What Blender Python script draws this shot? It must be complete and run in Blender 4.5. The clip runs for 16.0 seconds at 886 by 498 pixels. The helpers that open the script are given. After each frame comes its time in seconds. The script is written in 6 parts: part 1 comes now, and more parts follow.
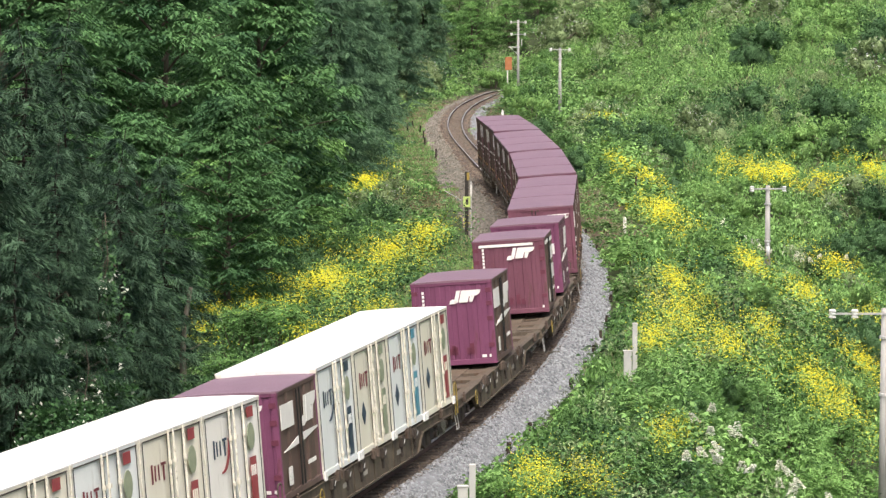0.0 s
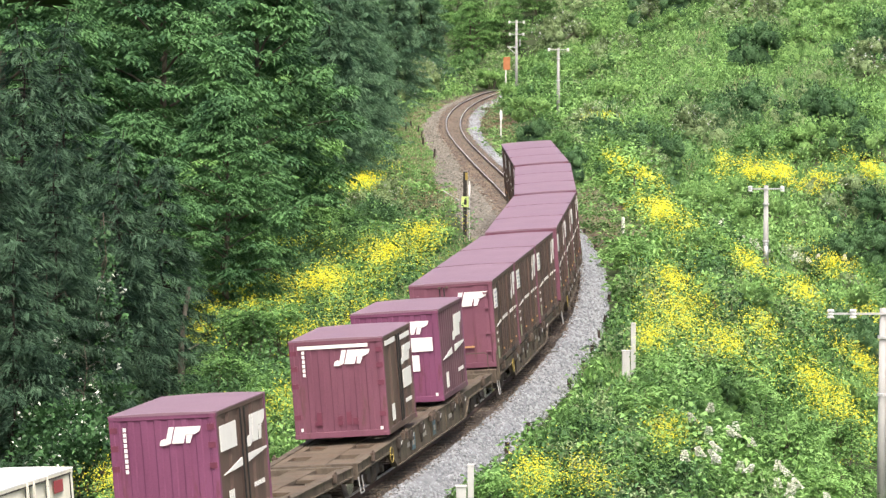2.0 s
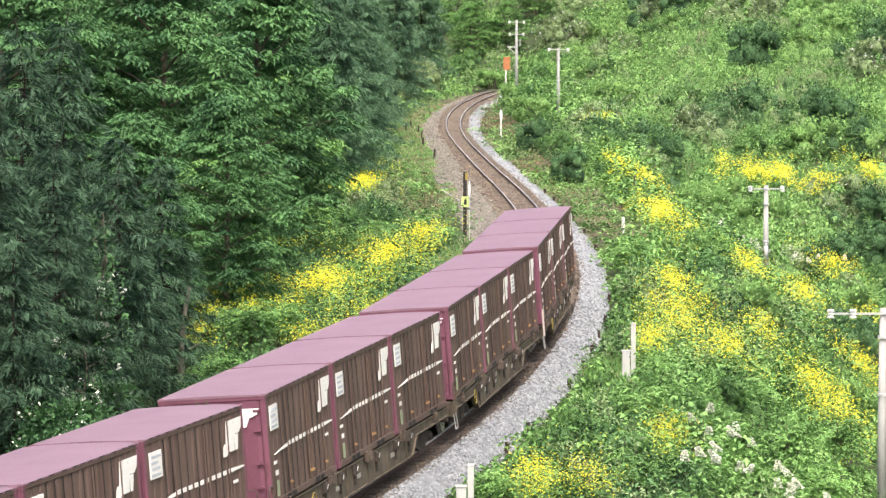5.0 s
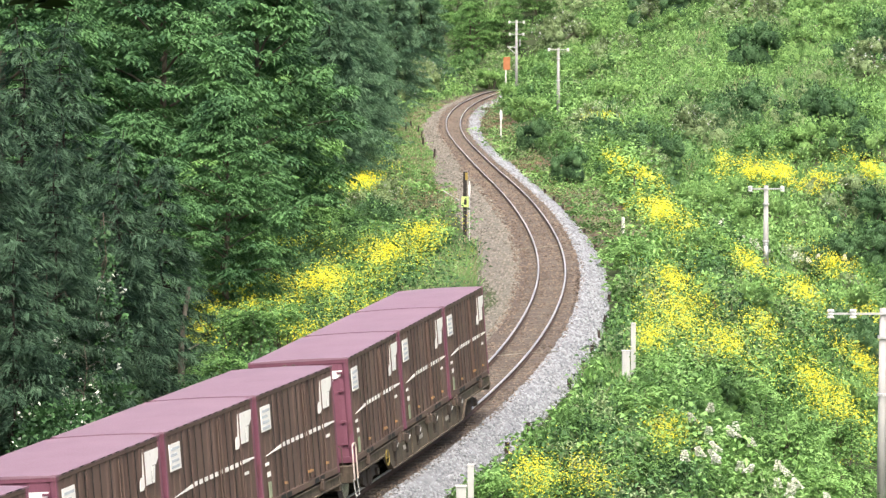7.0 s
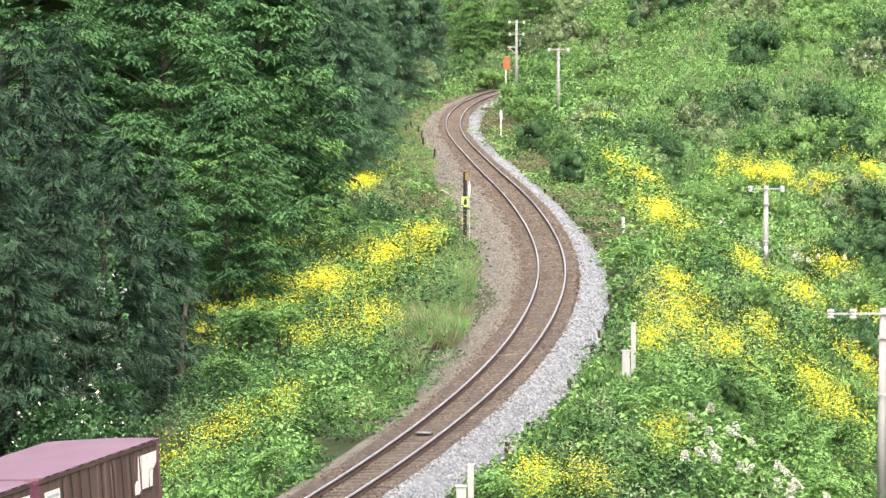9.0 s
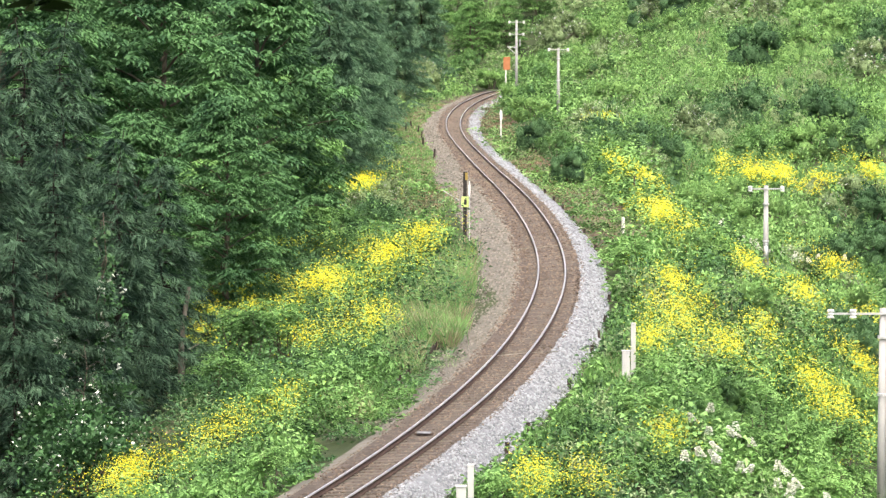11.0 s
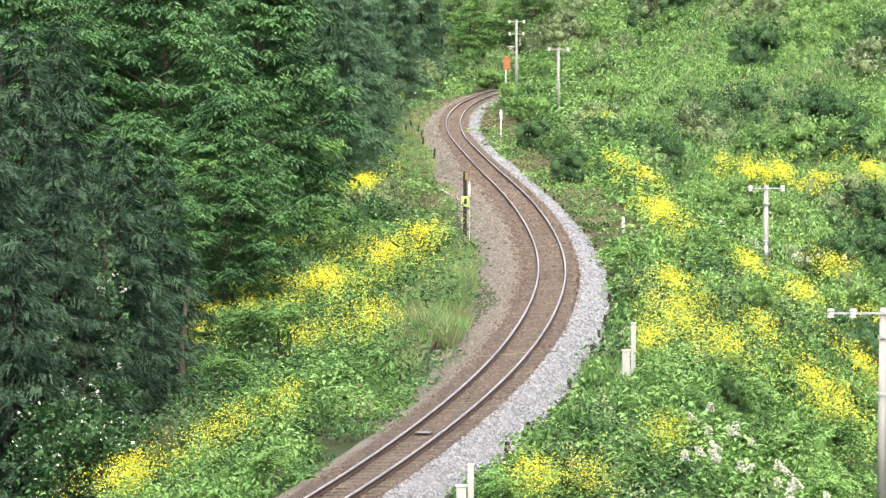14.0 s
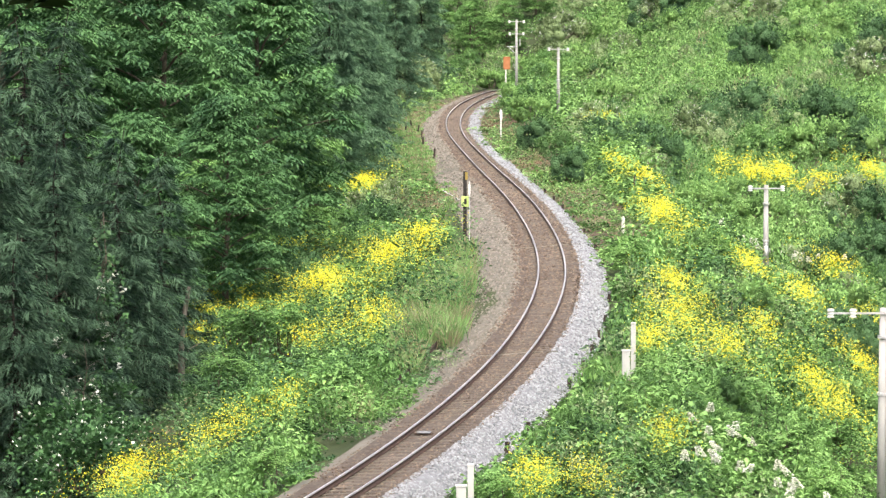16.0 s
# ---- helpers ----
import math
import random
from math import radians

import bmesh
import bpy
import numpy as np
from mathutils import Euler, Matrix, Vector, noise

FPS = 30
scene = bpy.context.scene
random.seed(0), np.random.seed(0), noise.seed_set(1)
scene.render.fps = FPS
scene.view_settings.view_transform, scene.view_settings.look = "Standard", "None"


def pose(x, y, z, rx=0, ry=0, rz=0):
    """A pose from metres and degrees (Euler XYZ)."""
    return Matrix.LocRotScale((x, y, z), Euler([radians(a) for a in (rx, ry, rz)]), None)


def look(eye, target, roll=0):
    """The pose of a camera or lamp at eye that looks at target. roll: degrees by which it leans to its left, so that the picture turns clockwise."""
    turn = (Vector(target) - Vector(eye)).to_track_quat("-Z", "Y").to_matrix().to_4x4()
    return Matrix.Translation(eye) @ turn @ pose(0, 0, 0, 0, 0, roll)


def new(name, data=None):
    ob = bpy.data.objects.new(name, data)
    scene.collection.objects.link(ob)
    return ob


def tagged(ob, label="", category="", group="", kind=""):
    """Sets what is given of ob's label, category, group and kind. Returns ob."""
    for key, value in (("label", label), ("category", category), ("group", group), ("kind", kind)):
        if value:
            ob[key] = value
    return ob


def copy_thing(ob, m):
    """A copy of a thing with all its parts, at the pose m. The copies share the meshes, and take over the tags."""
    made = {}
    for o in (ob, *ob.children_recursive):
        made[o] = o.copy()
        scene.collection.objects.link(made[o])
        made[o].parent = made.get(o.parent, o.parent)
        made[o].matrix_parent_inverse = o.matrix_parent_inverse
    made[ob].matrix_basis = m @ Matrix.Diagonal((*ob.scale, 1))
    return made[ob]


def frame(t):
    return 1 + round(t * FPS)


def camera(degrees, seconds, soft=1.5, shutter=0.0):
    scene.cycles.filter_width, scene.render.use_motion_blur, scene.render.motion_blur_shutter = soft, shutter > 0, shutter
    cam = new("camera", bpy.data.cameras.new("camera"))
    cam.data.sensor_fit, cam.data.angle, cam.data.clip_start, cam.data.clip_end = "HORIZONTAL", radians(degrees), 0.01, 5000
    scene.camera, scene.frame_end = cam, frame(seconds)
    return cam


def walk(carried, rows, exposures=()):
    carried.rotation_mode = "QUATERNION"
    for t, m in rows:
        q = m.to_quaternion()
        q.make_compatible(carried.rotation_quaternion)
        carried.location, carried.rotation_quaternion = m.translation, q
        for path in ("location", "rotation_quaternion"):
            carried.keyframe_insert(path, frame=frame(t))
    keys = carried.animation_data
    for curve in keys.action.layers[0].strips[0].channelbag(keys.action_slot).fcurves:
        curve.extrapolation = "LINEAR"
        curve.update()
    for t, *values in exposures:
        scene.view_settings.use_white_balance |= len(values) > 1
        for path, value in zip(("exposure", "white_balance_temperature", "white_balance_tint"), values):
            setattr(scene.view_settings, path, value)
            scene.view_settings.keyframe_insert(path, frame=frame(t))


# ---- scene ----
# The camera stands on high ground beside a single railway line and looks along it with a long lens.
EYE = (0.0, 0.0, 13.807)
TILT = 85.379
cam = camera(13.269, 16.0, soft=1.4)
walk(cam, [(0.0, pose(*EYE, TILT, 0, 0.0255)), (0.2, pose(*EYE, TILT, 0, 0.016)), (0.4, pose(*EYE, TILT, 0, 0.002)),
           (0.6, pose(*EYE, TILT, 0, 0.0)), (11.0, pose(*EYE, TILT, 0, 0.0)), (13.0, pose(*EYE, TILT - 0.006, 0, 0.0)),
           (16.0, pose(*EYE, TILT - 0.006, 0, 0.0))],
     exposures=[(0.0, 0.69), (0.7, 0.84), (1.5, 0.99), (2.5, 1.09), (3.5, 1.15), (5.5, 1.19), (16.0, 1.19)])

# ---- light: bright overcast day, soft sun high behind the camera's right shoulder ----
SUN_ELEVATION, SUN_AZIMUTH = 60.0, 176.0   # azimuth clockwise from +Y
world = bpy.data.worlds.new("overcast_sky")
scene.world = world
world.use_nodes = True
sky = world.node_tree.nodes.new("ShaderNodeTexSky")
sky.sky_type, sky.sun_disc = "NISHITA", False
sky.sun_elevation, sky.sun_rotation = radians(SUN_ELEVATION), radians(SUN_AZIMUTH)
sky.dust_density, sky.air_density, sky.ozone_density = 9.0, 0.7, 0.6
background = world.node_tree.nodes["Background"]
background.inputs["Strength"].default_value = 0.15
world.node_tree.links.new(sky.outputs[0], background.inputs["Color"])
sun_data = bpy.data.lights.new("sun", "SUN")
sun_data.energy, sun_data.angle, sun_data.color = 0.95, radians(28), (1.0, 0.975, 0.94)
sun = new("sun", sun_data)
sun.matrix_world = look((0, 0, 80), (-math.sin(radians(SUN_AZIMUTH)) * math.cos(radians(SUN_ELEVATION)),
                                     -math.cos(radians(SUN_AZIMUTH)) * math.cos(radians(SUN_ELEVATION)),
                                     80 - math.sin(radians(SUN_ELEVATION))))


# ---- materials ----
def surface(name, dark, light, scale=1.0, rough=0.75, metal=0.0, bump=0.25, grain=40.0, island=0.0, streak=0.0,
            wear=None, wear_amount=0.0, specular=0.3, per_object=0.0):
    """A weathered opaque surface: broad patches between two colours, fine grain, bump, optional stains and streaks."""
    m = bpy.data.materials.new(name)
    m.use_nodes = True
    nodes, links = m.node_tree.nodes, m.node_tree.links
    bsdf = nodes["Principled BSDF"]
    bsdf.inputs["Metallic"].default_value = metal
    bsdf.inputs["Specular IOR Level"].default_value = specular
    co = nodes.new("ShaderNodeTexCoord")
    broad = nodes.new("ShaderNodeTexNoise")
    broad.inputs["Scale"].default_value, broad.inputs["Detail"].default_value = scale, 5
    fine = nodes.new("ShaderNodeTexNoise")
    fine.inputs["Scale"].default_value, fine.inputs["Detail"].default_value = grain, 3
    source = co.outputs["Object"]
    if streak:
        squash = nodes.new("ShaderNodeMapping")
        squash.inputs["Scale"].default_value = (1, 1, streak)
        links.new(source, squash.inputs[0])
        links.new(squash.outputs[0], broad.inputs["Vector"])
    else:
        links.new(source, broad.inputs["Vector"])
    links.new(source, fine.inputs["Vector"])
    total = nodes.new("ShaderNodeMath")
    total.operation = "MULTIPLY_ADD"
    links.new(fine.outputs[0], total.inputs[0])
    total.inputs[1].default_value = 0.45
    links.new(broad.outputs[0], total.inputs[2])
    last = total.outputs[0]
    for amount, node_type, socket in ((island, "ShaderNodeNewGeometry", "Random Per Island"), (per_object, "ShaderNodeObjectInfo", "Random")):
        if amount:
            src = nodes.new(node_type)
            add = nodes.new("ShaderNodeMath")
            add.operation = "MULTIPLY_ADD"
            links.new(src.outputs[socket], add.inputs[0])
            add.inputs[1].default_value = amount
            links.new(last, add.inputs[2])
            last = add.outputs[0]
    ramp = nodes.new("ShaderNodeValToRGB")
    ramp.color_ramp.elements[0].position = 0.42
    ramp.color_ramp.elements[1].position = 1.05 + island * 0.6 + per_object * 0.6 if island + per_object < 0.1 else 1.0
    ramp.color_ramp.elements[0].color = (*dark, 1)
    ramp.color_ramp.elements[1].color = (*light, 1)
    if island + per_object:
        spread = nodes.new("ShaderNodeMath")
        spread.operation = "DIVIDE"
        links.new(last, spread.inputs[0])
        spread.inputs[1].default_value = 1 + 0.6 * (island + per_object)
        last = spread.outputs[0]
    links.new(last, ramp.inputs[0])
    colour = ramp.outputs[0]
    if wear:
        spots = nodes.new("ShaderNodeTexNoise")
        spots.inputs["Scale"].default_value, spots.inputs["Detail"].default_value, spots.inputs["Roughness"].default_value = scale * 2.3, 8, 0.7
        links.new(broad.inputs["Vector"].links[0].from_socket, spots.inputs["Vector"])
        cut = nodes.new("ShaderNodeMapRange")
        cut.inputs["From Min"].default_value, cut.inputs["From Max"].default_value = 0.62 - wear_amount * 0.3, 0.75 - wear_amount * 0.2
        links.new(spots.outputs[0], cut.inputs[0])
        mix = nodes.new("ShaderNodeMix")
        mix.data_type = "RGBA"
        links.new(cut.outputs[0], mix.inputs["Factor"])
        links.new(colour, mix.inputs["A"])
        mix.inputs["B"].default_value = (*wear, 1)
        colour = mix.outputs["Result"]
    links.new(colour, bsdf.inputs["Base Color"])
    gloss = nodes.new("ShaderNodeMapRange")
    gloss.inputs["To Min"].default_value, gloss.inputs["To Max"].default_value = max(rough - 0.15, 0.05), min(rough + 0.15, 1)
    links.new(fine.outputs[0], gloss.inputs[0])
    links.new(gloss.outputs[0], bsdf.inputs["Roughness"])
    if bump:
        relief = nodes.new("ShaderNodeBump")
        relief.inputs["Strength"].default_value, relief.inputs["Distance"].default_value = bump, 0.02
        links.new(fine.outputs[0], relief.inputs["Height"])
        links.new(relief.outputs[0], bsdf.inputs["Normal"])
    return m


def foliage(name, dark, light, patch=0.4, through_light=0.24, rough=0.6, relief=0.0, leafwise=0.42):
    """Leaves: colour varies leaf by leaf and in broad patches; some light passes through them."""
    m = bpy.data.materials.new(name)
    m.use_nodes = True
    nodes, links = m.node_tree.nodes, m.node_tree.links
    bsdf = nodes["Principled BSDF"]
    bsdf.inputs["Roughness"].default_value = rough
    bsdf.inputs["Specular IOR Level"].default_value = 0.2
    geo = nodes.new("ShaderNodeNewGeometry")
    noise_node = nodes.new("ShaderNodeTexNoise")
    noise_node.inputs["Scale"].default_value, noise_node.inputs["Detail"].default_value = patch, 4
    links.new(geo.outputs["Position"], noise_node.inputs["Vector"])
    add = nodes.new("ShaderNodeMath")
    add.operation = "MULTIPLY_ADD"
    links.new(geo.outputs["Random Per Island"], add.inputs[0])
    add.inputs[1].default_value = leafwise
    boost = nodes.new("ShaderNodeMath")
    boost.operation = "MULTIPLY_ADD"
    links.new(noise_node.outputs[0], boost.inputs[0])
    # The offset deepens the dark patches, which stand in for shaded leaf gaps.
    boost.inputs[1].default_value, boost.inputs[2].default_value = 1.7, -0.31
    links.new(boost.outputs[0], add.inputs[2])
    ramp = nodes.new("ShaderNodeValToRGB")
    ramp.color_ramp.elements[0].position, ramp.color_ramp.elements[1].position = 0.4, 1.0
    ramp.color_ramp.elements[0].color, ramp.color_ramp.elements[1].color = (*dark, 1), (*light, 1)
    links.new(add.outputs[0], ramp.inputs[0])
    links.new(ramp.outputs[0], bsdf.inputs["Base Color"])
    if relief:
        fine = nodes.new("ShaderNodeTexNoise")
        fine.inputs["Scale"].default_value, fine.inputs["Detail"].default_value, fine.inputs["Roughness"].default_value = 5.5, 7, 0.78
        links.new(geo.outputs["Position"], fine.inputs["Vector"])
        spread = nodes.new("ShaderNodeMapRange")
        spread.inputs["From Min"].default_value, spread.inputs["From Max"].default_value = 0.32, 0.68
        links.new(fine.outputs[0], spread.inputs[0])
        leafy = nodes.new("ShaderNodeMath")
        leafy.operation = "MULTIPLY_ADD"
        links.new(spread.outputs[0], leafy.inputs[0])
        leafy.inputs[1].default_value = 0.62
        links.new(add.outputs[0], leafy.inputs[2])
        shift = nodes.new("ShaderNodeMath")
        shift.operation = "SUBTRACT"
        links.new(leafy.outputs[0], shift.inputs[0])
        shift.inputs[1].default_value = 0.3
        links.new(shift.outputs[0], ramp.inputs[0])
        bump = nodes.new("ShaderNodeBump")
        bump.inputs["Strength"].default_value, bump.inputs["Distance"].default_value = relief, 0.6
        links.new(fine.outputs[0], bump.inputs["Height"])
        links.new(bump.outputs[0], bsdf.inputs["Normal"])
    shine = nodes.new("ShaderNodeBsdfTranslucent")
    links.new(ramp.outputs[0], shine.inputs["Color"])
    mix = nodes.new("ShaderNodeMixShader")
    mix.inputs[0].default_value = through_light
    links.new(bsdf.outputs[0], mix.inputs[1])
    links.new(shine.outputs[0], mix.inputs[2])
    links.new(mix.outputs[0], nodes["Material Output"].inputs["Surface"])
    return m


WINE = surface("wine_paint", (0.122, 0.045, 0.07), (0.20, 0.082, 0.118), 1.2, 0.5, 0, 0.1, 30, streak=0.25, wear=(0.10, 0.05, 0.045), wear_amount=0.15, per_object=0.12)
MAGENTA = surface("magenta_paint", (0.13, 0.040, 0.086), (0.205, 0.072, 0.142), 1.2, 0.5, 0, 0.1, 30, streak=0.25, wear=(0.12, 0.04, 0.05), wear_amount=0.15)
BROWN_SIDE = surface("grimy_brown_paint", (0.086, 0.056, 0.046), (0.146, 0.100, 0.083), 1.0, 0.6, 0, 0.15, 30, streak=0.2, wear=(0.075, 0.05, 0.045), wear_amount=0.3, per_object=0.1)
# Faded paint, with the sky's sheen on the roof put into the lighter colour.
ROOF_PINK = surface("faded_wine_roof_and_sky_sheen", (0.180, 0.107, 0.139), (0.248, 0.156, 0.196), 0.9, 0.45, 0, 0.08, 25, wear=(0.205, 0.130, 0.158), wear_amount=0.2, specular=0.5)
PURPLE_SIDE = surface("grimy_purple_paint", (0.085, 0.042, 0.056), (0.145, 0.08, 0.10), 1.0, 0.6, 0, 0.15, 30, streak=0.2, wear=(0.07, 0.045, 0.045), wear_amount=0.3)
ROOF_WHITE = surface("white_roof", (0.78, 0.78, 0.76), (0.86, 0.86, 0.84), 1.5, 0.5, 0, 0.05, 20)
CREAM = surface("cream_panel", (0.70, 0.67, 0.54), (0.82, 0.80, 0.69), 1.4, 0.5, 0, 0.08, 25, streak=0.25, wear=(0.36, 0.33, 0.25), wear_amount=0.15)
PALE_BLUE = surface("pale_blue_panel", (0.72, 0.77, 0.75), (0.84, 0.87, 0.86), 1.4, 0.5, 0, 0.08, 25, streak=0.25, wear=(0.42, 0.42, 0.38), wear_amount=0.12)
POST_WHITE = surface("weathered_white_concrete", (0.40, 0.41, 0.40), (0.56, 0.57, 0.56), 3, 0.8, 0, 0.2, 50, streak=0.2, wear=(0.28, 0.27, 0.24), wear_amount=0.25)
OFF_WHITE = surface("off_white_panel", (0.76, 0.75, 0.69), (0.86, 0.85, 0.80), 1.4, 0.5, 0, 0.08, 25, streak=0.25, wear=(0.42, 0.40, 0.34), wear_amount=0.12)
RED_MARK = surface("red_marking", (0.24, 0.045, 0.055), (0.36, 0.08, 0.085), 3, 0.5, 0, 0.05, 30)
TEAL_MARK = surface("blue_marking", (0.08, 0.24, 0.33), (0.12, 0.34, 0.44), 3, 0.5, 0, 0.05, 30)
NAVY_MARK = surface("dark_blue_marking", (0.03, 0.05, 0.08), (0.05, 0.08, 0.12), 3, 0.5, 0, 0.05, 30)
OLIVE_MARK = surface("grey_green_marking", (0.22, 0.26, 0.18), (0.34, 0.38, 0.26), 6, 0.5, 0, 0.05, 30)
WHITE_MARK = surface("white_marking", (0.74, 0.73, 0.70), (0.84, 0.83, 0.80), 2, 0.5, 0, 0.05, 30, wear=(0.5, 0.45, 0.44), wear_amount=0.1)
DARK_LETTER = surface("dark_red_lettering", (0.14, 0.03, 0.04), (0.2, 0.05, 0.06), 3, 0.5, 0, 0.0, 30)
STEEL_POST = surface("pale_door_post", (0.62, 0.59, 0.48), (0.82, 0.80, 0.72), 4, 0.45, 0, 0.1, 40, wear=(0.25, 0.2, 0.15), wear_amount=0.2)
TIMBER_DARK = surface("dark_edge_strip", (0.035, 0.032, 0.028), (0.09, 0.08, 0.07), 5, 0.8)
# Black for rubber parts and for strips and plates that stand in for shade.
BLACK_SEAL_AND_SHADE = surface("black_rubber_and_shade", (0.012, 0.012, 0.012), (0.03, 0.03, 0.03), 8, 0.7)
RUST = surface("rusty_steel", (0.062, 0.046, 0.036), (0.13, 0.10, 0.08), 3, 0.8, 0.0, 0.4, 60, wear=(0.07, 0.045, 0.035), wear_amount=0.4)
DECK_RUST = surface("dusty_rusty_deck", (0.072, 0.058, 0.043), (0.15, 0.118, 0.085), 1.5, 0.85, 0, 0.35, 40, wear=(0.10, 0.06, 0.038), wear_amount=0.35)
SILL_GREY = surface("dusty_grey_brown_steel", (0.072, 0.058, 0.042), (0.145, 0.118, 0.087), 1.6, 0.75, 0, 0.25, 40, streak=0.35, wear=(0.05, 0.038, 0.03), wear_amount=0.42)
UNDERGEAR = surface("dark_undergear", (0.03, 0.026, 0.022), (0.075, 0.06, 0.05), 3, 0.8, 0.0, 0.3, 40)
WHEEL_TREAD = surface("polished_wheel_tread", (0.35, 0.33, 0.31), (0.5, 0.48, 0.46), 6, 0.3, 0.9, 0.0)
YELLOW_BAR = surface("yellow_handrail_paint", (0.22, 0.16, 0.04), (0.34, 0.26, 0.07), 6, 0.5)
PINK_BAR = surface("pale_handrail_paint", (0.55, 0.45, 0.4), (0.7, 0.62, 0.56), 6, 0.5)
BRASS_LOCK = surface("worn_orange_lock", (0.36, 0.19, 0.08), (0.5, 0.3, 0.14), 6, 0.5)
RAIL_HEAD = surface("polished_rail_head", (0.74, 0.71, 0.68), (0.90, 0.87, 0.84), 3, 0.52, 1.0, 0.0, 30)
RAIL_WEB = surface("rusted_rail_side", (0.055, 0.035, 0.028), (0.12, 0.08, 0.06), 4, 0.85, 0, 0.3, 60)
SLEEPER = surface("weathered_timber_sleeper", (0.066, 0.056, 0.047), (0.15, 0.128, 0.106), 3, 0.9, 0, 0.4, 60, per_object=0.4)
BALLAST_BROWN = surface("brown_stained_ballast", (0.042, 0.034, 0.028), (0.105, 0.086, 0.07), 2.0, 0.95, 0, 0.9, 22, wear=(0.155, 0.125, 0.10), wear_amount=0.3)
BALLAST_TAN = surface("tan_gravel_verge", (0.098, 0.093, 0.077), (0.185, 0.176, 0.151), 1.2, 0.95, 0, 0.9, 22, wear=(0.12, 0.09, 0.066), wear_amount=0.3)
BALLAST_GREY = surface("fresh_grey_ballast", (0.105, 0.112, 0.120), (0.24, 0.256, 0.272), 3.0, 0.9, 0, 0.9, 16)
STONE_GREY = surface("grey_ballast_stone", (0.105, 0.112, 0.119), (0.325, 0.345, 0.365), 3.0, 0.85, 0, 0.2, 30, island=0.9)
STONE_TAN = surface("tan_gravel_stone", (0.09, 0.083, 0.068), (0.265, 0.248, 0.21), 3.0, 0.9, 0, 0.2, 30, island=0.9)
STONE_BROWN = surface("brown_ballast_stone", (0.055, 0.042, 0.032), (0.20, 0.158, 0.122), 3.0, 0.9, 0, 0.2, 30, island=0.9)
SOIL = surface("dark_leafy_soil", (0.022, 0.034, 0.012), (0.055, 0.075, 0.026), 0.6, 0.95, 0, 0.6, 8)
CONCRETE = surface("weathered_concrete_pole", (0.27, 0.27, 0.26), (0.42, 0.42, 0.405), 3, 0.85, 0, 0.2, 50, streak=0.2)
GALVANISED = surface("galvanised_steel", (0.45, 0.46, 0.47), (0.62, 0.63, 0.64), 5, 0.45, 0.4, 0.1)
PORCELAIN = surface("white_porcelain", (0.78, 0.78, 0.78), (0.86, 0.86, 0.86), 5, 0.2, 0, 0.0)
ORANGE_SIGN = surface("faded_orange_sign", (0.33, 0.125, 0.05), (0.44, 0.19, 0.085), 3, 0.6)
WHITE_PAINT = surface("white_painted_post", (0.68, 0.68, 0.66), (0.82, 0.82, 0.80), 4, 0.6, 0, 0.1)
BLACK_PAINT = surface("black_painted_board", (0.015, 0.014, 0.013), (0.04, 0.036, 0.033), 4, 0.6)
LIME_PAINT = surface("lime_yellow_plate", (0.42, 0.55, 0.14), (0.58, 0.72, 0.28), 4, 0.5)
DRY_SOIL = surface("dry_brown_earth", (0.06, 0.048, 0.03), (0.15, 0.115, 0.075), 0.8, 0.95, 0, 0.6, 10, wear=(0.07, 0.08, 0.03), wear_amount=0.3)
PALE_BARK = surface("bleached_dead_wood", (0.13, 0.118, 0.10), (0.27, 0.24, 0.205), 3, 0.95, 0, 0.6, 25, streak=0.3)
BARK = surface("grey_brown_bark", (0.07, 0.055, 0.042), (0.19, 0.16, 0.13), 3, 0.95, 0, 0.8, 25, streak=0.3)
TIMBER = surface("old_timber_stake", (0.03, 0.025, 0.02), (0.08, 0.06, 0.05), 5, 0.9)

# ---- mesh helpers ----


def box(bm, x0, x1, y0, y1, z0, z1):
    vs = [bm.verts.new((x, y, z)) for z in (z0, z1) for x, y in ((x0, y0), (x1, y0), (x1, y1), (x0, y1))]
    for f in ((3, 2, 1, 0), (4, 5, 6, 7), (0, 1, 5, 4), (1, 2, 6, 5), (2, 3, 7, 6), (3, 0, 4, 7)):
        bm.faces.new([vs[i] for i in f])
    return vs


def tube(bm, a, b, r0, r1=None, sides=8, caps=True):
    a, b = Vector(a), Vector(b)
    r1 = r0 if r1 is None else r1
    q = (b - a).to_track_quat("Z", "Y")
    rings = []
    for p, r in ((a, r0), (b, r1)):
        rings.append([bm.verts.new(p + q @ Vector((r * math.cos(k * math.tau / sides), r * math.sin(k * math.tau / sides), 0))) for k in range(sides)])
    for k in range(sides):
        bm.faces.new((rings[0][k], rings[0][(k + 1) % sides], rings[1][(k + 1) % sides], rings[1][k]))
    if caps:
        bm.faces.new(rings[0][::-1])
        bm.faces.new(rings[1])


def slab(bm, points, place, thick=0.012):
    """A flat polygon of (u, v) points, put in space by place(u, v, depth), with a thin edge."""
    front = [bm.verts.new(place(u, v, thick)) for u, v in points]
    back = [bm.verts.new(place(u, v, 0.0)) for u, v in points]
    bm.faces.new(front)
    for k in range(len(points)):
        j = (k + 1) % len(points)
        bm.faces.new((front[k], back[k], back[j], front[j]))


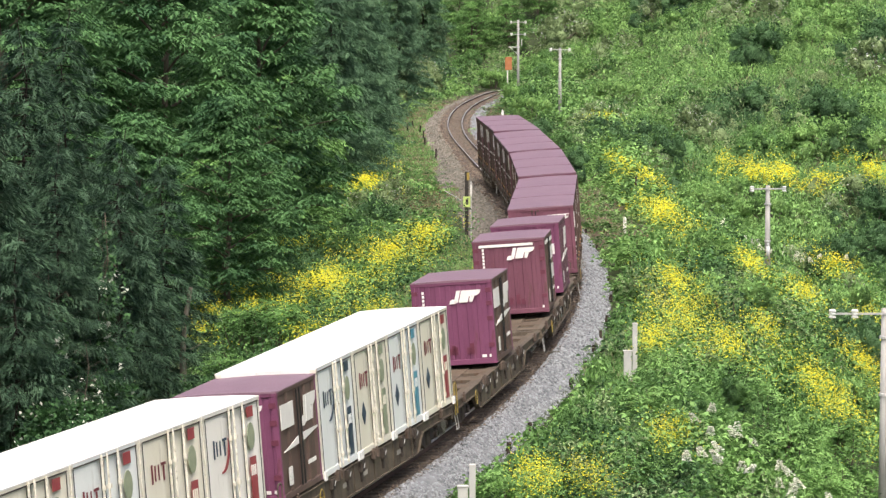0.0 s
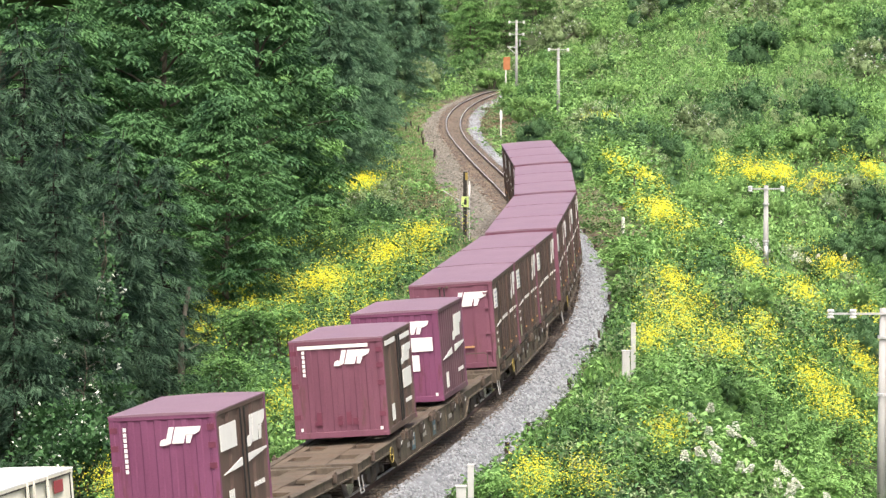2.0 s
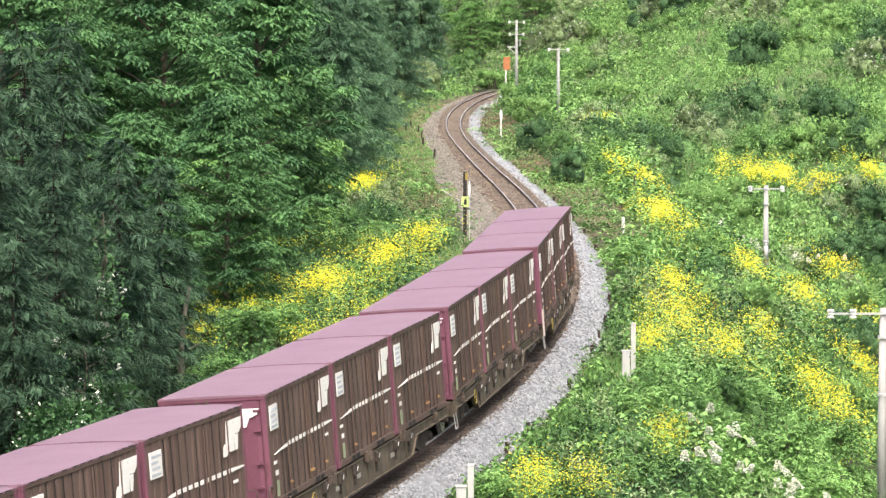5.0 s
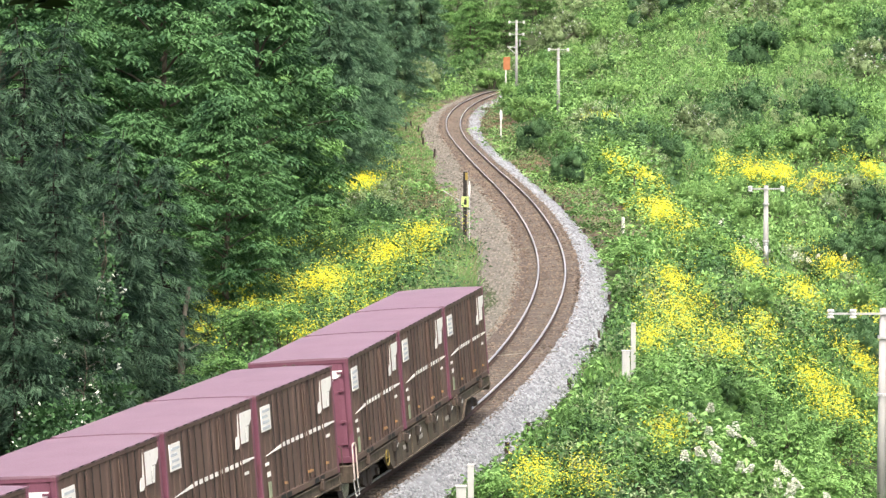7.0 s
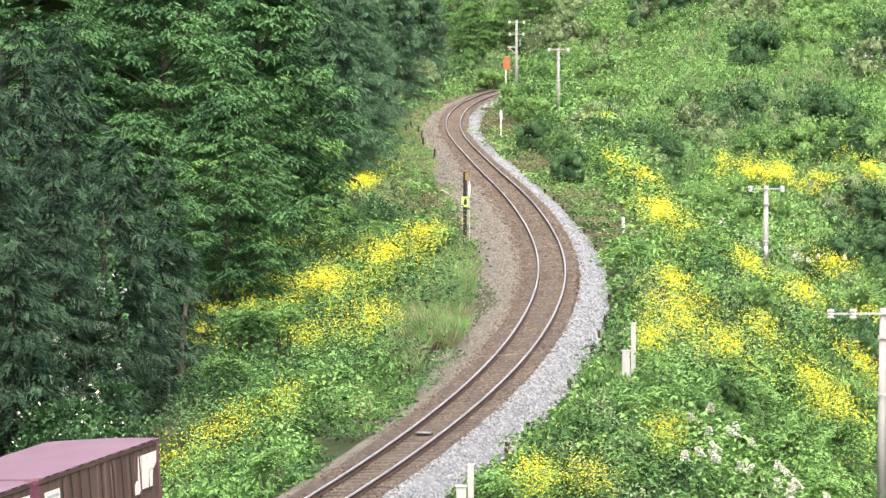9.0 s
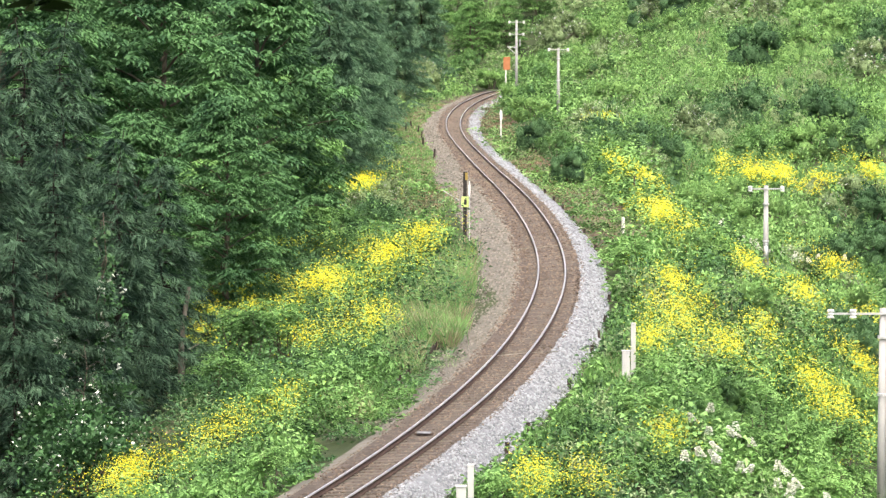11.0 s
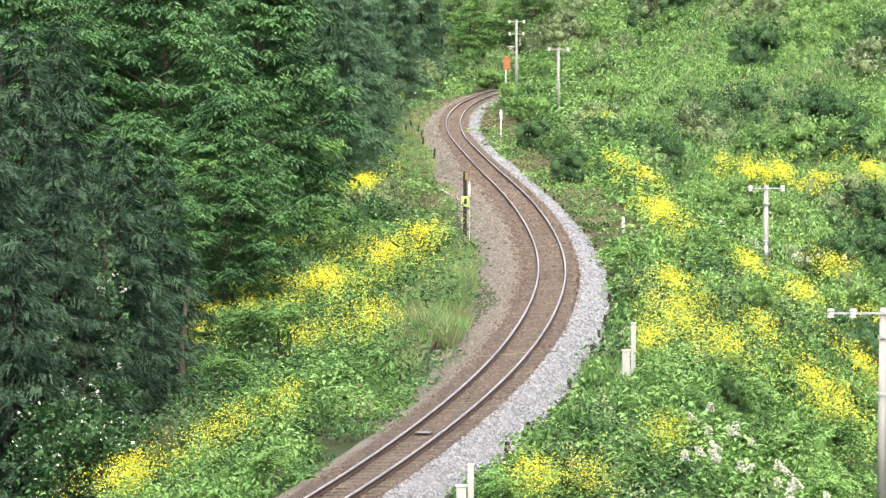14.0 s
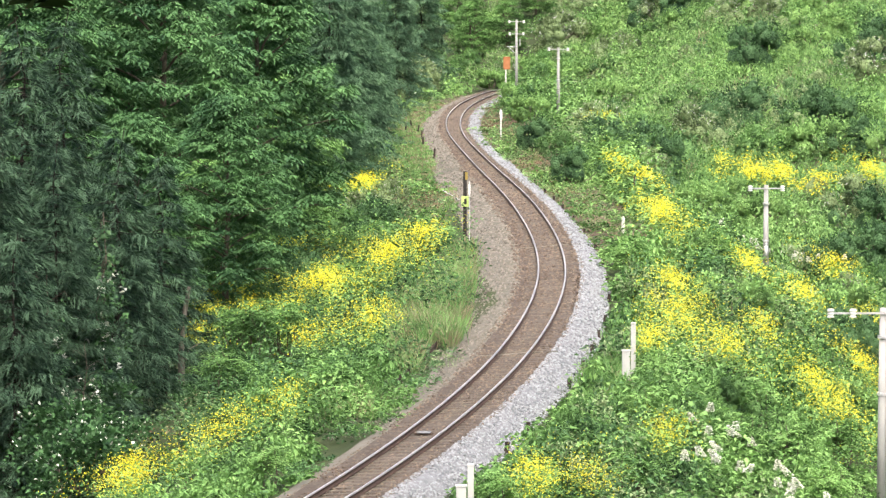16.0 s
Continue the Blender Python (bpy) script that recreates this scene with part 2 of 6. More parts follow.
def as_mesh(name, bm, material, smooth=False, bevel=0.0):
    if bevel:
        bmesh.ops.bevel(bm, geom=bm.edges[:], offset=bevel, segments=1, affect="EDGES", clamp_overlap=True)
    bmesh.ops.recalc_face_normals(bm, faces=bm.faces[:])
    me = bpy.data.meshes.new(name)
    bm.to_mesh(me)
    bm.free()
    for m in material if isinstance(material, (list, tuple)) else [material]:
        me.materials.append(m)
    if smooth:
        me.polygons.foreach_set("use_smooth", [True] * len(me.polygons))
    return me


def part(name, bm, material, parent=None, label="", smooth=False, bevel=0.0):
    ob = new(name, as_mesh(name, bm, material, smooth, bevel))
    ob.parent = parent
    return tagged(ob, label)


def raw_mesh(name, verts, faces, materials, index=None, smooth=False):
    """A mesh from numpy arrays: verts (n, 3), faces (m, k) with k = 3 or 4."""
    me = bpy.data.meshes.new(name)
    n, k = faces.shape
    me.vertices.add(len(verts))
    me.vertices.foreach_set("co", np.ascontiguousarray(verts, dtype=np.float32).ravel())
    me.loops.add(n * k)
    me.loops.foreach_set("vertex_index", np.ascontiguousarray(faces, dtype=np.int32).ravel())
    me.polygons.add(n)
    me.polygons.foreach_set("loop_start", np.arange(0, n * k, k, dtype=np.int32))
    me.polygons.foreach_set("loop_total", np.full(n, k, dtype=np.int32))
    for m in materials:
        me.materials.append(m)
    if index is not None:
        me.polygons.foreach_set("material_index", np.ascontiguousarray(index, dtype=np.int32))
    if smooth:
        me.polygons.foreach_set("use_smooth", np.ones(n, dtype=bool))
    me.update(calc_edges=True)
    me.validate()
    return me


# ---- the line: a long S curve on a low embankment ----
KNOT_Y = np.array([40, 60, 80, 95, 110, 125, 140, 155, 170, 190, 210, 235, 260, 285, 310, 335, 360, 390.0])
KNOT_X = np.array([-20.445, -12.538, -6.328, -2.795, -0.029, 2.065, 3.522, 4.421, 4.748, 4.545, 3.917, 2.802, 1.799, 1.0, 0.846, 1.362, 2.494, 4.612])
CANT = 0.087


def spline(kx, y):
    n, h = len(KNOT_Y), np.diff(KNOT_Y)
    a, b = np.eye(n), np.zeros(n)
    for i in range(1, n - 1):
        a[i, i - 1], a[i, i], a[i, i + 1] = h[i - 1], 2 * (h[i - 1] + h[i]), h[i]
        b[i] = 6 * ((kx[i + 1] - kx[i]) / h[i] - (kx[i] - kx[i - 1]) / h[i - 1])
    mm = np.linalg.solve(a, b)
    j = np.clip(np.searchsorted(KNOT_Y, y) - 1, 0, n - 2)
    p, c = (KNOT_Y[j + 1] - y) / h[j], (y - KNOT_Y[j]) / h[j]
    return p * kx[j] + c * kx[j + 1] + ((p ** 3 - p) * mm[j] + (c ** 3 - c) * mm[j + 1]) * h[j] ** 2 / 6


def line_points():
    """Centre line: s metres along it, from the near straight behind the camera's left to the far bend."""
    y = np.arange(40, 390.01, 0.5)
    x = spline(KNOT_X, y)
    d = np.array([x[0] - x[1], y[0] - y[1]])
    d /= np.hypot(*d)
    back = np.array([[x[0], y[0]] + d * k for k in np.arange(300, 0, -1.0)])
    e = np.array([x[-1] - x[-2], y[-1] - y[-2]])
    ang, far, p = math.atan2(e[0], e[1]), [], np.array([x[-1], y[-1]])
    for k in range(120):
        ang = min(ang + 0.006, 1.25)
        p = p + np.array([math.sin(ang), math.cos(ang)])
        far.append(p)
    xy = np.vstack([back, np.stack([x, y], 1), far])
    s = np.r_[0, np.cumsum(np.hypot(*np.diff(xy, axis=0).T))]
    return xy, s - s[300]


LINE, LINE_S = line_points()


def line_z(y):
    return -3.025e-5 * (np.clip(y, -40, 420) - 150) ** 2


def tilt_of(y):
    return CANT * np.interp(y, [0, 40, 200, 235, 270, 400], [0, 1, 1, 0, -1, -1])


def on_line(s):
    """Place, forward and right-hand directions on the centre line at s."""
    x, y = np.interp(s, LINE_S, LINE[:, 0]), np.interp(s, LINE_S, LINE[:, 1])
    x2, y2 = np.interp(s + 0.5, LINE_S, LINE[:, 0]), np.interp(s + 0.5, LINE_S, LINE[:, 1])
    x1, y1 = np.interp(s - 0.5, LINE_S, LINE[:, 0]), np.interp(s - 0.5, LINE_S, LINE[:, 1])
    n = np.hypot(x2 - x1, y2 - y1)
    return x, y, (x2 - x1) / n, (y2 - y1) / n


def lateral(x, y):
    """Signed distance to the right of the line, good for places within some 60 m of it."""
    x, y = np.asarray(x, float), np.asarray(y, float)
    yy = np.clip(y, 41, 389)
    cx = spline(KNOT_X, yy)
    slope = spline(KNOT_X, yy + 0.5) - spline(KNOT_X, yy - 0.5)
    cx = cx + slope * (y - yy)
    return (x - cx) / np.sqrt(1 + slope ** 2)


def ground(x, y):
    """Height of the land: embankment, valley and hillside on the right, wood on the left."""
    x, y = np.broadcast_arrays(np.asarray(x, float), np.asarray(y, float))
    l = lateral(x, y)
    base = line_z(y)
    far = np.clip((y - 215) / 70, 0, 1)
    near_right = np.interp(l, [1.5, 2.55, 4.5, 8, 12, 16, 20], [-0.2, -0.72, -0.75, -1.1, -3.4, -4.3, -4.5])
    cut_right = np.interp(l, [1.5, 2.55, 3.5, 6, 9, 14, 20], [-0.2, -0.6, -0.5, 0.2, -0.3, -0.8, -1.0])
    right = near_right * (1 - far) + cut_right * far + base
    hill = np.interp(y, [0, 80, 190, 250, 315, 430, 520, 700], [-5, -5, -4.6, -3.2, 0.2, 6.5, 16, 40]) + 0.07 * np.clip(l - 20, 0, 200)
    k = np.clip((l - 11) / 10, 0, 1)
    right = right * (1 - k) + hill * k
    wide = np.clip(1 - np.abs(y - 178) / 60, 0, 1)
    left = base + np.interp(-l, [1.4, 2.4, 4.0, 7, 11, 18, 40, 120], [-0.2, -0.55, -0.75, -1.3, -1.9, -2.2, 1.0, 25])
    left = left + wide * np.interp(-l, [1.4, 2.4, 3.8, 6], [0, 0.25, 0.35, 0.0])
    lean = tilt_of(y) * (0.5 + np.clip(l, -1.3, 1.3) / 1.132) * np.clip((2.6 - np.abs(l)) / 1.2, 0, 1)
    left, right = left + lean, right + lean
    rise = np.clip((y - 385) / 220, 0, 1.5)
    open_cut = np.clip((np.abs(l) - 2.5) / 12, 0, 1) ** 1.5
    shut = np.clip((y - 415) / 60, 0, 1)
    share = open_cut * (1 - shut) + shut
    z = np.where(l > 0, right, left) + 26 * rise ** 1.4 * np.clip(1 - np.clip(l, 0, 30) / 60, 0, 1) * share
    knoll = 12.2 - 0.42 * np.hypot(x, y)
    return np.where(l > 5, np.maximum(z, knoll), z)


def build_ground():
    ys = np.concatenate([np.arange(-260, -40, 12.0), np.arange(-40, 60, 4.0), np.arange(60, 260, 1.6), np.arange(260, 460, 4.0), np.arange(460, 1400, 40.0)])
    ls = np.concatenate([np.arange(-500, -60, 40.0), np.arange(-60, -12, 4.0), np.arange(-12, -3.9, 1.0), np.arange(-3.8, -1.5, 0.2), [-1.4, -0.6, 0.6, 1.4, 1.5, 1.8, 2.2, 2.55],
                         np.arange(3, 14, 0.9), np.arange(14, 60, 3.0), np.arange(60, 540, 40.0)])
    yy, ll = np.meshgrid(ys, ls, indexing="ij")
    yc = np.clip(yy, 41, 389)
    slope = spline(KNOT_X, yc.ravel() + 0.5).reshape(yc.shape) - spline(KNOT_X, yc.ravel() - 0.5).reshape(yc.shape)
    xx = spline(KNOT_X, yc.ravel()).reshape(yc.shape) + slope * (yy - yc) + ll * np.sqrt(1 + slope ** 2)
    zz = ground(xx, yy)
    rough = np.random.default_rng(4).normal(0, 1, zz.shape) * np.where(np.abs(ll) > 3.2, 0.1, 0.015)
    verts = np.stack([xx, yy, zz + rough], -1).reshape(-1, 3)
    a, b = yy.shape
    i = (np.arange(a - 1)[:, None] * b + np.arange(b - 1)[None, :]).ravel()
    faces = np.stack([i, i + 1, i + b + 1, i + b], 1)
    lm = (ll[:-1, :-1] + ll[1:, 1:]).ravel() / 2
    ym = (yy[:-1, :-1] + yy[1:, 1:]).ravel() / 2
    left_edge = -np.interp(ym, [80, 112, 120, 135, 150, 165, 185, 240, 290, 400], [2.0, 2.0, 2.6, 2.8, 2.0, 3.2, 3.6, 3.2, 2.3, 2.3])
    index = np.full(len(lm), 0)
    bed = ym < 408
    index[bed & (lm > -1.15) & (lm < 1.25)] = 1
    index[bed & (lm <= -1.15) & (lm > left_edge)] = 2
    index[(ym > 172) & (ym < 315) & (lm >= 2.2) & (lm < 6.2)] = 4
    index[(ym > 245) & (ym < 408) & (lm <= left_edge) & (lm > -6.5)] = 4
    index[bed & (lm >= 1.25) & (lm < 2.2)] = 3
    ob = new("ground", raw_mesh("ground", verts, faces, [SOIL, BALLAST_BROWN, BALLAST_TAN, BALLAST_GREY, DRY_SOIL], index, True))
    tagged(ob, "earth bank with brown, tan and fresh grey track ballast", "ground", kind="structure")


build_ground()


def sweep(name, profile, s0, s1, step, offset, raise_right, materials, parent, cap=0):
    """A rail profile of (across, up) points carried along the line; faces from index cap on take the second material."""
    ss = np.arange(s0, s1, step)
    x, y, fx, fy = on_line(ss)
    z = line_z(y) + raise_right * tilt_of(y)
    prof = np.array(profile)
    verts = np.stack([x[:, None] + (offset + prof[None, :, 0]) * fy[:, None], y[:, None] - (offset + prof[None, :, 0]) * fx[:, None],
                      z[:, None] + prof[None, :, 1]], -1).reshape(-1, 3)
    n, k = len(ss), len(prof)
    i = np.arange(n - 1)[:, None] * k
    j = np.arange(k)[None, :]
    faces = np.stack([i + j, i + (j + 1) % k, i + k + (j + 1) % k, i + k + j], -1).reshape(-1, 4)
    index = np.tile((np.arange(k) >= cap).astype(int), n - 1)
    ob = new(name, raw_mesh(name, verts, faces, materials, index))
    ob.parent = parent
    return ob


RAIL_PROFILE = [(-0.0325, -0.035), (-0.008, -0.045), (-0.008, -0.125), (-0.062, -0.14), (-0.062, -0.153), (0.062, -0.153), (0.062, -0.14), (0.008, -0.125),
                (0.008, -0.045), (0.0325, -0.035), (0.0325, -0.004), (0.026, 0.0), (-0.026, 0.0), (-0.0325, -0.004)]


def build_track():
    track = tagged(new("railway_track"), "single narrow-gauge railway track with rusty sides and polished rail heads", "railway track", kind="structure")
    for side, up in ((-0.566, 0.0), (0.566, 1.0)):
        rail = sweep("rail", RAIL_PROFILE, -290, 378, 0.75, side, up, [RAIL_WEB, RAIL_HEAD], track, cap=9)
        tagged(rail, "steel rail with bright worn head")
    return track


track = build_track()


# ---- the goods train ----
PATCH_PAINT = surface("darker_wine_touch_up", (0.105, 0.027, 0.048), (0.165, 0.047, 0.075), 3, 0.5, 0, 0.1, 30)
WORN_BLUE = surface("worn_blue_paint", (0.06, 0.11, 0.13), (0.12, 0.19, 0.22), 4, 0.6, 0, 0.1, 30, wear=(0.08, 0.065, 0.05), wear_amount=0.3)
PRINT_GREY = surface("blue_grey_print", (0.36, 0.40, 0.44), (0.48, 0.52, 0.56), 3, 0.6)
SILL_LETTER = surface("dusty_pale_lettering", (0.26, 0.25, 0.22), (0.36, 0.34, 0.30), 3, 0.6)


def bars(bm, place, u, v, width, height, count, upright=False):
    """Unreadable writing: a row of small plain bars."""
    for k in range(count):
        if upright:
            a, b = v - k * height * 1.35, v - k * height * 1.35 + height
            slab(bm, [(u, a), (u + width, a), (u + width, b), (u, b)], place, 0.008)
        else:
            a = u + k * width * 1.35
            slab(bm, [(a, v), (a + width, v), (a + width, v + height), (a, v + height)], place, 0.008)


def emblem(bm, place, u, v, w, h, lean=0.28):
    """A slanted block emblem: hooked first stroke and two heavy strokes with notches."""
    def pts(raw):
        return [(u + (a + lean * (b - 0.5) * h / w) * w, v + b * h) for a, b in raw]
    for raw in ([(-0.06, -0.10), (0.14, -0.10), (0.25, 0.02), (0.25, 1.0), (0.10, 1.0), (0.10, 0.26), (0.02, 0.30), (-0.06, 0.20)],
                [(0.29, 0.0), (0.63, 0.0), (0.64, 0.52), (0.90, 0.52), (1.03, 0.68), (1.04, 1.0), (0.29, 1.0)],
                [(0.70, 0.0), (0.82, 0.0), (0.85, 0.50), (0.67, 0.50)]):
        slab(bm, pts(raw), place)


def waves(bm, place, length, low, high, pitch, depth):
    """A corrugated sheet: trapezoid ribs along u, straight in v."""
    u, row = 0.0, []
    while u < length - 1e-6:
        for du, d in ((0, 0), (0.36 * pitch, 0), (0.46 * pitch, -depth), (0.90 * pitch, -depth)):
            if u + du < length:
                row.append((u + du, d))
        u += pitch
    row.append((length, 0))
    bottom = [bm.verts.new(place(a, low, d)) for a, d in row]
    top = [bm.verts.new(place(a, high, d)) for a, d in row]
    for k in range(len(row) - 1):
        bm.faces.new((bottom[k], bottom[k + 1], top[k + 1], top[k]))


DECK = 1.02


def faces_of(w, length):
    """Maps for a container's four faces: (u along the face, v up, d outward) to space. Front faces -y."""
    return {"front": lambda u, v, d: (u - w / 2, -d, v), "rear": lambda u, v, d: (w / 2 - u, length + d, v),
            "right": lambda u, v, d: (w / 2 + d, u, v), "left": lambda u, v, d: (-w / 2 - d, length - u, v)}


def shell(thing, w, length, h, end_paint, side_paint, roof_paint, frame_paint, end_pitch, side_pitch, side_depth=0.045):
    face = faces_of(w, length)
    bm = bmesh.new()
    box(bm, -w / 2 + 0.06, w / 2 - 0.06, 0.06, length - 0.06, 0.02, h - 0.05)
    part("inner_body", bm, end_paint, thing)
    for side in ("left", "right"):
        bm = bmesh.new()
        waves(bm, lambda u, v, d, s=side: face[s](u + 0.12, v, d - 0.012), length - 0.24, 0.14, h - 0.09, side_pitch, side_depth)
        part("side_wall", bm, side_paint, thing)
    for end in ("front", "rear"):
        bm = bmesh.new()
        waves(bm, lambda u, v, d, s=end: face[s](u + 0.12, v, d - 0.012), w - 0.24, 0.14, h - 0.09, end_pitch, 0.022)
        part("end_wall", bm, end_paint, thing)
    for x in (-1, 1):
        for y in (0, length - 0.12):
            bm = bmesh.new()
            box(bm, *sorted((x * w / 2, x * (w / 2 - 0.12))), y, y + 0.12, 0.0, h - 0.02)
            part("corner_post", bm, frame_paint, thing, bevel=0.012)
    for x in (-1, 1):
        bm = bmesh.new()
        box(bm, *sorted((x * (w / 2 + 0.004), x * (w / 2 - 0.1))), 0.12, length - 0.12, 0.0, 0.15)
        part("bottom_rail", bm, side_paint, thing, bevel=0.01)
        bm = bmesh.new()
        box(bm, *sorted((x * (w / 2 + 0.004), x * (w / 2 - 0.08))), 0.12, length - 0.12, h - 0.11, h - 0.02)
        part("top_rail", bm, side_paint, thing, bevel=0.01)
    for y in (0.0, length - 0.1):
        bm = bmesh.new()
        box(bm, -w / 2 + 0.12, w / 2 - 0.12, y, y + 0.1, 0.0, 0.16)
        part("end_sill", bm, end_paint, thing, bevel=0.01)
        bm = bmesh.new()
        box(bm, -w / 2 + 0.12, w / 2 - 0.12, y, y + 0.1, h - 0.12, h - 0.02)
        part("end_header", bm, end_paint, thing, bevel=0.01)
    bm = bmesh.new()
    n = max(2, int(length / 2.0))
    vs = []
    for k in range(n + 1):
        y = -0.01 + (length + 0.02) * k / n
        ring = [bm.verts.new((x * (w / 2 + 0.012), y, h + dz)) for x, dz in ((-1, -0.03), (-1, 0.0), (-0.5, 0.022), (0, 0.03), (0.5, 0.022), (1, 0.0), (1, -0.03))]
        vs.append(ring)
    for k in range(n):
        for j in range(6):
            bm.faces.new((vs[k][j], vs[k][j + 1], vs[k + 1][j + 1], vs[k + 1][j]))
    bm.faces.new(vs[0])
    bm.faces.new(vs[-1][::-1])
    part("roof", bm, roof_paint, thing, "faded sheet-metal roof")
    for x in (-1, 1):
        for y in (-0.008, length - 0.152):
            for z in (0.0, h - 0.12):
                bm = bmesh.new()
                box(bm, *sorted((x * (w / 2 + 0.01), x * (w / 2 - 0.15))), y, y + 0.16, z, z + 0.125)
                part("corner_casting", bm, frame_paint, thing, bevel=0.015)
    return face


def long_container():
    """Twenty-foot wine-red container: corrugated grimy sides, double end doors."""
    w, length, h = 2.49, 6.15, 2.58
    thing = new("freight_container")
    face = shell(thing, w, length, h, WINE, BROWN_SIDE, ROOF_PINK, WINE, 0.9, 0.4, 0.022)
    right, front, left = face["right"], face["front"], face["left"]
    for side in (right, left):
        bm = bmesh.new()
        slab(bm, [(0.25, 1.72), (0.95, 1.72), (0.95, 2.28), (0.25, 2.28)], side, 0.02)
        plate = part("white_plate", bm, WHITE_MARK, thing, "white data plate with unreadable grey print")
        bm = bmesh.new()
        for k in range(4):
            bars(bm, lambda u, v, d, s=side: s(u, v, d + 0.021), 0.30 + 0.04 * (k % 2), 1.77 + 0.125 * k, 0.045, 0.055, 9 - k % 3)
        tagged(part("print", bm, PRINT_GREY, plate), kind="stuff")
        bm = bmesh.new()
        slab(bm, [(0.4, 1.16), (1.62, 1.20), (1.62, 1.28)], side, 0.02)
        part("white_stripe", bm, WHITE_MARK, thing, "tapered white stripe")
        for k in range(9):
            a = 1.72 + k * 0.36
            bm = bmesh.new()
            slab(bm, [(a, 1.205), (a + 0.21, 1.205), (a + 0.21, 1.30), (a, 1.30)], side, 0.012)
            part("stripe_dash", bm, WHITE_MARK, thing)
        bm = bmesh.new()
        slab(bm, [(4.98, 1.21), (5.95, 1.24), (5.95, 1.27), (4.98, 1.305)], side, 0.02)
        part("white_stripe", bm, WHITE_MARK, thing, "tapered white stripe")
        bm = bmesh.new()
        emblem(bm, lambda u, v, d, s=side: s(u, v, d + 0.008), 4.82, 1.66, 1.05, 0.68, 0.16)
        part("emblem", bm, WHITE_MARK, thing, "white slanted emblem")
        bm = bmesh.new()
        bars(bm, lambda u, v, d, s=side: s(u, v, d + 0.006), 0.32, 0.94, 0.045, 0.07, 5)
        bars(bm, lambda u, v, d, s=side: s(u, v, d + 0.006), 0.42, 0.68, 0.05, 0.11, 4)
        bars(bm, lambda u, v, d, s=side: s(u, v, d + 0.006), 5.2, 0.95, 0.05, 0.07, 5)
        tagged(part("small_lettering", bm, WHITE_MARK, thing, "small unreadable lettering"), kind="stuff")
        bm = bmesh.new()
        slab(bm, [(0.46, 0.2), (0.66, 0.2), (0.66, 0.56), (0.46, 0.56)], side, 0.016)
        part("pale_label", bm, OLIVE_MARK, thing, "faded pale green label")
        # Slots in the roof edge, their shade drawn as flat black slips.
        for k in range(11):
            bm = bmesh.new()
            a = 0.3 + 0.53 * k + 0.12 * math.sin(5.0 * k)
            slab(bm, [(a, h - 0.022), (a + 0.24, h - 0.022), (a + 0.24, h - 0.002), (a, h - 0.002)], lambda u, v, d, s=side: s(u, v, d + 0.012), 0.008)
            part("roof_edge_gap", bm, BLACK_SEAL_AND_SHADE, thing, "dark gaps under the roof's rolled edge")
        # Pocket openings drawn as flat plates, the shade inside put into the black.
        for a in (1.35, 4.05):
            bm = bmesh.new()
            box_place = [(a, 0.02), (a + 0.36, 0.02), (a + 0.36, 0.13), (a, 0.13)]
            slab(bm, box_place, side, 0.008)
            slab(bm, [(p + 0.46, q) for p, q in box_place], side, 0.008)
            part("fork_pocket", bm, BLACK_SEAL_AND_SHADE, thing, "dark forklift pocket")
        # Black strips: door seals, and the shadow lines beside the side ribs.
        for a in (1.12, 1.55, 2.0, 2.45, 3.05, 3.6, 4.1, 4.55):
            bm = bmesh.new()
            slab(bm, [(a, 0.16), (a + 0.024, 0.16), (a + 0.024, 2.46), (a, 2.46)], side, 0.012)
            part("door_seam", bm, BLACK_SEAL_AND_SHADE, thing)
        for a in (1.62, 3.5, 3.68, 5.0):
            bm = bmesh.new()
            for v0, v1 in ((0.18, 2.42),):
                p, q = side(a, v0, 0.03), side(a, v1, 0.03)
                tube(bm, p, q, 0.017, sides=6)
            part("lock_rod", bm, BROWN_SIDE, thing)
            bm = bmesh.new()
            slab(bm, [(a - 0.03, 0.36), (a + 0.15, 0.34), (a + 0.15, 0.40), (a - 0.03, 0.42)], lambda u, v, d, s=side: s(u, v, d + 0.03), 0.03)
            part("lock_handle", bm, BRASS_LOCK, thing, "worn lock handle")
    for a in (0.9, 1.03):
        bm = bmesh.new()
        slab(bm, [(a, 0.2), (a + 0.035, 0.2), (a + 0.035, 2.46), (a, 2.46)], front, 0.02)
        part("door_seam", bm, BLACK_SEAL_AND_SHADE, thing)
    bm = bmesh.new()
    emblem(bm, lambda u, v, d: front(u, v, d + 0.008), 1.32, 1.86, 0.92, 0.42)
    part("emblem", bm, WHITE_MARK, thing, "white slanted emblem")
    for a in (0.72, 1.5):
        bm = bmesh.new()
        slab(bm, [(a, 0.62), (a + 0.34, 0.62), (a + 0.34, 0.67), (a, 0.67)], lambda u, v, d: front(u, v, d + 0.02), 0.04)
        part("door_handle", bm, BRASS_LOCK, thing, "worn orange door handle")
    for a, z in ((0.88, 0.18), (1.1, 0.18), (0.88, 2.44), (1.1, 2.44)):
        bm = bmesh.new()
        slab(bm, [(a, z), (a + 0.08, z), (a + 0.08, z + 0.06), (a, z + 0.06)], lambda u, v, d: front(u, v, d + 0.02), 0.05)
        part("door_lug", bm, RUST, thing)
    for z in (0.45, 1.0, 1.75, 2.2):
        for a in (0.14, 2.2):
            bm = bmesh.new()
            slab(bm, [(a, z), (a + 0.14, z), (a + 0.14, z + 0.05), (a, z + 0.05)], front, 0.04)
            part("hinge", bm, WINE, thing)
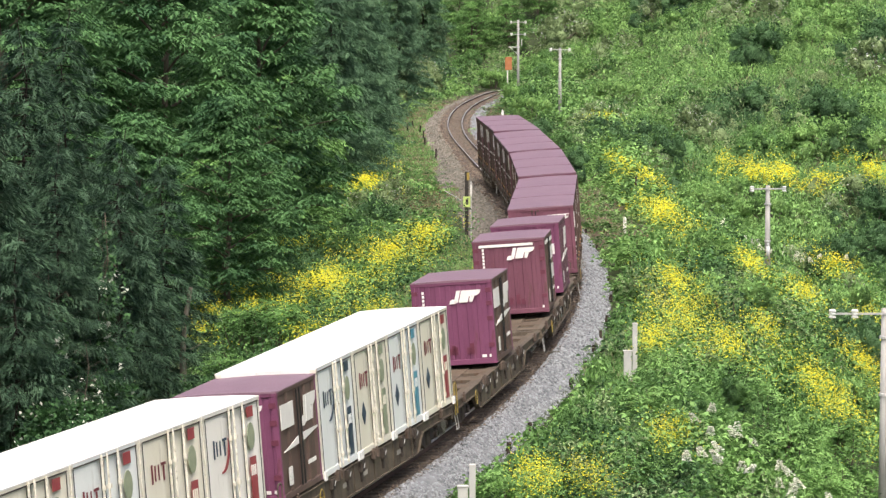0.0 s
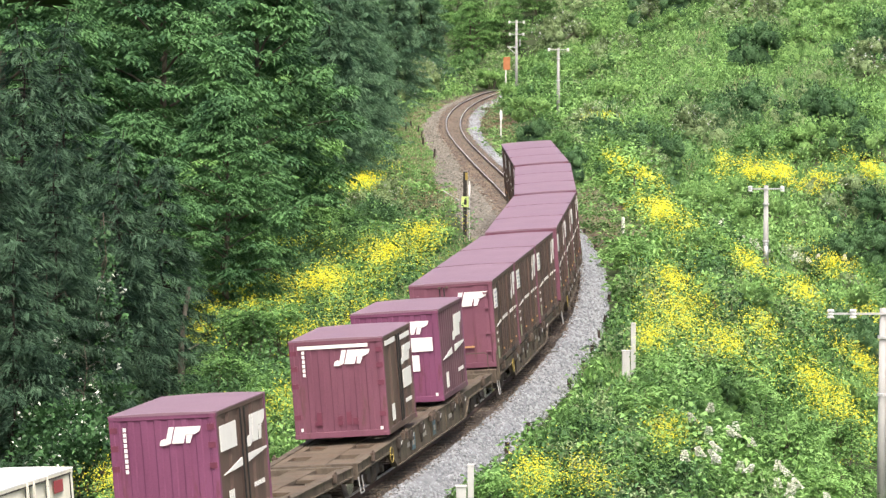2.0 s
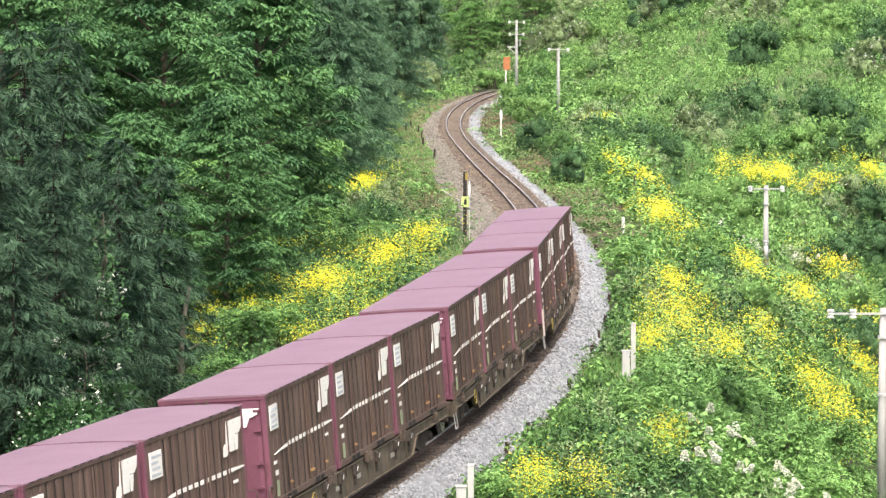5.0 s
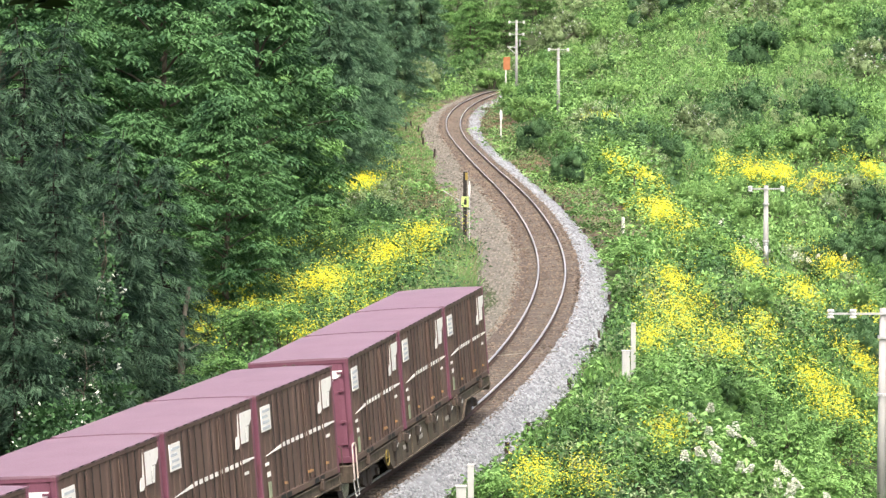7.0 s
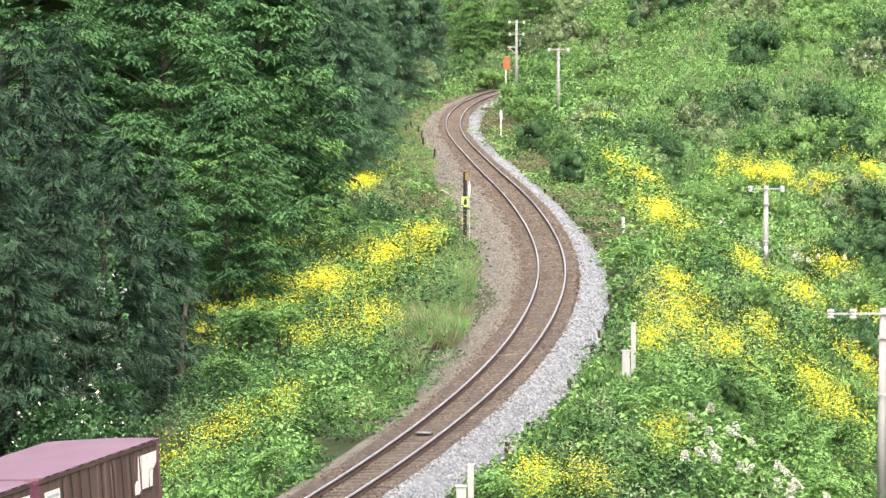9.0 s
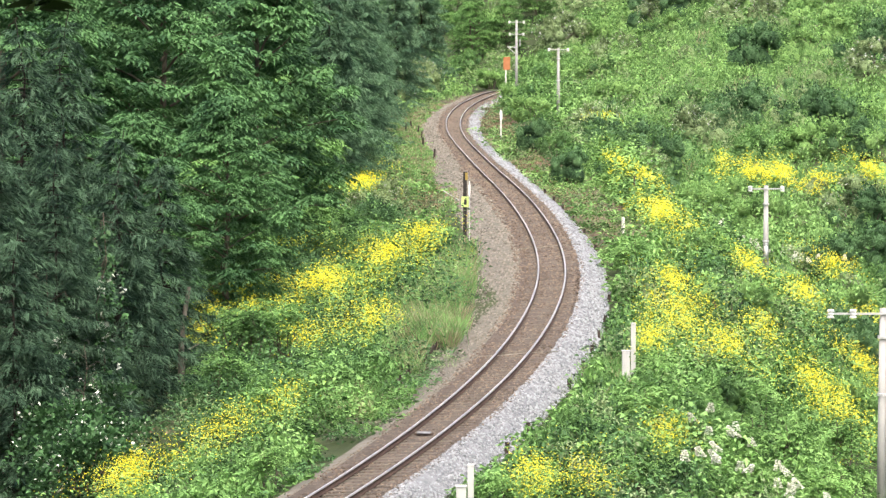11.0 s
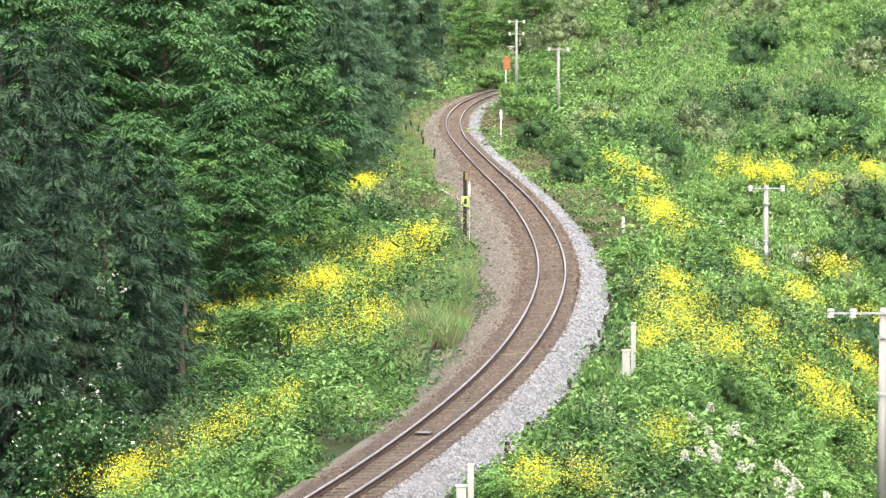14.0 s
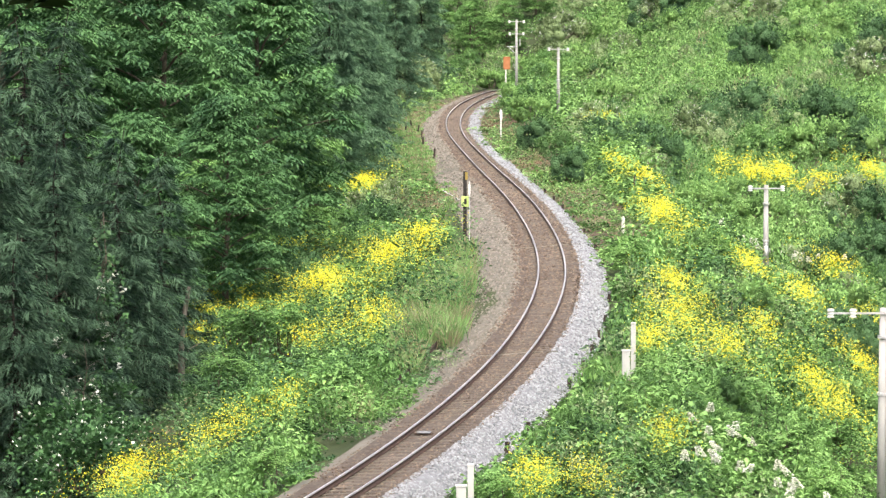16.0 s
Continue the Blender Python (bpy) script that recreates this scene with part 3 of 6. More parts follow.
    return tagged(thing, "wine-red twenty-foot freight container with grimy brown corrugated sides", "freight container", "containers on the train")


def short_container(kind):
    """Twelve-foot wine-red container; kind 0 plain, 1 with a white band on its end, 2 with white and pale-blue placards."""
    w, length, h = 2.45, 3.7, 2.53
    thing = new("freight_container")
    paint = (MAGENTA, WINE, MAGENTA)[kind]
    face = shell(thing, w, length, h, paint, PURPLE_SIDE if kind == 2 else BROWN_SIDE, ROOF_PINK, paint, 0.31, 0.30 if kind == 2 else 0.85)
    right, front = face["right"], face["front"]
    bm = bmesh.new()
    emblem(bm, lambda u, v, d: front(u, v, d + 0.008), 1.25 if kind < 2 else 1.32, 1.88, 0.78, 0.36)
    part("emblem", bm, WHITE_MARK, thing, "white slanted emblem")
    if kind < 2:
        bm = bmesh.new()
        bars(bm, lambda u, v, d: front(u, v, d + 0.008), 0.32, 2.18, 0.07, 0.085, 9 if kind == 0 else 6, upright=True)
        tagged(part("upright_lettering", bm, WHITE_MARK, thing, "white upright serial lettering"), kind="stuff")
    for a, b, c in ((2.02, 0.2, 0.14), (2.24, 0.2, 0.06)) if kind == 0 else ((0.16, 0.2, 0.07), (2.24, 0.16, 0.07)):
        bm = bmesh.new()
        slab(bm, [(a, b), (a + c, b), (a + c, b + 0.08), (a, b + 0.08)], lambda u, v, d: front(u, v, d + 0.01), 0.01)
        part("white_spot", bm, WHITE_MARK, thing)
    rng = random.Random(kind)
    spots = [(a, z, 0.17, 0.13) for z in (0.5, 1.3, 1.75, 2.15) for a in (0.02, 2.25)] + [(rng.uniform(0.4, 1.9), 0.32, 0.13, 0.1 + 0.3 * rng.random()) for _ in range(5)]
    for a, z, wide, tall in spots if kind < 2 else ():
        bm = bmesh.new()
        slab(bm, [(a, z), (a + wide, z), (a + wide, z + tall), (a, z + tall)], front, 0.012)
        part("touched_up_patch", bm, PATCH_PAINT, thing, "darker touched-up paint patch")
    if kind == 1:
        bm = bmesh.new()
        slab(bm, [(0.22, 2.30), (2.06, 2.30), (2.06, 2.39), (0.22, 2.39)], lambda u, v, d: front(u, v, d + 0.008), 0.012)
        part("white_band", bm, WHITE_MARK, thing, "white band along the top of the end")
    if kind == 2:
        bm = bmesh.new()
        slab(bm, [(1.2, 1.40), (2.25, 1.40), (2.25, 1.78), (1.2, 1.78)], lambda u, v, d: front(u, v, d + 0.008), 0.012)
        part("white_placard", bm, WHITE_MARK, thing, "plain white placard")
        bm = bmesh.new()
        slab(bm, [(1.45, 0.86), (1.85, 0.86), (1.85, 1.30), (1.45, 1.30)], lambda u, v, d: front(u, v, d + 0.008), 0.012)
        part("pale_blue_placard", bm, PALE_BLUE, thing, "pale blue and white placard")
    if kind < 2:
        for a in (1.72, 2.0):
            bm = bmesh.new()
            slab(bm, [(a, 0.16), (a + 0.04, 0.16), (a + 0.04, 2.4), (a, 2.4)], right, 0.03)
            part("door_seam", bm, BLACK_SEAL_AND_SHADE, thing)
    plates = (((0.2, 1.35, 1.62, 2.18),), ((0.25, 1.5, 2.26, 2.38), (2.2, 3.4, 2.22, 2.34), (2.25, 3.3, 0.95, 1.42)), ())[kind]
    for u0, u1, v0, v1 in plates:
        bm = bmesh.new()
        slab(bm, [(u0, v0), (u1, v0), (u1, v1), (u0, v1)], right, 0.02)
        part("white_plate", bm, WHITE_MARK, thing, "plain white plate")
    bm = bmesh.new()
    emblem(bm, lambda u, v, d: right(u, v, d + 0.01), 2.2 if kind < 2 else 2.0, 1.55 if kind != 1 else 1.62, 1.2, 0.62 if kind != 1 else 0.42, 0.15)
    part("emblem", bm, WHITE_MARK, thing, "white slanted emblem")
    if kind != 1:
        bm = bmesh.new()
        slab(bm, [(0.3, 1.10), (1.65, 1.14), (1.65, 1.32)], right, 0.022)
        part("white_stripe", bm, WHITE_MARK, thing, "tapered white stripe")
        bm = bmesh.new()
        slab(bm, [(2.1, 1.16), (3.5, 1.30), (3.5, 1.34), (2.1, 1.34)], right, 0.022)
        part("white_stripe", bm, WHITE_MARK, thing, "tapered white stripe")
    bm = bmesh.new()
    bars(bm, lambda u, v, d: right(u, v, d + 0.01), 0.55, 0.30, 0.1, 0.42, 3)
    bars(bm, lambda u, v, d: right(u, v, d + 0.01), 2.4, 0.55, 0.1, 0.1, 6)
    tagged(part("small_lettering", bm, WHITE_MARK, thing, "small unreadable lettering"), kind="stuff")
    texts = ("wine-red twelve-foot container with white serial bars on its end", "faded wine-red twelve-foot container with a white top band",
             "magenta twelve-foot container with white and pale blue placards")
    return tagged(thing, texts[kind], "freight container", "containers on the train")


def white_container(panel, mark, arc):
    """Twelve-foot insulated container: white roof, pale panelled side with posts, one coloured column."""
    w, length, h = 2.45, 3.74, 2.64
    thing = new("refrigerated_container")
    face = shell(thing, w, length, h, panel, panel, ROOF_WHITE, STEEL_POST, 2.0, 3.3)
    right = face["right"]
    for a in (1.62, 1.92, 2.52):
        bm = bmesh.new()
        p, q = right(a, 0.06, 0.03), right(a, h - 0.03, 0.03)
        tube(bm, p, q, 0.026, sides=6)
        rod = part("door_post", bm, STEEL_POST, thing, "pale steel locking post")
        for z in (0.3, 0.9, 1.9):
            bm = bmesh.new()
            box(bm, w / 2 + 0.0, w / 2 + 0.08, a - 0.05, a + 0.05, z, z + 0.09)
            part("post_bracket", bm, STEEL_POST, rod)
    for a in (0.13, 1.56, 1.76, 2.46, 3.58):
        bm = bmesh.new()
        slab(bm, [(a, 0.16), (a + 0.018, 0.16), (a + 0.018, h - 0.12), (a, h - 0.12)], right, 0.012)
        part("door_seam", bm, BLACK_SEAL_AND_SHADE, thing)
    # Thin dark strip along the side, just below the roof edge.
    bm = bmesh.new()
    slab(bm, [(0.12, h - 0.115), (3.62, h - 0.115), (3.62, h - 0.085), (0.12, h - 0.085)], right, 0.016)
    part("roof_gutter", bm, TIMBER_DARK, thing, "thin dark strip under the roof edge")
    for a in (0.0, length - 0.22):
        bm = bmesh.new()
        slab(bm, [(a, -0.05), (a + 0.2, -0.05), (a + 0.22, 0.16), (a, 0.16)], lambda u, v, d: right(u, v, d + 0.012), 0.05)
        part("corner_foot", bm, ROOF_WHITE, thing, "white painted corner foot", bevel=0.01)
    bm = bmesh.new()
    slab(bm, [(2.85, 2.24), (3.25, 2.24), (3.25, 2.48), (2.85, 2.48)], right, 0.012)
    part("colour_square", bm, mark, thing, "coloured square")
    bm = bmesh.new()
    slab(bm, [(2.85, 0.2), (3.25, 0.2), (3.25, 1.36), (2.85, 1.36)], right, 0.012)
    block = part("colour_block", bm, mark, thing, "tall coloured block")
    bm = bmesh.new()
    for k in range(3):
        slab(bm, [(2.86 + 0.12 * k, 0.95), (2.94 + 0.12 * k, 0.95), (2.94 + 0.12 * k, 1.18), (2.86 + 0.12 * k, 1.18)], lambda u, v, d: right(u, v, d + 0.012), 0.008)
    tagged(part("print", bm, panel, block), kind="stuff")
    bm = bmesh.new()
    slab(bm, [(3.02 + 0.24 * math.cos(k * math.tau / 14), 1.82 + 0.3 * math.sin(k * math.tau / 14)) for k in range(14)], right, 0.012)
    part("round_picture", bm, OLIVE_MARK, thing, "round grey-green picture mark")
    bm = bmesh.new()
    letter = lambda u, v, d: right(u, v, d + 0.002)
    for a, wide, low, tall in ((0.55, 0.07, 1.62, 0.40), (0.74, 0.05, 1.66, 0.32), (0.95, 0.05, 1.66, 0.32), (1.14, 0.26, 1.94, 0.06), (1.23, 0.07, 1.62, 0.31)):
        slab(bm, [(a, low), (a + wide, low), (a + wide, low + tall), (a, low + tall)], letter)
    part("emblem", bm, DARK_LETTER if not arc else NAVY_MARK, thing, "thin dark bars of an emblem")
    bm = bmesh.new()
    if arc:
        for k in range(9):
            b, c = radians(-100 + k * 14), radians(-100 + (k + 1) * 14)
            t0, t1 = 0.02 + 0.09 * math.sin(math.pi * k / 9), 0.02 + 0.09 * math.sin(math.pi * (k + 1) / 9)
            slab(bm, [(1.05 + 0.5 * math.cos(b), 1.75 + 0.5 * math.sin(b)), (1.05 + 0.5 * math.cos(c), 1.75 + 0.5 * math.sin(c)),
                      (1.05 + (0.5 - t1) * math.cos(c), 1.75 + (0.5 - t1) * math.sin(c)), (1.05 + (0.5 - t0) * math.cos(b), 1.75 + (0.5 - t0) * math.sin(b))], letter)
        part("swoosh", bm, RED_MARK if mark is RED_MARK else NAVY_MARK, thing, "curved swoosh")
    else:
        slab(bm, [(0.75, 0.72), (0.98, 1.0), (0.75, 1.28), (0.52, 1.0)], right, 0.012)
        part("dark_diamond", bm, NAVY_MARK, thing, "dark diamond mark")
    names = {id(CREAM): "cream", id(PALE_BLUE): "pale blue", id(OFF_WHITE): "off-white"}
    tones = {id(RED_MARK): "red", id(TEAL_MARK): "blue", id(NAVY_MARK): "dark blue", id(OLIVE_MARK): "grey-green"}
    return tagged(thing, "white-roofed refrigerated container, %s side with %s blocks" % (names[id(panel)], tones[id(mark)]), "container", "containers on the train")


def flat_wagon():
    """Container flat wagon, 20.4 m over couplers, origin at rail height in its middle."""
    thing = tagged(new("flat_wagon"), "dusty brown steel container flat wagon with two bogies", "flat wagon", "wagons of the train")
    half = 9.7
    for x in (-1, 1):
        bm = bmesh.new()
        shape = [(-half, DECK - 0.02), (half, DECK - 0.02), (half, 0.80), (5.7, 0.78), (5.0, 0.32), (-5.0, 0.32), (-5.7, 0.78), (-half, 0.80)]
        slab(bm, shape, lambda u, v, d, x=x: (x * (1.16 + d), u, v), 0.035)
        sill = part("side_sill", bm, SILL_GREY, thing, "deep fish-bellied side sill")
        bm = bmesh.new()
        box(bm, *sorted((x * 1.05, x * 1.24)), -half, half, DECK - 0.03, DECK)
        box(bm, *sorted((x * 1.10, x * 1.25)), -5.0, 5.0, 0.29, 0.32)
        for e in (-1, 1):
            slope = [(e * 5.0, 0.29), (e * 5.72, 0.755), (e * half, 0.775), (e * half, 0.80), (e * 5.70, 0.785), (e * 4.98, 0.32)]
            slab(bm, slope, lambda u, v, d, x=x: (x * (1.10 + d), u, v), 0.15)
        part("sill_flange", bm, SILL_GREY, sill)
        bm = bmesh.new()
        for k in (-4, -2, 0, 2, 4):
            box(bm, *sorted((x * 1.19, x * 1.225)), k * 1.1 - 0.03, k * 1.1 + 0.03, 0.31, 0.98)
            part("sill_rib", bm, SILL_GREY, sill)
            bm = bmesh.new()
        for k in (-3.4, -1.2, 2.6):
            bars(bm, lambda u, v, d, x=x: (x * (1.2 + d), u, v), k, 0.57, 0.07, 0.12, 5)
        tagged(part("lettering", bm, SILL_LETTER, sill, "faint unreadable lettering"), kind="stuff")
        for y in (-4.6, -3.0, -1.5, 0.9, 3.1, 4.7):
            bm = bmesh.new()
            box(bm, *sorted((x * 1.19, x * 1.30)), y - 0.13, y + 0.13, DECK - 0.30, DECK - 0.04)
            box(bm, *sorted((x * 1.19, x * 1.25)), y - 0.05, y + 0.06, DECK - 0.55, DECK - 0.3)
            part("stanchion_bracket", bm, UNDERGEAR, thing, "dark greasy bracket below the deck", bevel=0.012)
            bm = bmesh.new()
            tube(bm, (x * 1.31, y - 0.04, DECK - 0.2), (x * 1.32, y + 0.05, DECK - 0.1), 0.012, sides=6)
            part("lock_lever", bm, CONCRETE, thing, "pale locking lever")
        for y in (-8.0, -4.1, -3.7, -0.2, 0.2, 3.7, 4.1, 8.0):
            bm = bmesh.new()
            box(bm, *sorted((x * 1.20, x * 1.32)), y - 0.09, y + 0.09, DECK - 0.16, DECK + 0.05)
            box(bm, *sorted((x * 1.24, x * 1.29)), y - 0.05, y + 0.05, DECK + 0.05, DECK + 0.11)
            part("twist_lock", bm, RUST, thing, "container twist lock", bevel=0.01)
    bm = bmesh.new()
    box(bm, -0.34, 0.34, -half, half, DECK - 0.10, DECK - 0.015)
    part("centre_plate", bm, DECK_RUST, thing, "rusty centre deck plate")
    for x in (-1, 1):
        bm = bmesh.new()
        box(bm, *sorted((x * 0.86, x * 1.17)), -half, half, DECK - 0.08, DECK - 0.024)
        part("edge_plate", bm, DECK_RUST, thing, "dusty brown deck edge plate")
    for k, y in enumerate(np.arange(-8.9, 9.3, 1.9)):
        bm = bmesh.new()
        box(bm, -1.15, 1.15, y - (0.62 if k % 3 else 0.4), y + 0.5, DECK - 0.12, DECK - 0.03)
        part("cross_plate", bm, DECK_RUST, thing)
        bm = bmesh.new()
        tube(bm, (-1.12, y + 0.53, DECK - 0.05), (1.12, y + 0.53, DECK - 0.05), 0.03, sides=6)
        part("hole_lip", bm, UNDERGEAR, thing)
    for y in (-half, half - 0.16):
        bm = bmesh.new()
        box(bm, -1.22, 1.22, y, y + 0.16, 0.62, DECK + 0.02)
        part("end_beam", bm, SILL_GREY, thing, bevel=0.015)
    for e in (-1, 1):
        bm = bmesh.new()
        box(bm, -0.09, 0.09, *sorted((e * half, e * 10.1)), 0.76, 0.94)
        box(bm, -0.17, 0.17, *sorted((e * 10.02, e * 10.19)), 0.70, 1.0)
        part("coupler", bm, UNDERGEAR, thing, bevel=0.02)
        bm = bmesh.new()
        for a, b in (((-0.35, e * 9.75, 0.7), (-0.25, e * 10.05, 0.45)), ((-0.25, e * 10.05, 0.45), (-0.1, e * 10.18, 0.5))):
            tube(bm, a, b, 0.028, sides=6)
        part("brake_hose", bm, BLACK_SEAL_AND_SHADE, thing)
    for x in (1, -1):
        shapes = [[(x * 1.0, -9.84, 0.8), (x * 1.0, -9.84, 1.5), (x * 0.92, -9.84, 1.56), (x * 0.2, -9.84, 1.56), (x * 0.14, -9.84, 1.5), (x * 0.14, -9.8, 1.0)]]
        if x > 0:
            shapes += [[(1.27, -9.8, 0.7), (1.27, -9.8, 1.5), (1.27, -9.72, 1.58), (1.27, -9.5, 1.58), (1.27, -9.42, 1.5), (1.27, -9.42, 0.7)]]
        for k, pts in enumerate(shapes):
            bm = bmesh.new()
            for a, b in zip(pts, pts[1:]):
                tube(bm, a, b, 0.015 if k == 0 else 0.02, sides=6)
            part("hand_rail", bm, RUST if k == 0 else SILL_GREY, thing, "thin bent-pipe hand rail")
        bm = bmesh.new()
        for a, b in (((x * 1.22, -9.72, 0.7), (x * 1.26, -9.72, 0.28)), ((x * 1.22, -9.32, 0.7), (x * 1.26, -9.32, 0.28)), ((x * 1.26, -9.74, 0.29), (x * 1.26, -9.30, 0.29))):
            tube(bm, a, b, 0.016, sides=6)
        part("foot_step", bm, CONCRETE, thing, "bent-pipe foot step")
    bm = bmesh.new()
    for k in range(14):
        a, b = k * math.tau / 14, (k + 1) * math.tau / 14
        tube(bm, (1.3, -5.9 + 0.2 * math.cos(a), 0.72 + 0.2 * math.sin(a)), (1.3, -5.9 + 0.2 * math.cos(b), 0.72 + 0.2 * math.sin(b)), 0.015, sides=5)
    tube(bm, (1.3, -6.1, 0.72), (1.3, -5.7, 0.72), 0.012, sides=5)
    part("brake_wheel", bm, YELLOW_BAR, thing, "yellow hand-brake wheel")
    bm = bmesh.new()
    box(bm, -0.9, -0.2, -2.4, -0.9, 0.35, 0.75)
    part("brake_gear", bm, UNDERGEAR, thing)
    bm = bmesh.new()
    tube(bm, (0.5, 0.4, 0.55), (0.5, 2.0, 0.55), 0.2, sides=10)
    part("air_tank", bm, UNDERGEAR, thing)
    for y in (-7.1, 7.1):
        bogie = new("bogie")
        bogie.parent = thing
        bogie.location = (0, y, 0)
        for x in (-1, 1):
            bm = bmesh.new()
            shape = [(-1.25, 0.34), (-1.05, 0.30), (-0.6, 0.36), (-0.35, 0.20), (0.35, 0.20), (0.6, 0.36), (1.05, 0.30), (1.25, 0.34), (1.25, 0.54), (0.8, 0.60), (0.3, 0.68), (-0.3, 0.68), (-0.8, 0.60), (-1.25, 0.54)]
            slab(bm, shape, lambda u, v, d, x=x: (x * (0.90 + d), u, v), 0.12)
            for u in (-0.95, 0.95):
                tube(bm, (x * 0.95, u, 0.43), (x * 1.1, u, 0.43), 0.12, 0.10, 10)
            for u in (-0.14, 0.14):
                tube(bm, (x * 1.0, u, 0.26), (x * 1.0, u, 0.62), 0.09, sides=8)
            part("side_frame", bm, UNDERGEAR, bogie)
        bm = bmesh.new()
        box(bm, -1.0, 1.0, -0.2, 0.2, 0.5, 0.72)
        part("bolster", bm, UNDERGEAR, bogie)
        for u in (-0.95, 0.95):
            bm = bmesh.new()
            tube(bm, (-0.6, 0, 0), (0.6, 0, 0), 0.07, sides=8)
            for x in (-1, 1):
                tube(bm, (x * 0.505, 0, 0), (x * 0.53, 0, 0), 0.455, sides=24)
                tube(bm, (x * 0.53, 0, 0), (x * 0.63, 0, 0), 0.43, 0.425, sides=24)
            wheels = part("wheelset", bm, WHEEL_TREAD, bogie, "steel wheelset with bright treads")
            wheels.location = (0, u, 0.43)
    return thing


def wagon_pose(s, local=None):
    """Pose of a wagon whose middle is at s: it hangs between its two bogies and leans with the track."""
    places = []
    for d in (-7.1, 7.1):
        x, y, fx, fy = on_line(s + d)
        places.append(Vector((float(x), float(y), float(line_z(y) + 0.5 * tilt_of(y)))))
    mid, ahead = (places[0] + places[1]) / 2, (places[1] - places[0]).normalized()
    lean = float(tilt_of(mid.y)) / 1.132
    right = Vector((ahead.y, -ahead.x, 0)).normalized() + Vector((0, 0, lean))
    right.normalize()
    up = right.cross(ahead).normalized()
    m = Matrix((right, ahead, up)).transposed().to_4x4()
    m.translation = mid
    return m if local is None else m @ local


def train_s(t):
    """Where the front of the first long container is along the line."""
    return 108.593 - 15.87 * t - 0.0656 * t * t


TRAIN_TIMES = [k * 0.4 for k in range(41)]
RIDERS = []   # (thing, wagon offset behind the reference, place on the wagon)


def build_train():
    first = flat_wagon()
    longs, shorts = long_container(), [short_container(k) for k in range(3)]
    whites = {}
    fresh = {}

    def take(ob):
        if ob in fresh:
            return copy_thing(ob, Matrix())
        fresh[ob] = True
        return ob

    def put(ob, wagon, y, lift=0.0):
        RIDERS.append((take(ob), wagon, pose(0, y, DECK + 0.06 + lift)))

    def white(panel, mark, arc):
        key = (id(panel), id(mark), arc)
        if key not in whites:
            whites[key] = white_container(panel, mark, arc)
        return whites[key]

    # wagon middles, metres behind the reference corner
    middles = [-71.2, -50.8, -31.2, -11.35, 8.95, 29.65, 49.9, 70.45]
    for m in middles:
        RIDERS.append((take(first), m, Matrix()))
    for rail in [o for o in RIDERS[-1][0].children if o.name.startswith("hand_rail") and o.bound_box[6][0] > 1.2]:
        rail.data = rail.data.copy()
        rail.data.materials[0] = PINK_BAR
        tagged(rail, "pale pinkish bent-pipe hand rail")
    for rail in [o for o in RIDERS[3][0].children if o.name.startswith("hand_rail")]:
        bpy.data.objects.remove(rail)
    for rail in [o for o in RIDERS[2][0].children if o.name.startswith("hand_rail")]:
        rail.data = rail.data.copy()
        rail.data.materials[0] = YELLOW_BAR
        tagged(rail, "thin yellow bent-pipe hand rail")
    for y0, y1 in ((-2.75, -2.3), (0.25, 0.6)):
        bm = bmesh.new()
        slab(bm, [(y0, 0.42), (y1, 0.42), (y1, 0.82), (y0, 0.82)], lambda u, v, d: (1.2 + d, u, v), 0.008)
        panel = part("blue_panel", bm, WORN_BLUE, RIDERS[3][0], "worn blue-grey painted panel on the sill")
        bm = bmesh.new()
        bars(bm, lambda u, v, d: (1.209 + d, u, v), y0 + 0.05, 0.55, 0.06, 0.14, 3)
        tagged(part("lettering", bm, SILL_LETTER, panel, "faint unreadable lettering"), kind="stuff")
    slots = [-9.45 + 3.82 * k for k in range(5)]
    for y, spec in zip(slots, ((PALE_BLUE, RED_MARK, False), (CREAM, RED_MARK, False), (PALE_BLUE, RED_MARK, False), (CREAM, RED_MARK, False), (OFF_WHITE, RED_MARK, True))):
        put(white(*spec), middles[0], y + 0.3)
    put(shorts[0], middles[1], slots[0] + 0.35)
    for y, spec in zip(slots[1:], ((PALE_BLUE, NAVY_MARK, True), (CREAM, OLIVE_MARK, False), (PALE_BLUE, TEAL_MARK, False), (CREAM, RED_MARK, False))):
        put(white(*spec), middles[1], y + 0.3)
    put(shorts[0], middles[2], -31.9 - middles[2], 0.05)
    put(shorts[1], middles[3], -17.0 - middles[3], 0.12)
    put(shorts[2], middles[3], -9.35 - middles[3], 0.06)
    for m in middles[4:]:
        for k in range(3):
            put(longs, m, -9.45 + 6.42 * k)


build_train()


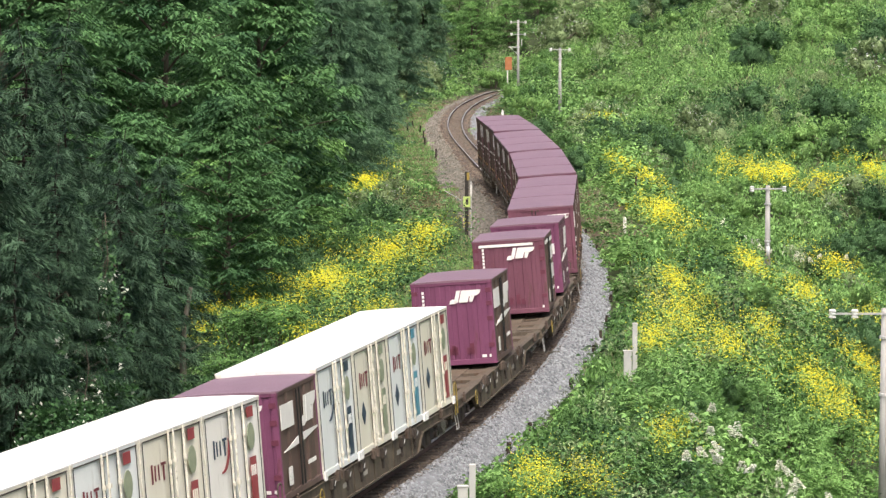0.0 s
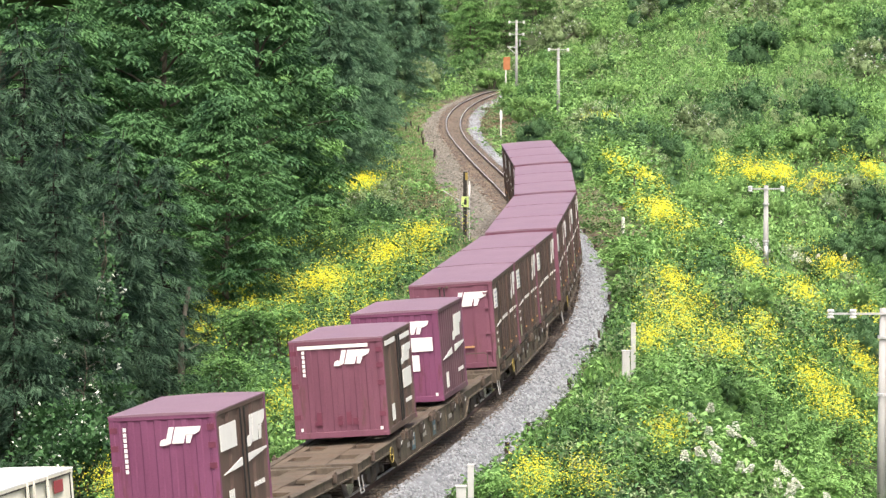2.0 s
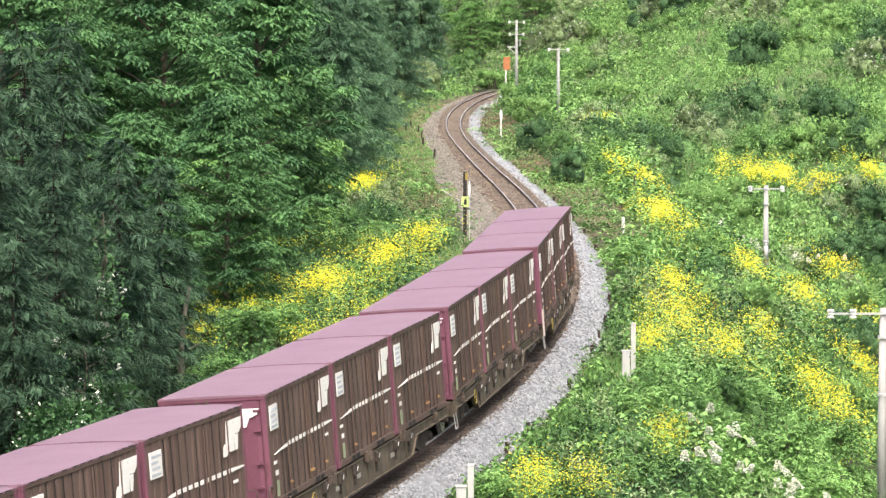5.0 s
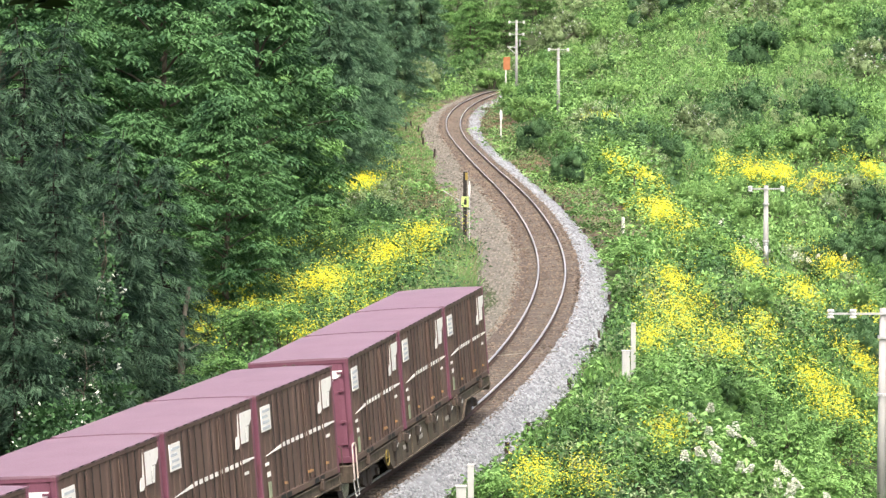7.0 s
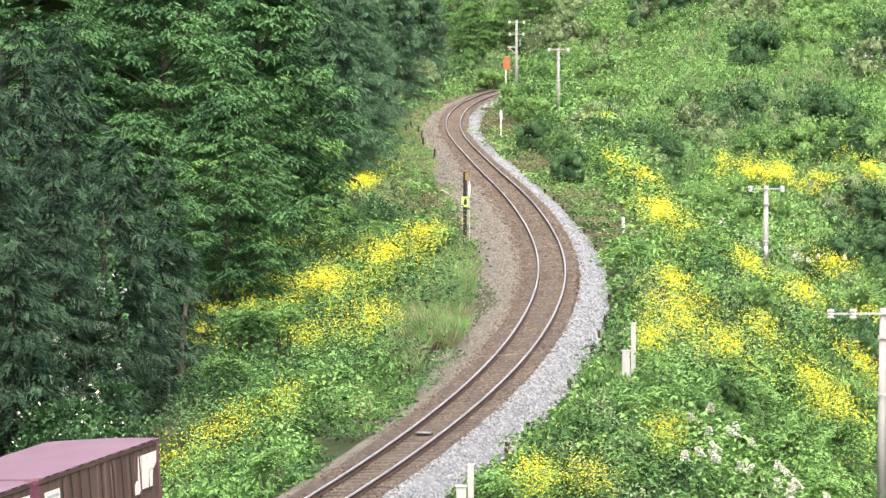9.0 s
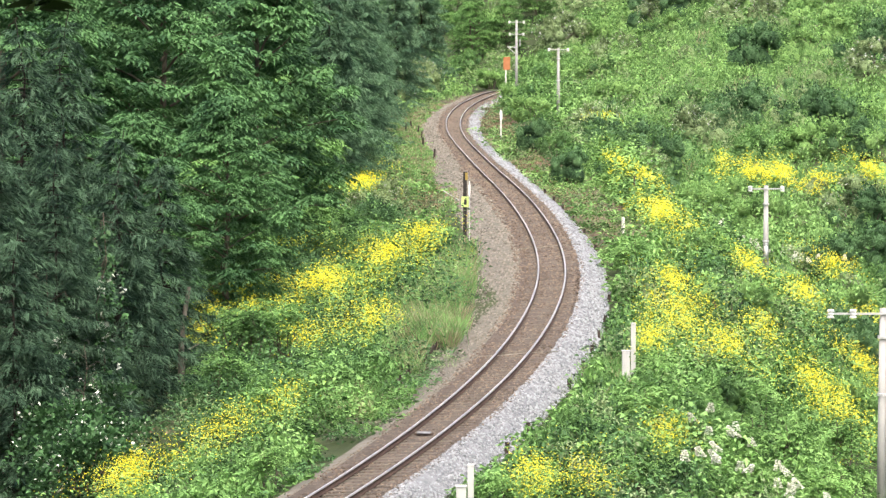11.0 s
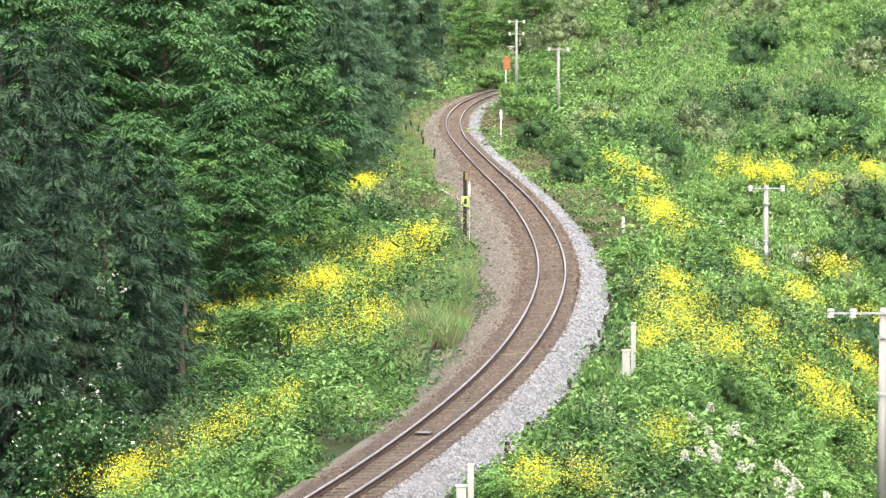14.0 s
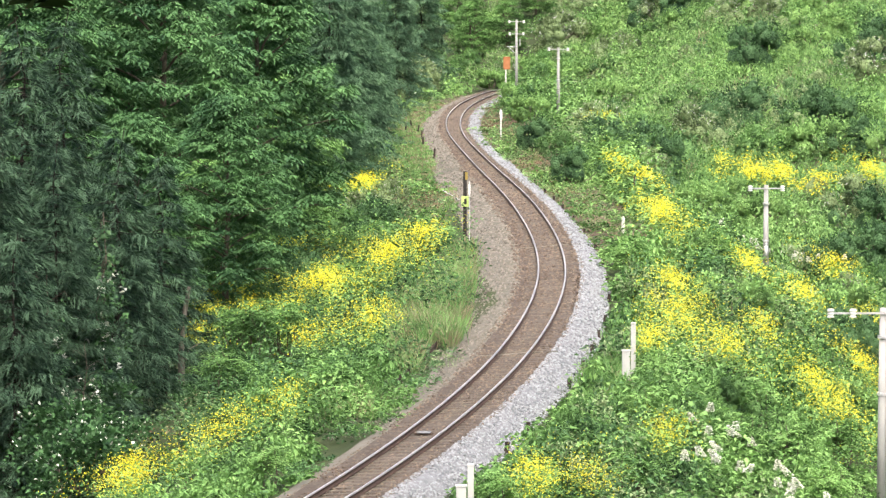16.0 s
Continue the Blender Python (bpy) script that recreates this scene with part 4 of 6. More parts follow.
# ---- lineside things ----
def lineside_pole(x, y, top, arms, one_sided=False, box_low=False, stay=False):
    """Concrete pole with short cross arms and white insulators."""
    z = float(ground(x, y)) - 0.4
    thing = tagged(new("utility_pole"), "weathered pale concrete utility pole with white insulators", "utility pole", "poles along the line")
    thing.location = (x, y, z)
    h = top - z
    bm = bmesh.new()
    tube(bm, (0, 0, 0), (0, 0, h), 0.15, 0.10, 14)
    part("pole", bm, CONCRETE, thing, smooth=True)
    for drop, span in arms:
        a0, a1 = (-span, 0.12) if one_sided else (-span / 2, span / 2)
        bm = bmesh.new()
        box(bm, a0, a1, -0.15, -0.11, h - drop - 0.028, h - drop + 0.028)
        arm = part("cross_arm", bm, GALVANISED, thing, "steel cross arm")
        spots = (a0 + 0.06, a0 + 0.72) if one_sided else (a0 + 0.06, a1 - 0.06)
        for u in spots:
            bm = bmesh.new()
            tube(bm, (u, -0.13, h - drop + 0.04), (u, -0.13, h - drop + 0.10), 0.03, sides=8)
            for k in range(3):
                tube(bm, (u, -0.13, h - drop - 0.12 + 0.09 * k), (u, -0.13, h - drop - 0.05 + 0.09 * k), 0.12, 0.08, 12)
            part("insulator", bm, PORCELAIN, arm, "white porcelain insulator", smooth=True)
    for z0 in (h - 0.9, h - 2.6):
        bm = bmesh.new()
        tube(bm, (0, 0, z0), (0, 0, z0 + 0.08), 0.155, 0.155, 12)
        part("steel_band", bm, GALVANISED, thing)
    if box_low:
        bm = bmesh.new()
        tube(bm, (0.0, -0.2, h - 3.4), (0.0, -0.2, h - 2.8), 0.09, 0.09, 10)
        tube(bm, (0.0, -0.2, h - 2.8), (0.0, -0.2, h - 2.65), 0.05, 0.05, 8)
        part("cable_head", bm, GALVANISED, thing, "grey cable joint on the pole", smooth=True)
    if stay:
        bm = bmesh.new()
        tube(bm, (0.0, 0.0, h - 2.6), (-0.9, 0.0, h - 2.55), 0.035, sides=6)
        tube(bm, (0.0, 0.0, h - 3.3), (-0.75, 0.0, h - 2.6), 0.03, sides=6)
        part("bracket", bm, GALVANISED, thing)
        bm = bmesh.new()
        tube(bm, (0.32, -0.05, h - 2.5), (0.32, -0.05, h - 1.8), 0.05, sides=8)
        part("cable_head", bm, GALVANISED, thing)
    return thing


lineside_pole(13.0, 112.0, 3.0, [(0.15, 1.62)], one_sided=True)
lineside_pole(14.88, 175.0, 2.6, [(0.15, 1.6)], box_low=True)
lineside_pole(9.08, 300.0, 5.45, [(0.15, 1.6)])
lineside_pole(6.98, 362.0, 6.35, [(0.2, 1.5), (1.35, 1.4)], stay=True)


def marker_post():
    """Leaning white concrete post with a low white cabinet, at the foot of the ballast."""
    for x, y, h, lift in ((6.25, 124.5, 2.06, 0.30), (0.70, 95.5, 1.44, 0.27)):
        z = float(ground(x, y))
        thing = tagged(new("marker_post"), "square weathered white lineside marker post", "post", "white posts by the ballast")
        thing.location = (x, y, z - 0.1)
        bm = bmesh.new()
        box(bm, -0.08, 0.08, -0.08, 0.08, 0, h + 0.1)
        part("post", bm, POST_WHITE, thing, bevel=0.012)
        bm = bmesh.new()
        box(bm, -0.088, 0.088, -0.088, 0.088, h + 0.04, h + 0.12)
        part("cap", bm, POST_WHITE, thing, bevel=0.02)
        cab = tagged(new("cable_cabinet"), "small white lineside cable cabinet on a stub", "cabinet", "cabinets by the ballast")
        cab.location = (x - 0.24, y - 0.1, z - 0.05)
        bm = bmesh.new()
        box(bm, -0.13, 0.13, -0.11, 0.11, h * 0.12, h * 0.36 + 0.15 + lift)
        body = part("body", bm, POST_WHITE, cab, bevel=0.015)
        bm = bmesh.new()
        box(bm, -0.15, 0.15, -0.13, 0.13, h * 0.36 + 0.15 + lift, h * 0.36 + 0.19 + lift)
        part("lid", bm, POST_WHITE, body, bevel=0.01)
        bm = bmesh.new()
        tube(bm, (0, 0, 0), (0, 0, h * 0.13), 0.06, sides=8)
        part("stub", bm, CONCRETE, cab)


marker_post()


def signal_post():
    """Dark post with yellow and white bands and a lime plate, beside a thin white post."""
    y = 178.0
    x = (827 - 784) / 6740 * y - 0.05
    z = float(ground(x, y))
    thing = tagged(new("lineside_marker"), "black lineside marker board with yellow band and lime plate", "lineside marker")
    thing.location = (x, y, z)
    bm = bmesh.new()
    box(bm, -0.14, 0.03, -0.04, 0.04, 0.3, 3.45)
    part("board", bm, BLACK_PAINT, thing, bevel=0.01)
    bm = bmesh.new()
    box(bm, -0.05, 0.07, -0.055, -0.041, 3.05, 3.40)
    part("yellow_band", bm, YELLOW_BAR, thing)
    bm = bmesh.new()
    box(bm, -0.22, 0.14, -0.09, -0.045, 1.78, 2.28)
    plate = part("lime_plate", bm, LIME_PAINT, thing, "lime-yellow square plate", bevel=0.01)
    bm = bmesh.new()
    box(bm, -0.10, 0.02, -0.10, -0.091, 1.9, 2.15)
    part("dark_mark", bm, BLACK_PAINT, plate)
    bm = bmesh.new()
    tube(bm, (-0.05, 0, 0), (-0.05, 0, 0.5), 0.05, sides=8)
    part("foot", bm, RUST, thing)
    bm = bmesh.new()
    tube(bm, (-0.3, 0, 2.1), (-1.1, 0.1, 2.55), 0.012, sides=5)
    part("stay_wire", bm, GALVANISED, thing)
    thin = tagged(new("white_post"), "thin white steel post with a banded top", "post")
    thin.location = (x + 0.15, y - 0.3, z)
    bm = bmesh.new()
    tube(bm, (0, 0, 0), (0.0, 0, 3.0), 0.03, sides=8)
    part("tube", bm, GALVANISED, thin)
    bm = bmesh.new()
    box(bm, -0.045, 0.045, -0.05, 0.05, 2.35, 2.85)
    part("white_band", bm, WHITE_PAINT, thin)


signal_post()


def track_fittings():
    """A flat pale beacon between the rails and bond cables laid across the ballast."""
    def at(s, l, up):
        x, y, fx, fy = (float(q) for q in on_line(s))
        return Vector((x + l * fy, y - l * fx, float(line_z(y)) + up + float(tilt_of(y)) * (0.5 + l / 1.132)))
    s0 = float(np.interp(107.5, LINE[:, 1], LINE_S))
    beacon = tagged(new("track_beacon"), "flat pale signal beacon lying between the rails", "track beacon")
    bm = bmesh.new()
    box(bm, -0.2, 0.2, -0.13, 0.13, 0.0, 0.05)
    part("body", bm, BALLAST_GREY, beacon, bevel=0.02)
    bm = bmesh.new()
    box(bm, -0.28, 0.28, -0.05, 0.05, -0.05, 0.02)
    part("bracket", bm, RUST, beacon)
    beacon.matrix_basis = Matrix.Translation(at(s0, -0.1, -0.13)) @ pose(0, 0, 0, 0, 0, -10)
    for y in (128.0, 173.5):
        s1 = float(np.interp(y, LINE[:, 1], LINE_S))
        cable = tagged(new("bond_cable"), "thin pale bond cable laid across the track", "cable", "cables across the track")
        bm = bmesh.new()
        pts = [at(s1 + 0.12 * math.sin(3 * l), l, -0.13) for l in np.linspace(-1.3, 1.5, 12)]
        for a, b in zip(pts, pts[1:]):
            tube(bm, a, b, 0.014, sides=5)
        part("sheath", bm, STONE_TAN, cable)


track_fittings()


def far_signs():
    y = 283.0
    x = (886.5 - 784) / 6740 * y
    z = float(ground(x, y))
    thing = tagged(new("track_sign"), "white track sign on a white post beside the bend", "track sign")
    thing.location = (x, y, z)
    bm = bmesh.new()
    tube(bm, (0, 0, -0.2), (0, 0, 2.0), 0.05, sides=8)
    part("post", bm, WHITE_PAINT, thing)
    bm = bmesh.new()
    slab(bm, [(-0.08, 1.72), (0.0, 1.55), (0.12, 1.72), (0.09, 2.25), (-0.03, 2.45), (-0.1, 2.2)], lambda u, v, d: (u, -0.05 - d, v), 0.03)
    part("sign_plate", bm, WHITE_PAINT, thing)
    y = 372.0
    x = (897 - 784) / 6740 * y
    z = float(ground(x, y))
    thing = tagged(new("orange_sign"), "faded orange board on a white post beside the far bend", "sign board")
    thing.location = (x, y, z)
    top = 13.807 - 0.0303 * y
    bm = bmesh.new()
    tube(bm, (-0.1, 0, -0.2), (-0.1, 0, top - z), 0.06, sides=8)
    part("post", bm, WHITE_PAINT, thing)
    bm = bmesh.new()
    box(bm, -0.34, 0.32, -0.11, -0.07, top - z - 1.25, top - z)
    part("board", bm, ORANGE_SIGN, thing, bevel=0.01)


far_signs()


# ---- plants ----
LEAF_BRIGHT = foliage("bright_green_leaf", (0.062, 0.142, 0.038), (0.295, 0.515, 0.165), 0.45)
LEAF_MID = foliage("mid_green_leaf", (0.030, 0.078, 0.022), (0.190, 0.365, 0.110), 0.45)
LEAF_DEEP = foliage("deep_green_leaf", (0.016, 0.046, 0.018), (0.120, 0.245, 0.095), 0.45)
LEAF_OLIVE = foliage("olive_green_leaf", (0.076, 0.120, 0.050), (0.320, 0.430, 0.215), 0.45)
LEAF_PALE = foliage("pale_cream_flower", (0.355, 0.390, 0.303), (0.648, 0.660, 0.660), 0.6)
LEAF_WALNUT = foliage("broadleaf_crown_leaf", (0.040, 0.104, 0.046), (0.124, 0.262, 0.096), 0.35)
LEAF_FIR = foliage("blue_green_needle", (0.050, 0.118, 0.070), (0.195, 0.335, 0.190), 0.5, 0.35, 0.6)
# The near-black end stands in for shaded voids between the larch sprays.
LEAF_LARCH = foliage("larch_needle_and_gap_shade", (0.008, 0.028, 0.018), (0.145, 0.258, 0.155), 1.3, 0.3, 0.6, leafwise=0.25)
# Leafy masses are lightened, which also stands in for haze over the hill.
MASS_BRIGHT = foliage("bright_leafy_mass", (0.075, 0.155, 0.044), (0.280, 0.490, 0.150), 0.9, 0.15, 0.8, 0.8)
MASS_MID = foliage("mid_leafy_mass", (0.055, 0.125, 0.046), (0.200, 0.380, 0.132), 0.9, 0.15, 0.8, 0.8)
MASS_DEEP = foliage("deep_leafy_mass", (0.030, 0.078, 0.034), (0.130, 0.255, 0.108), 0.9, 0.1, 0.8, 0.8)
MASS_OLIVE = foliage("olive_leafy_mass", (0.095, 0.140, 0.055), (0.310, 0.430, 0.200), 0.9, 0.15, 0.8, 0.8)
# Vine leaves darkened in colour to carry the shade of the larches above.
LEAF_VINE = foliage("vine_leaf_with_tree_shade", (0.010, 0.035, 0.014), (0.085, 0.190, 0.070), 2.2, leafwise=0.35)
LEAF_RUST = foliage("dry_reddish_weed", (0.125, 0.075, 0.048), (0.314, 0.200, 0.138), 0.5)
PETAL_YELLOW = foliage("yellow_petal", (0.50, 0.47, 0.015), (0.74, 0.73, 0.06), 0.8, 0.25, 0.6)
PETAL_WHITE = foliage("white_petal", (0.66, 0.67, 0.58), (0.85, 0.86, 0.78), 0.8, 0.25, 0.6)
# Backlit shade of the near twig's leaves is put into this dark colour.
LEAF_NEAR = foliage("backlit_shade_leaf", (0.007, 0.020, 0.003), (0.022, 0.050, 0.008), 6.0, 0.06, 0.6)
FIR_BARK = surface("dark_conifer_bark", (0.018, 0.015, 0.013), (0.05, 0.042, 0.036), 6, 0.95, 0, 0.5, 40)
GRASS_GREEN = foliage("tall_grass_blade", (0.085, 0.180, 0.055), (0.26, 0.46, 0.155), 0.6, 0.3)
GRASS_DRY = foliage("dry_grass_blade", (0.19, 0.18, 0.10), (0.38, 0.36, 0.22), 0.6, 0.2)


def unit(v):
    return v / np.maximum(np.linalg.norm(v, axis=-1, keepdims=True), 1e-9)


def blades(base, way, length, width, rng, fold=0.25, droop=0.15):
    """Leaf blades: one folded four-cornered face each. Returns (4n, 3) corners."""
    n = len(base)
    side = unit(np.cross(way, rng.normal(0, 0.35, (n, 3)) + np.array([0, 0, 1.0])))
    up = np.cross(side, way)
    length, width = np.broadcast_to(length, n)[:, None], np.broadcast_to(width, n)[:, None]
    mid = base + way * length * 0.45 + up * width * fold
    tip = base + way * length - np.array([0, 0, 1.0]) * length * droop
    return np.stack([base, mid + side * width * 0.5, tip, mid - side * width * 0.5], 1).reshape(-1, 3)


def leaf_mesh(name, groups, masses=()):
    """groups: (corners, material) pairs of separate blades; masses: (verts, faces, material) of leafy lumps under them."""
    groups = [g for g in groups if len(g[0])]
    verts = np.vstack([g[0] for g in groups])
    faces = np.arange(len(verts)).reshape(-1, 4)
    index = np.concatenate([np.full(len(g[0]) // 4, k) for k, g in enumerate(groups)])
    mats = [g[1] for g in groups]
    for lump_verts, lump_faces, material in masses:
        faces = np.vstack([faces, lump_faces + len(verts)])
        verts = np.vstack([verts, lump_verts])
        index = np.concatenate([index, np.full(len(lump_faces), len(mats))])
        mats.append(material)
    me = raw_mesh(name, verts, faces, mats, index)
    if masses:
        first = sum(len(g[0]) // 4 for g in groups)
        me.polygons.foreach_set("use_smooth", np.arange(len(index)) >= first)
    return me


def lumps(centre, size, rng, around=8, up=4):
    """Uneven rounded lumps of foliage: centres (n, 3), half sizes (n, 3)."""
    n = len(centre)
    a = np.arange(around) * math.tau / around
    b = np.linspace(-0.9, 1.5, up)
    one = np.stack([np.outer(np.cos(b), np.cos(a)), np.outer(np.cos(b), np.sin(a)), np.outer(np.sin(b), np.ones(around))], -1).reshape(-1, 3)
    uneven = rng.uniform(0.68, 1.12, (n, len(one), 1))
    uneven[:, -around:] = 1.0
    verts = (centre[:, None] + one[None] * uneven * size[:, None]).reshape(-1, 3)
    k, j = np.meshgrid(np.arange(up - 1), np.arange(around), indexing="ij")
    j2 = (j + 1) % around
    quad = np.stack([k * around + j, k * around + j2, (k + 1) * around + j2, (k + 1) * around + j], -1).reshape(-1, 4)
    faces = (quad[None] + (np.arange(n) * len(one))[:, None, None]).reshape(-1, 4)
    return verts, faces


def sphere_ways(n, rng, low=-0.3):
    v = unit(rng.normal(0, 1, (n, 3)))
    v[:, 2] = np.where(v[:, 2] < low, -v[:, 2], v[:, 2])
    return v


def limbs(bm, start, end, r0, r1, rng, bends=3):
    a = Vector(start)
    pts = [a]
    for k in range(1, bends + 1):
        f = k / bends
        p = Vector(start).lerp(Vector(end), f) + Vector((rng.normal(0, 0.12), rng.normal(0, 0.12), 0.25 * math.sin(f * math.pi)))
        pts.append(p)
    for k in range(bends):
        tube(bm, pts[k], pts[k + 1], r0 + (r1 - r0) * k / bends, r0 + (r1 - r0) * (k + 1) / bends, 6, caps=False)


def broadleaf_tree(seed, height, radius, low, material, clumps=150, leaf=1.0, label=""):
    """Trunk with limbs and a layered crown of drooping compound leaves with gaps between the sprays."""
    rng = np.random.default_rng(seed)
    thing = tagged(new("broadleaf_tree"), label or "tall broadleaf tree with layered sprays of drooping leaves", "tree", "trees of the wood")
    bm = bmesh.new()
    limbs(bm, (0, 0, -0.5), (rng.normal(0, 0.3), rng.normal(0, 0.3), height * 0.86), 0.2 + radius * 0.02, 0.05, rng, 6)
    heights, spots = [], []
    n_limb = 16
    for k in range(n_limb):
        h = low + (height - low) * (k + 0.5) / n_limb
        f = (h - low) / (height - low)
        reach = radius * (0.55 + 0.6 * math.sin(math.pi * min(f * 0.9 + 0.16, 1.0))) * (1 - 0.55 * f ** 3)
        a = k * 2.4 + rng.normal(0, 0.3)
        end = (reach * math.cos(a), reach * math.sin(a), h + 0.1 * reach)
        limbs(bm, (0, 0, h * 0.86), end, 0.07, 0.02, rng, 3)
        heights.append((h, reach))
    part("trunk", bm, BARK, thing, "grey-brown trunk with limbs", smooth=True)
    corners, inner = [], []
    for k in range(clumps):
        h, reach = heights[rng.integers(n_limb)]
        a, rr = rng.uniform(0, math.tau), reach * math.sqrt(rng.uniform(0.12, 1.15))
        c = np.array([rr * math.cos(a), rr * math.sin(a), h + rng.normal(0, 0.62) - 0.12 * rr])
        n = 20
        size = rng.uniform(0.7, 1.4)
        ways = unit(np.stack([rng.normal(0, 1, n), rng.normal(0, 1, n), rng.uniform(-0.1, 0.32, n)], 1) + 0.4 * np.array([math.cos(a), math.sin(a), 0]))
        base = c + ways * rng.uniform(0.05, 0.6, (n, 1)) * size + np.stack([rng.normal(0, 0.3, n), rng.normal(0, 0.3, n), rng.normal(0, 0.06, n)], 1) * size
        m = 7
        along = (np.arange(m) + 0.5) / m
        span = rng.uniform(0.4, 0.65, n) * leaf
        spine = base[:, None] + ways[:, None] * (span[:, None] * along)[..., None] - np.array([0, 0, 1.0]) * (0.55 * span[:, None] * along ** 2)[..., None]
        across = unit(np.cross(ways, np.array([0, 0, 1.0])))
        sign = np.where(np.arange(m) % 2 == 0, 1.0, -1.0)
        out = unit(across[:, None] * sign[None, :, None] + ways[:, None] * 0.55 - np.array([0, 0, 0.35]))
        out[:, -1] = unit(ways - np.array([0, 0, 0.5]))
        corners.append(blades(spine.reshape(-1, 3), out.reshape(-1, 3), rng.uniform(0.24, 0.38, n * m) * leaf, 0.125 * leaf, rng, 0.2, 0.2))
    ob = new("crown", leaf_mesh("crown", [(np.vstack(corners), material)]))
    ob.parent = thing
    return thing


def conifer_tree(seed, height, radius, low, material, label="", dense=1.0):
    """Tapering trunk, whorls of sagging branches, twigs hung with needle tufts."""
    rng = np.random.default_rng(seed)
    thing = tagged(new("conifer_tree"), label or "dark blue-green larch with sagging feathery branches", "tree", "trees of the wood")
    bm = bmesh.new()
    limbs(bm, (0, 0, -0.5), (0, 0, height), 0.12, 0.012, rng, 7)
    corners = []
    h, k = low, 0
    while h < height - 0.15:
        f = (h - low) / (height - low)
        for _ in range(7 if f < 0.7 else 5):
            k += 1
            reach = radius * ((1 - f) ** 0.8 * rng.uniform(0.6, 1.18) + 0.05)
            a = k * 2.4 + rng.normal(0, 0.3)
            z0 = h + rng.normal(0, 0.13)
            d = np.array([math.cos(a), math.sin(a), 0.0])
            lift, sag = rng.uniform(0.12, 0.30), rng.uniform(0.42, 0.62)
            if reach > 0.6:
                tube(bm, (0, 0, z0), Vector(d * reach * 0.6) + Vector((0, 0, z0 + reach * (lift * 0.6 - sag * 0.36))), 0.028, 0.008, 5, caps=False)
            n = max(4, int(reach / (0.13 if dense > 0.9 else 0.17)))
            u = 0.12 + 0.88 * (np.arange(n) + rng.random(n)) / n
            spine = d * (reach * u)[:, None] + np.stack([np.zeros(n), np.zeros(n), z0 + reach * (lift * u - sag * u ** 2 + 0.2 * u ** 5)], 1)
            for sign in (-1, 1):
                across = np.array([-d[1], d[0], 0]) * sign
                tw = unit(across * rng.uniform(0.5, 0.9, (n, 1)) + d * rng.uniform(0.5, 0.9, (n, 1)) + np.stack([np.zeros(n), np.zeros(n), rng.uniform(-0.40, -0.05, n)], 1))
                ln = rng.uniform(0.5, 1.0, n) * (0.26 + 0.36 * reach * (1.05 - u))
                m = 9
                along = (np.arange(m) + 0.5) / m
                pts = (spine[:, None] + tw[:, None] * (ln[:, None] * along)[..., None] - np.array([0, 0, 1.0]) * (0.7 * ln[:, None] * along ** 2)[..., None]).reshape(-1, 3)
                way = unit(np.repeat(tw, m, 0) + rng.normal(0, 0.2, (n * m, 3)) - np.array([0, 0, 0.10]))
                corners.append(blades(pts, way, rng.uniform(0.15, 0.33, n * m) / dense ** 0.5, 0.037 / dense, rng, 0.1, 0.1))
        h += rng.uniform(0.42, 0.62) * (1 - 0.35 * f)
    part("trunk", bm, FIR_BARK, thing, "dark grey-brown trunk with branches", smooth=True)
    ob = new("crown", leaf_mesh("crown", [(np.vstack(corners), material)]))
    ob.parent = thing
    return thing


def shrub(seed, radius, height, material, leaf=0.15, count=1300, flecks=None, fleck_share=0.0, label="", narrow=0.5, mass=None):
    """A bush of stems and many leafy shoots, uneven in outline."""
    rng = np.random.default_rng(seed)
    thing = tagged(new("shrub"), label, "shrub", "shrubs on the slopes")
    bm = bmesh.new()
    knobs = 12
    centre = []
    for k in range(knobs):
        a, rr = rng.uniform(0, math.tau), radius * math.sqrt(rng.uniform(0.02, 0.8))
        top = height * (1 - 0.5 * (rr / radius) ** 2) * rng.uniform(0.6, 0.95)
        centre.append((rr * math.cos(a), rr * math.sin(a), top))
        limbs(bm, (rr * 0.15 * math.cos(a), rr * 0.15 * math.sin(a), -0.2), centre[-1], 0.03, 0.01, rng, 2)
    part("stem", bm, BARK, thing, "thin woody stems")
    centre = np.array(centre)
    pick = rng.integers(knobs, size=count)
    ways = sphere_ways(count, rng)
    size = radius * rng.uniform(0.28, 0.5, knobs)[pick]
    base = centre[pick] + ways * (size * rng.uniform(0.35, 1.0, count) ** 0.6)[:, None] * np.array([1, 1, 0.8])
    low = rng.random(count) < 0.25
    base[low, 2] *= rng.uniform(0.15, 0.8, low.sum())
    way = unit(ways * 0.9 + rng.normal(0, 0.45, (count, 3)) + np.array([0, 0, 0.25]))
    length = rng.uniform(0.7, 1.3, count) * leaf
    speckle = np.array([noise.noise(Vector(p) * 1.9) for p in base])
    pale = rng.random(count) < fleck_share * np.clip(1 + 5 * speckle, 0, 4)
    groups = [(blades(base[~pale], way[~pale], length[~pale], length[~pale] * narrow, rng, 0.2, 0.25), material)]
    if flecks is not None:
        groups.append((blades(base[pale] + ways[pale] * 0.05, way[pale], length[pale] * 0.65, length[pale] * 0.45, rng, 0.2, 0.1), flecks))
    spread = radius * np.full((knobs, 1), 0.21) * np.array([1, 1, 1.0])
    ob = new("crown", leaf_mesh("crown", groups, [(*lumps(centre, spread, rng, 7), mass), (*lumps(centre[::2] * np.array([0.8, 0.8, 0.4]), spread[::2] * 1.5, rng, 7), mass)] if mass else ()))
    ob.parent = thing
    return thing


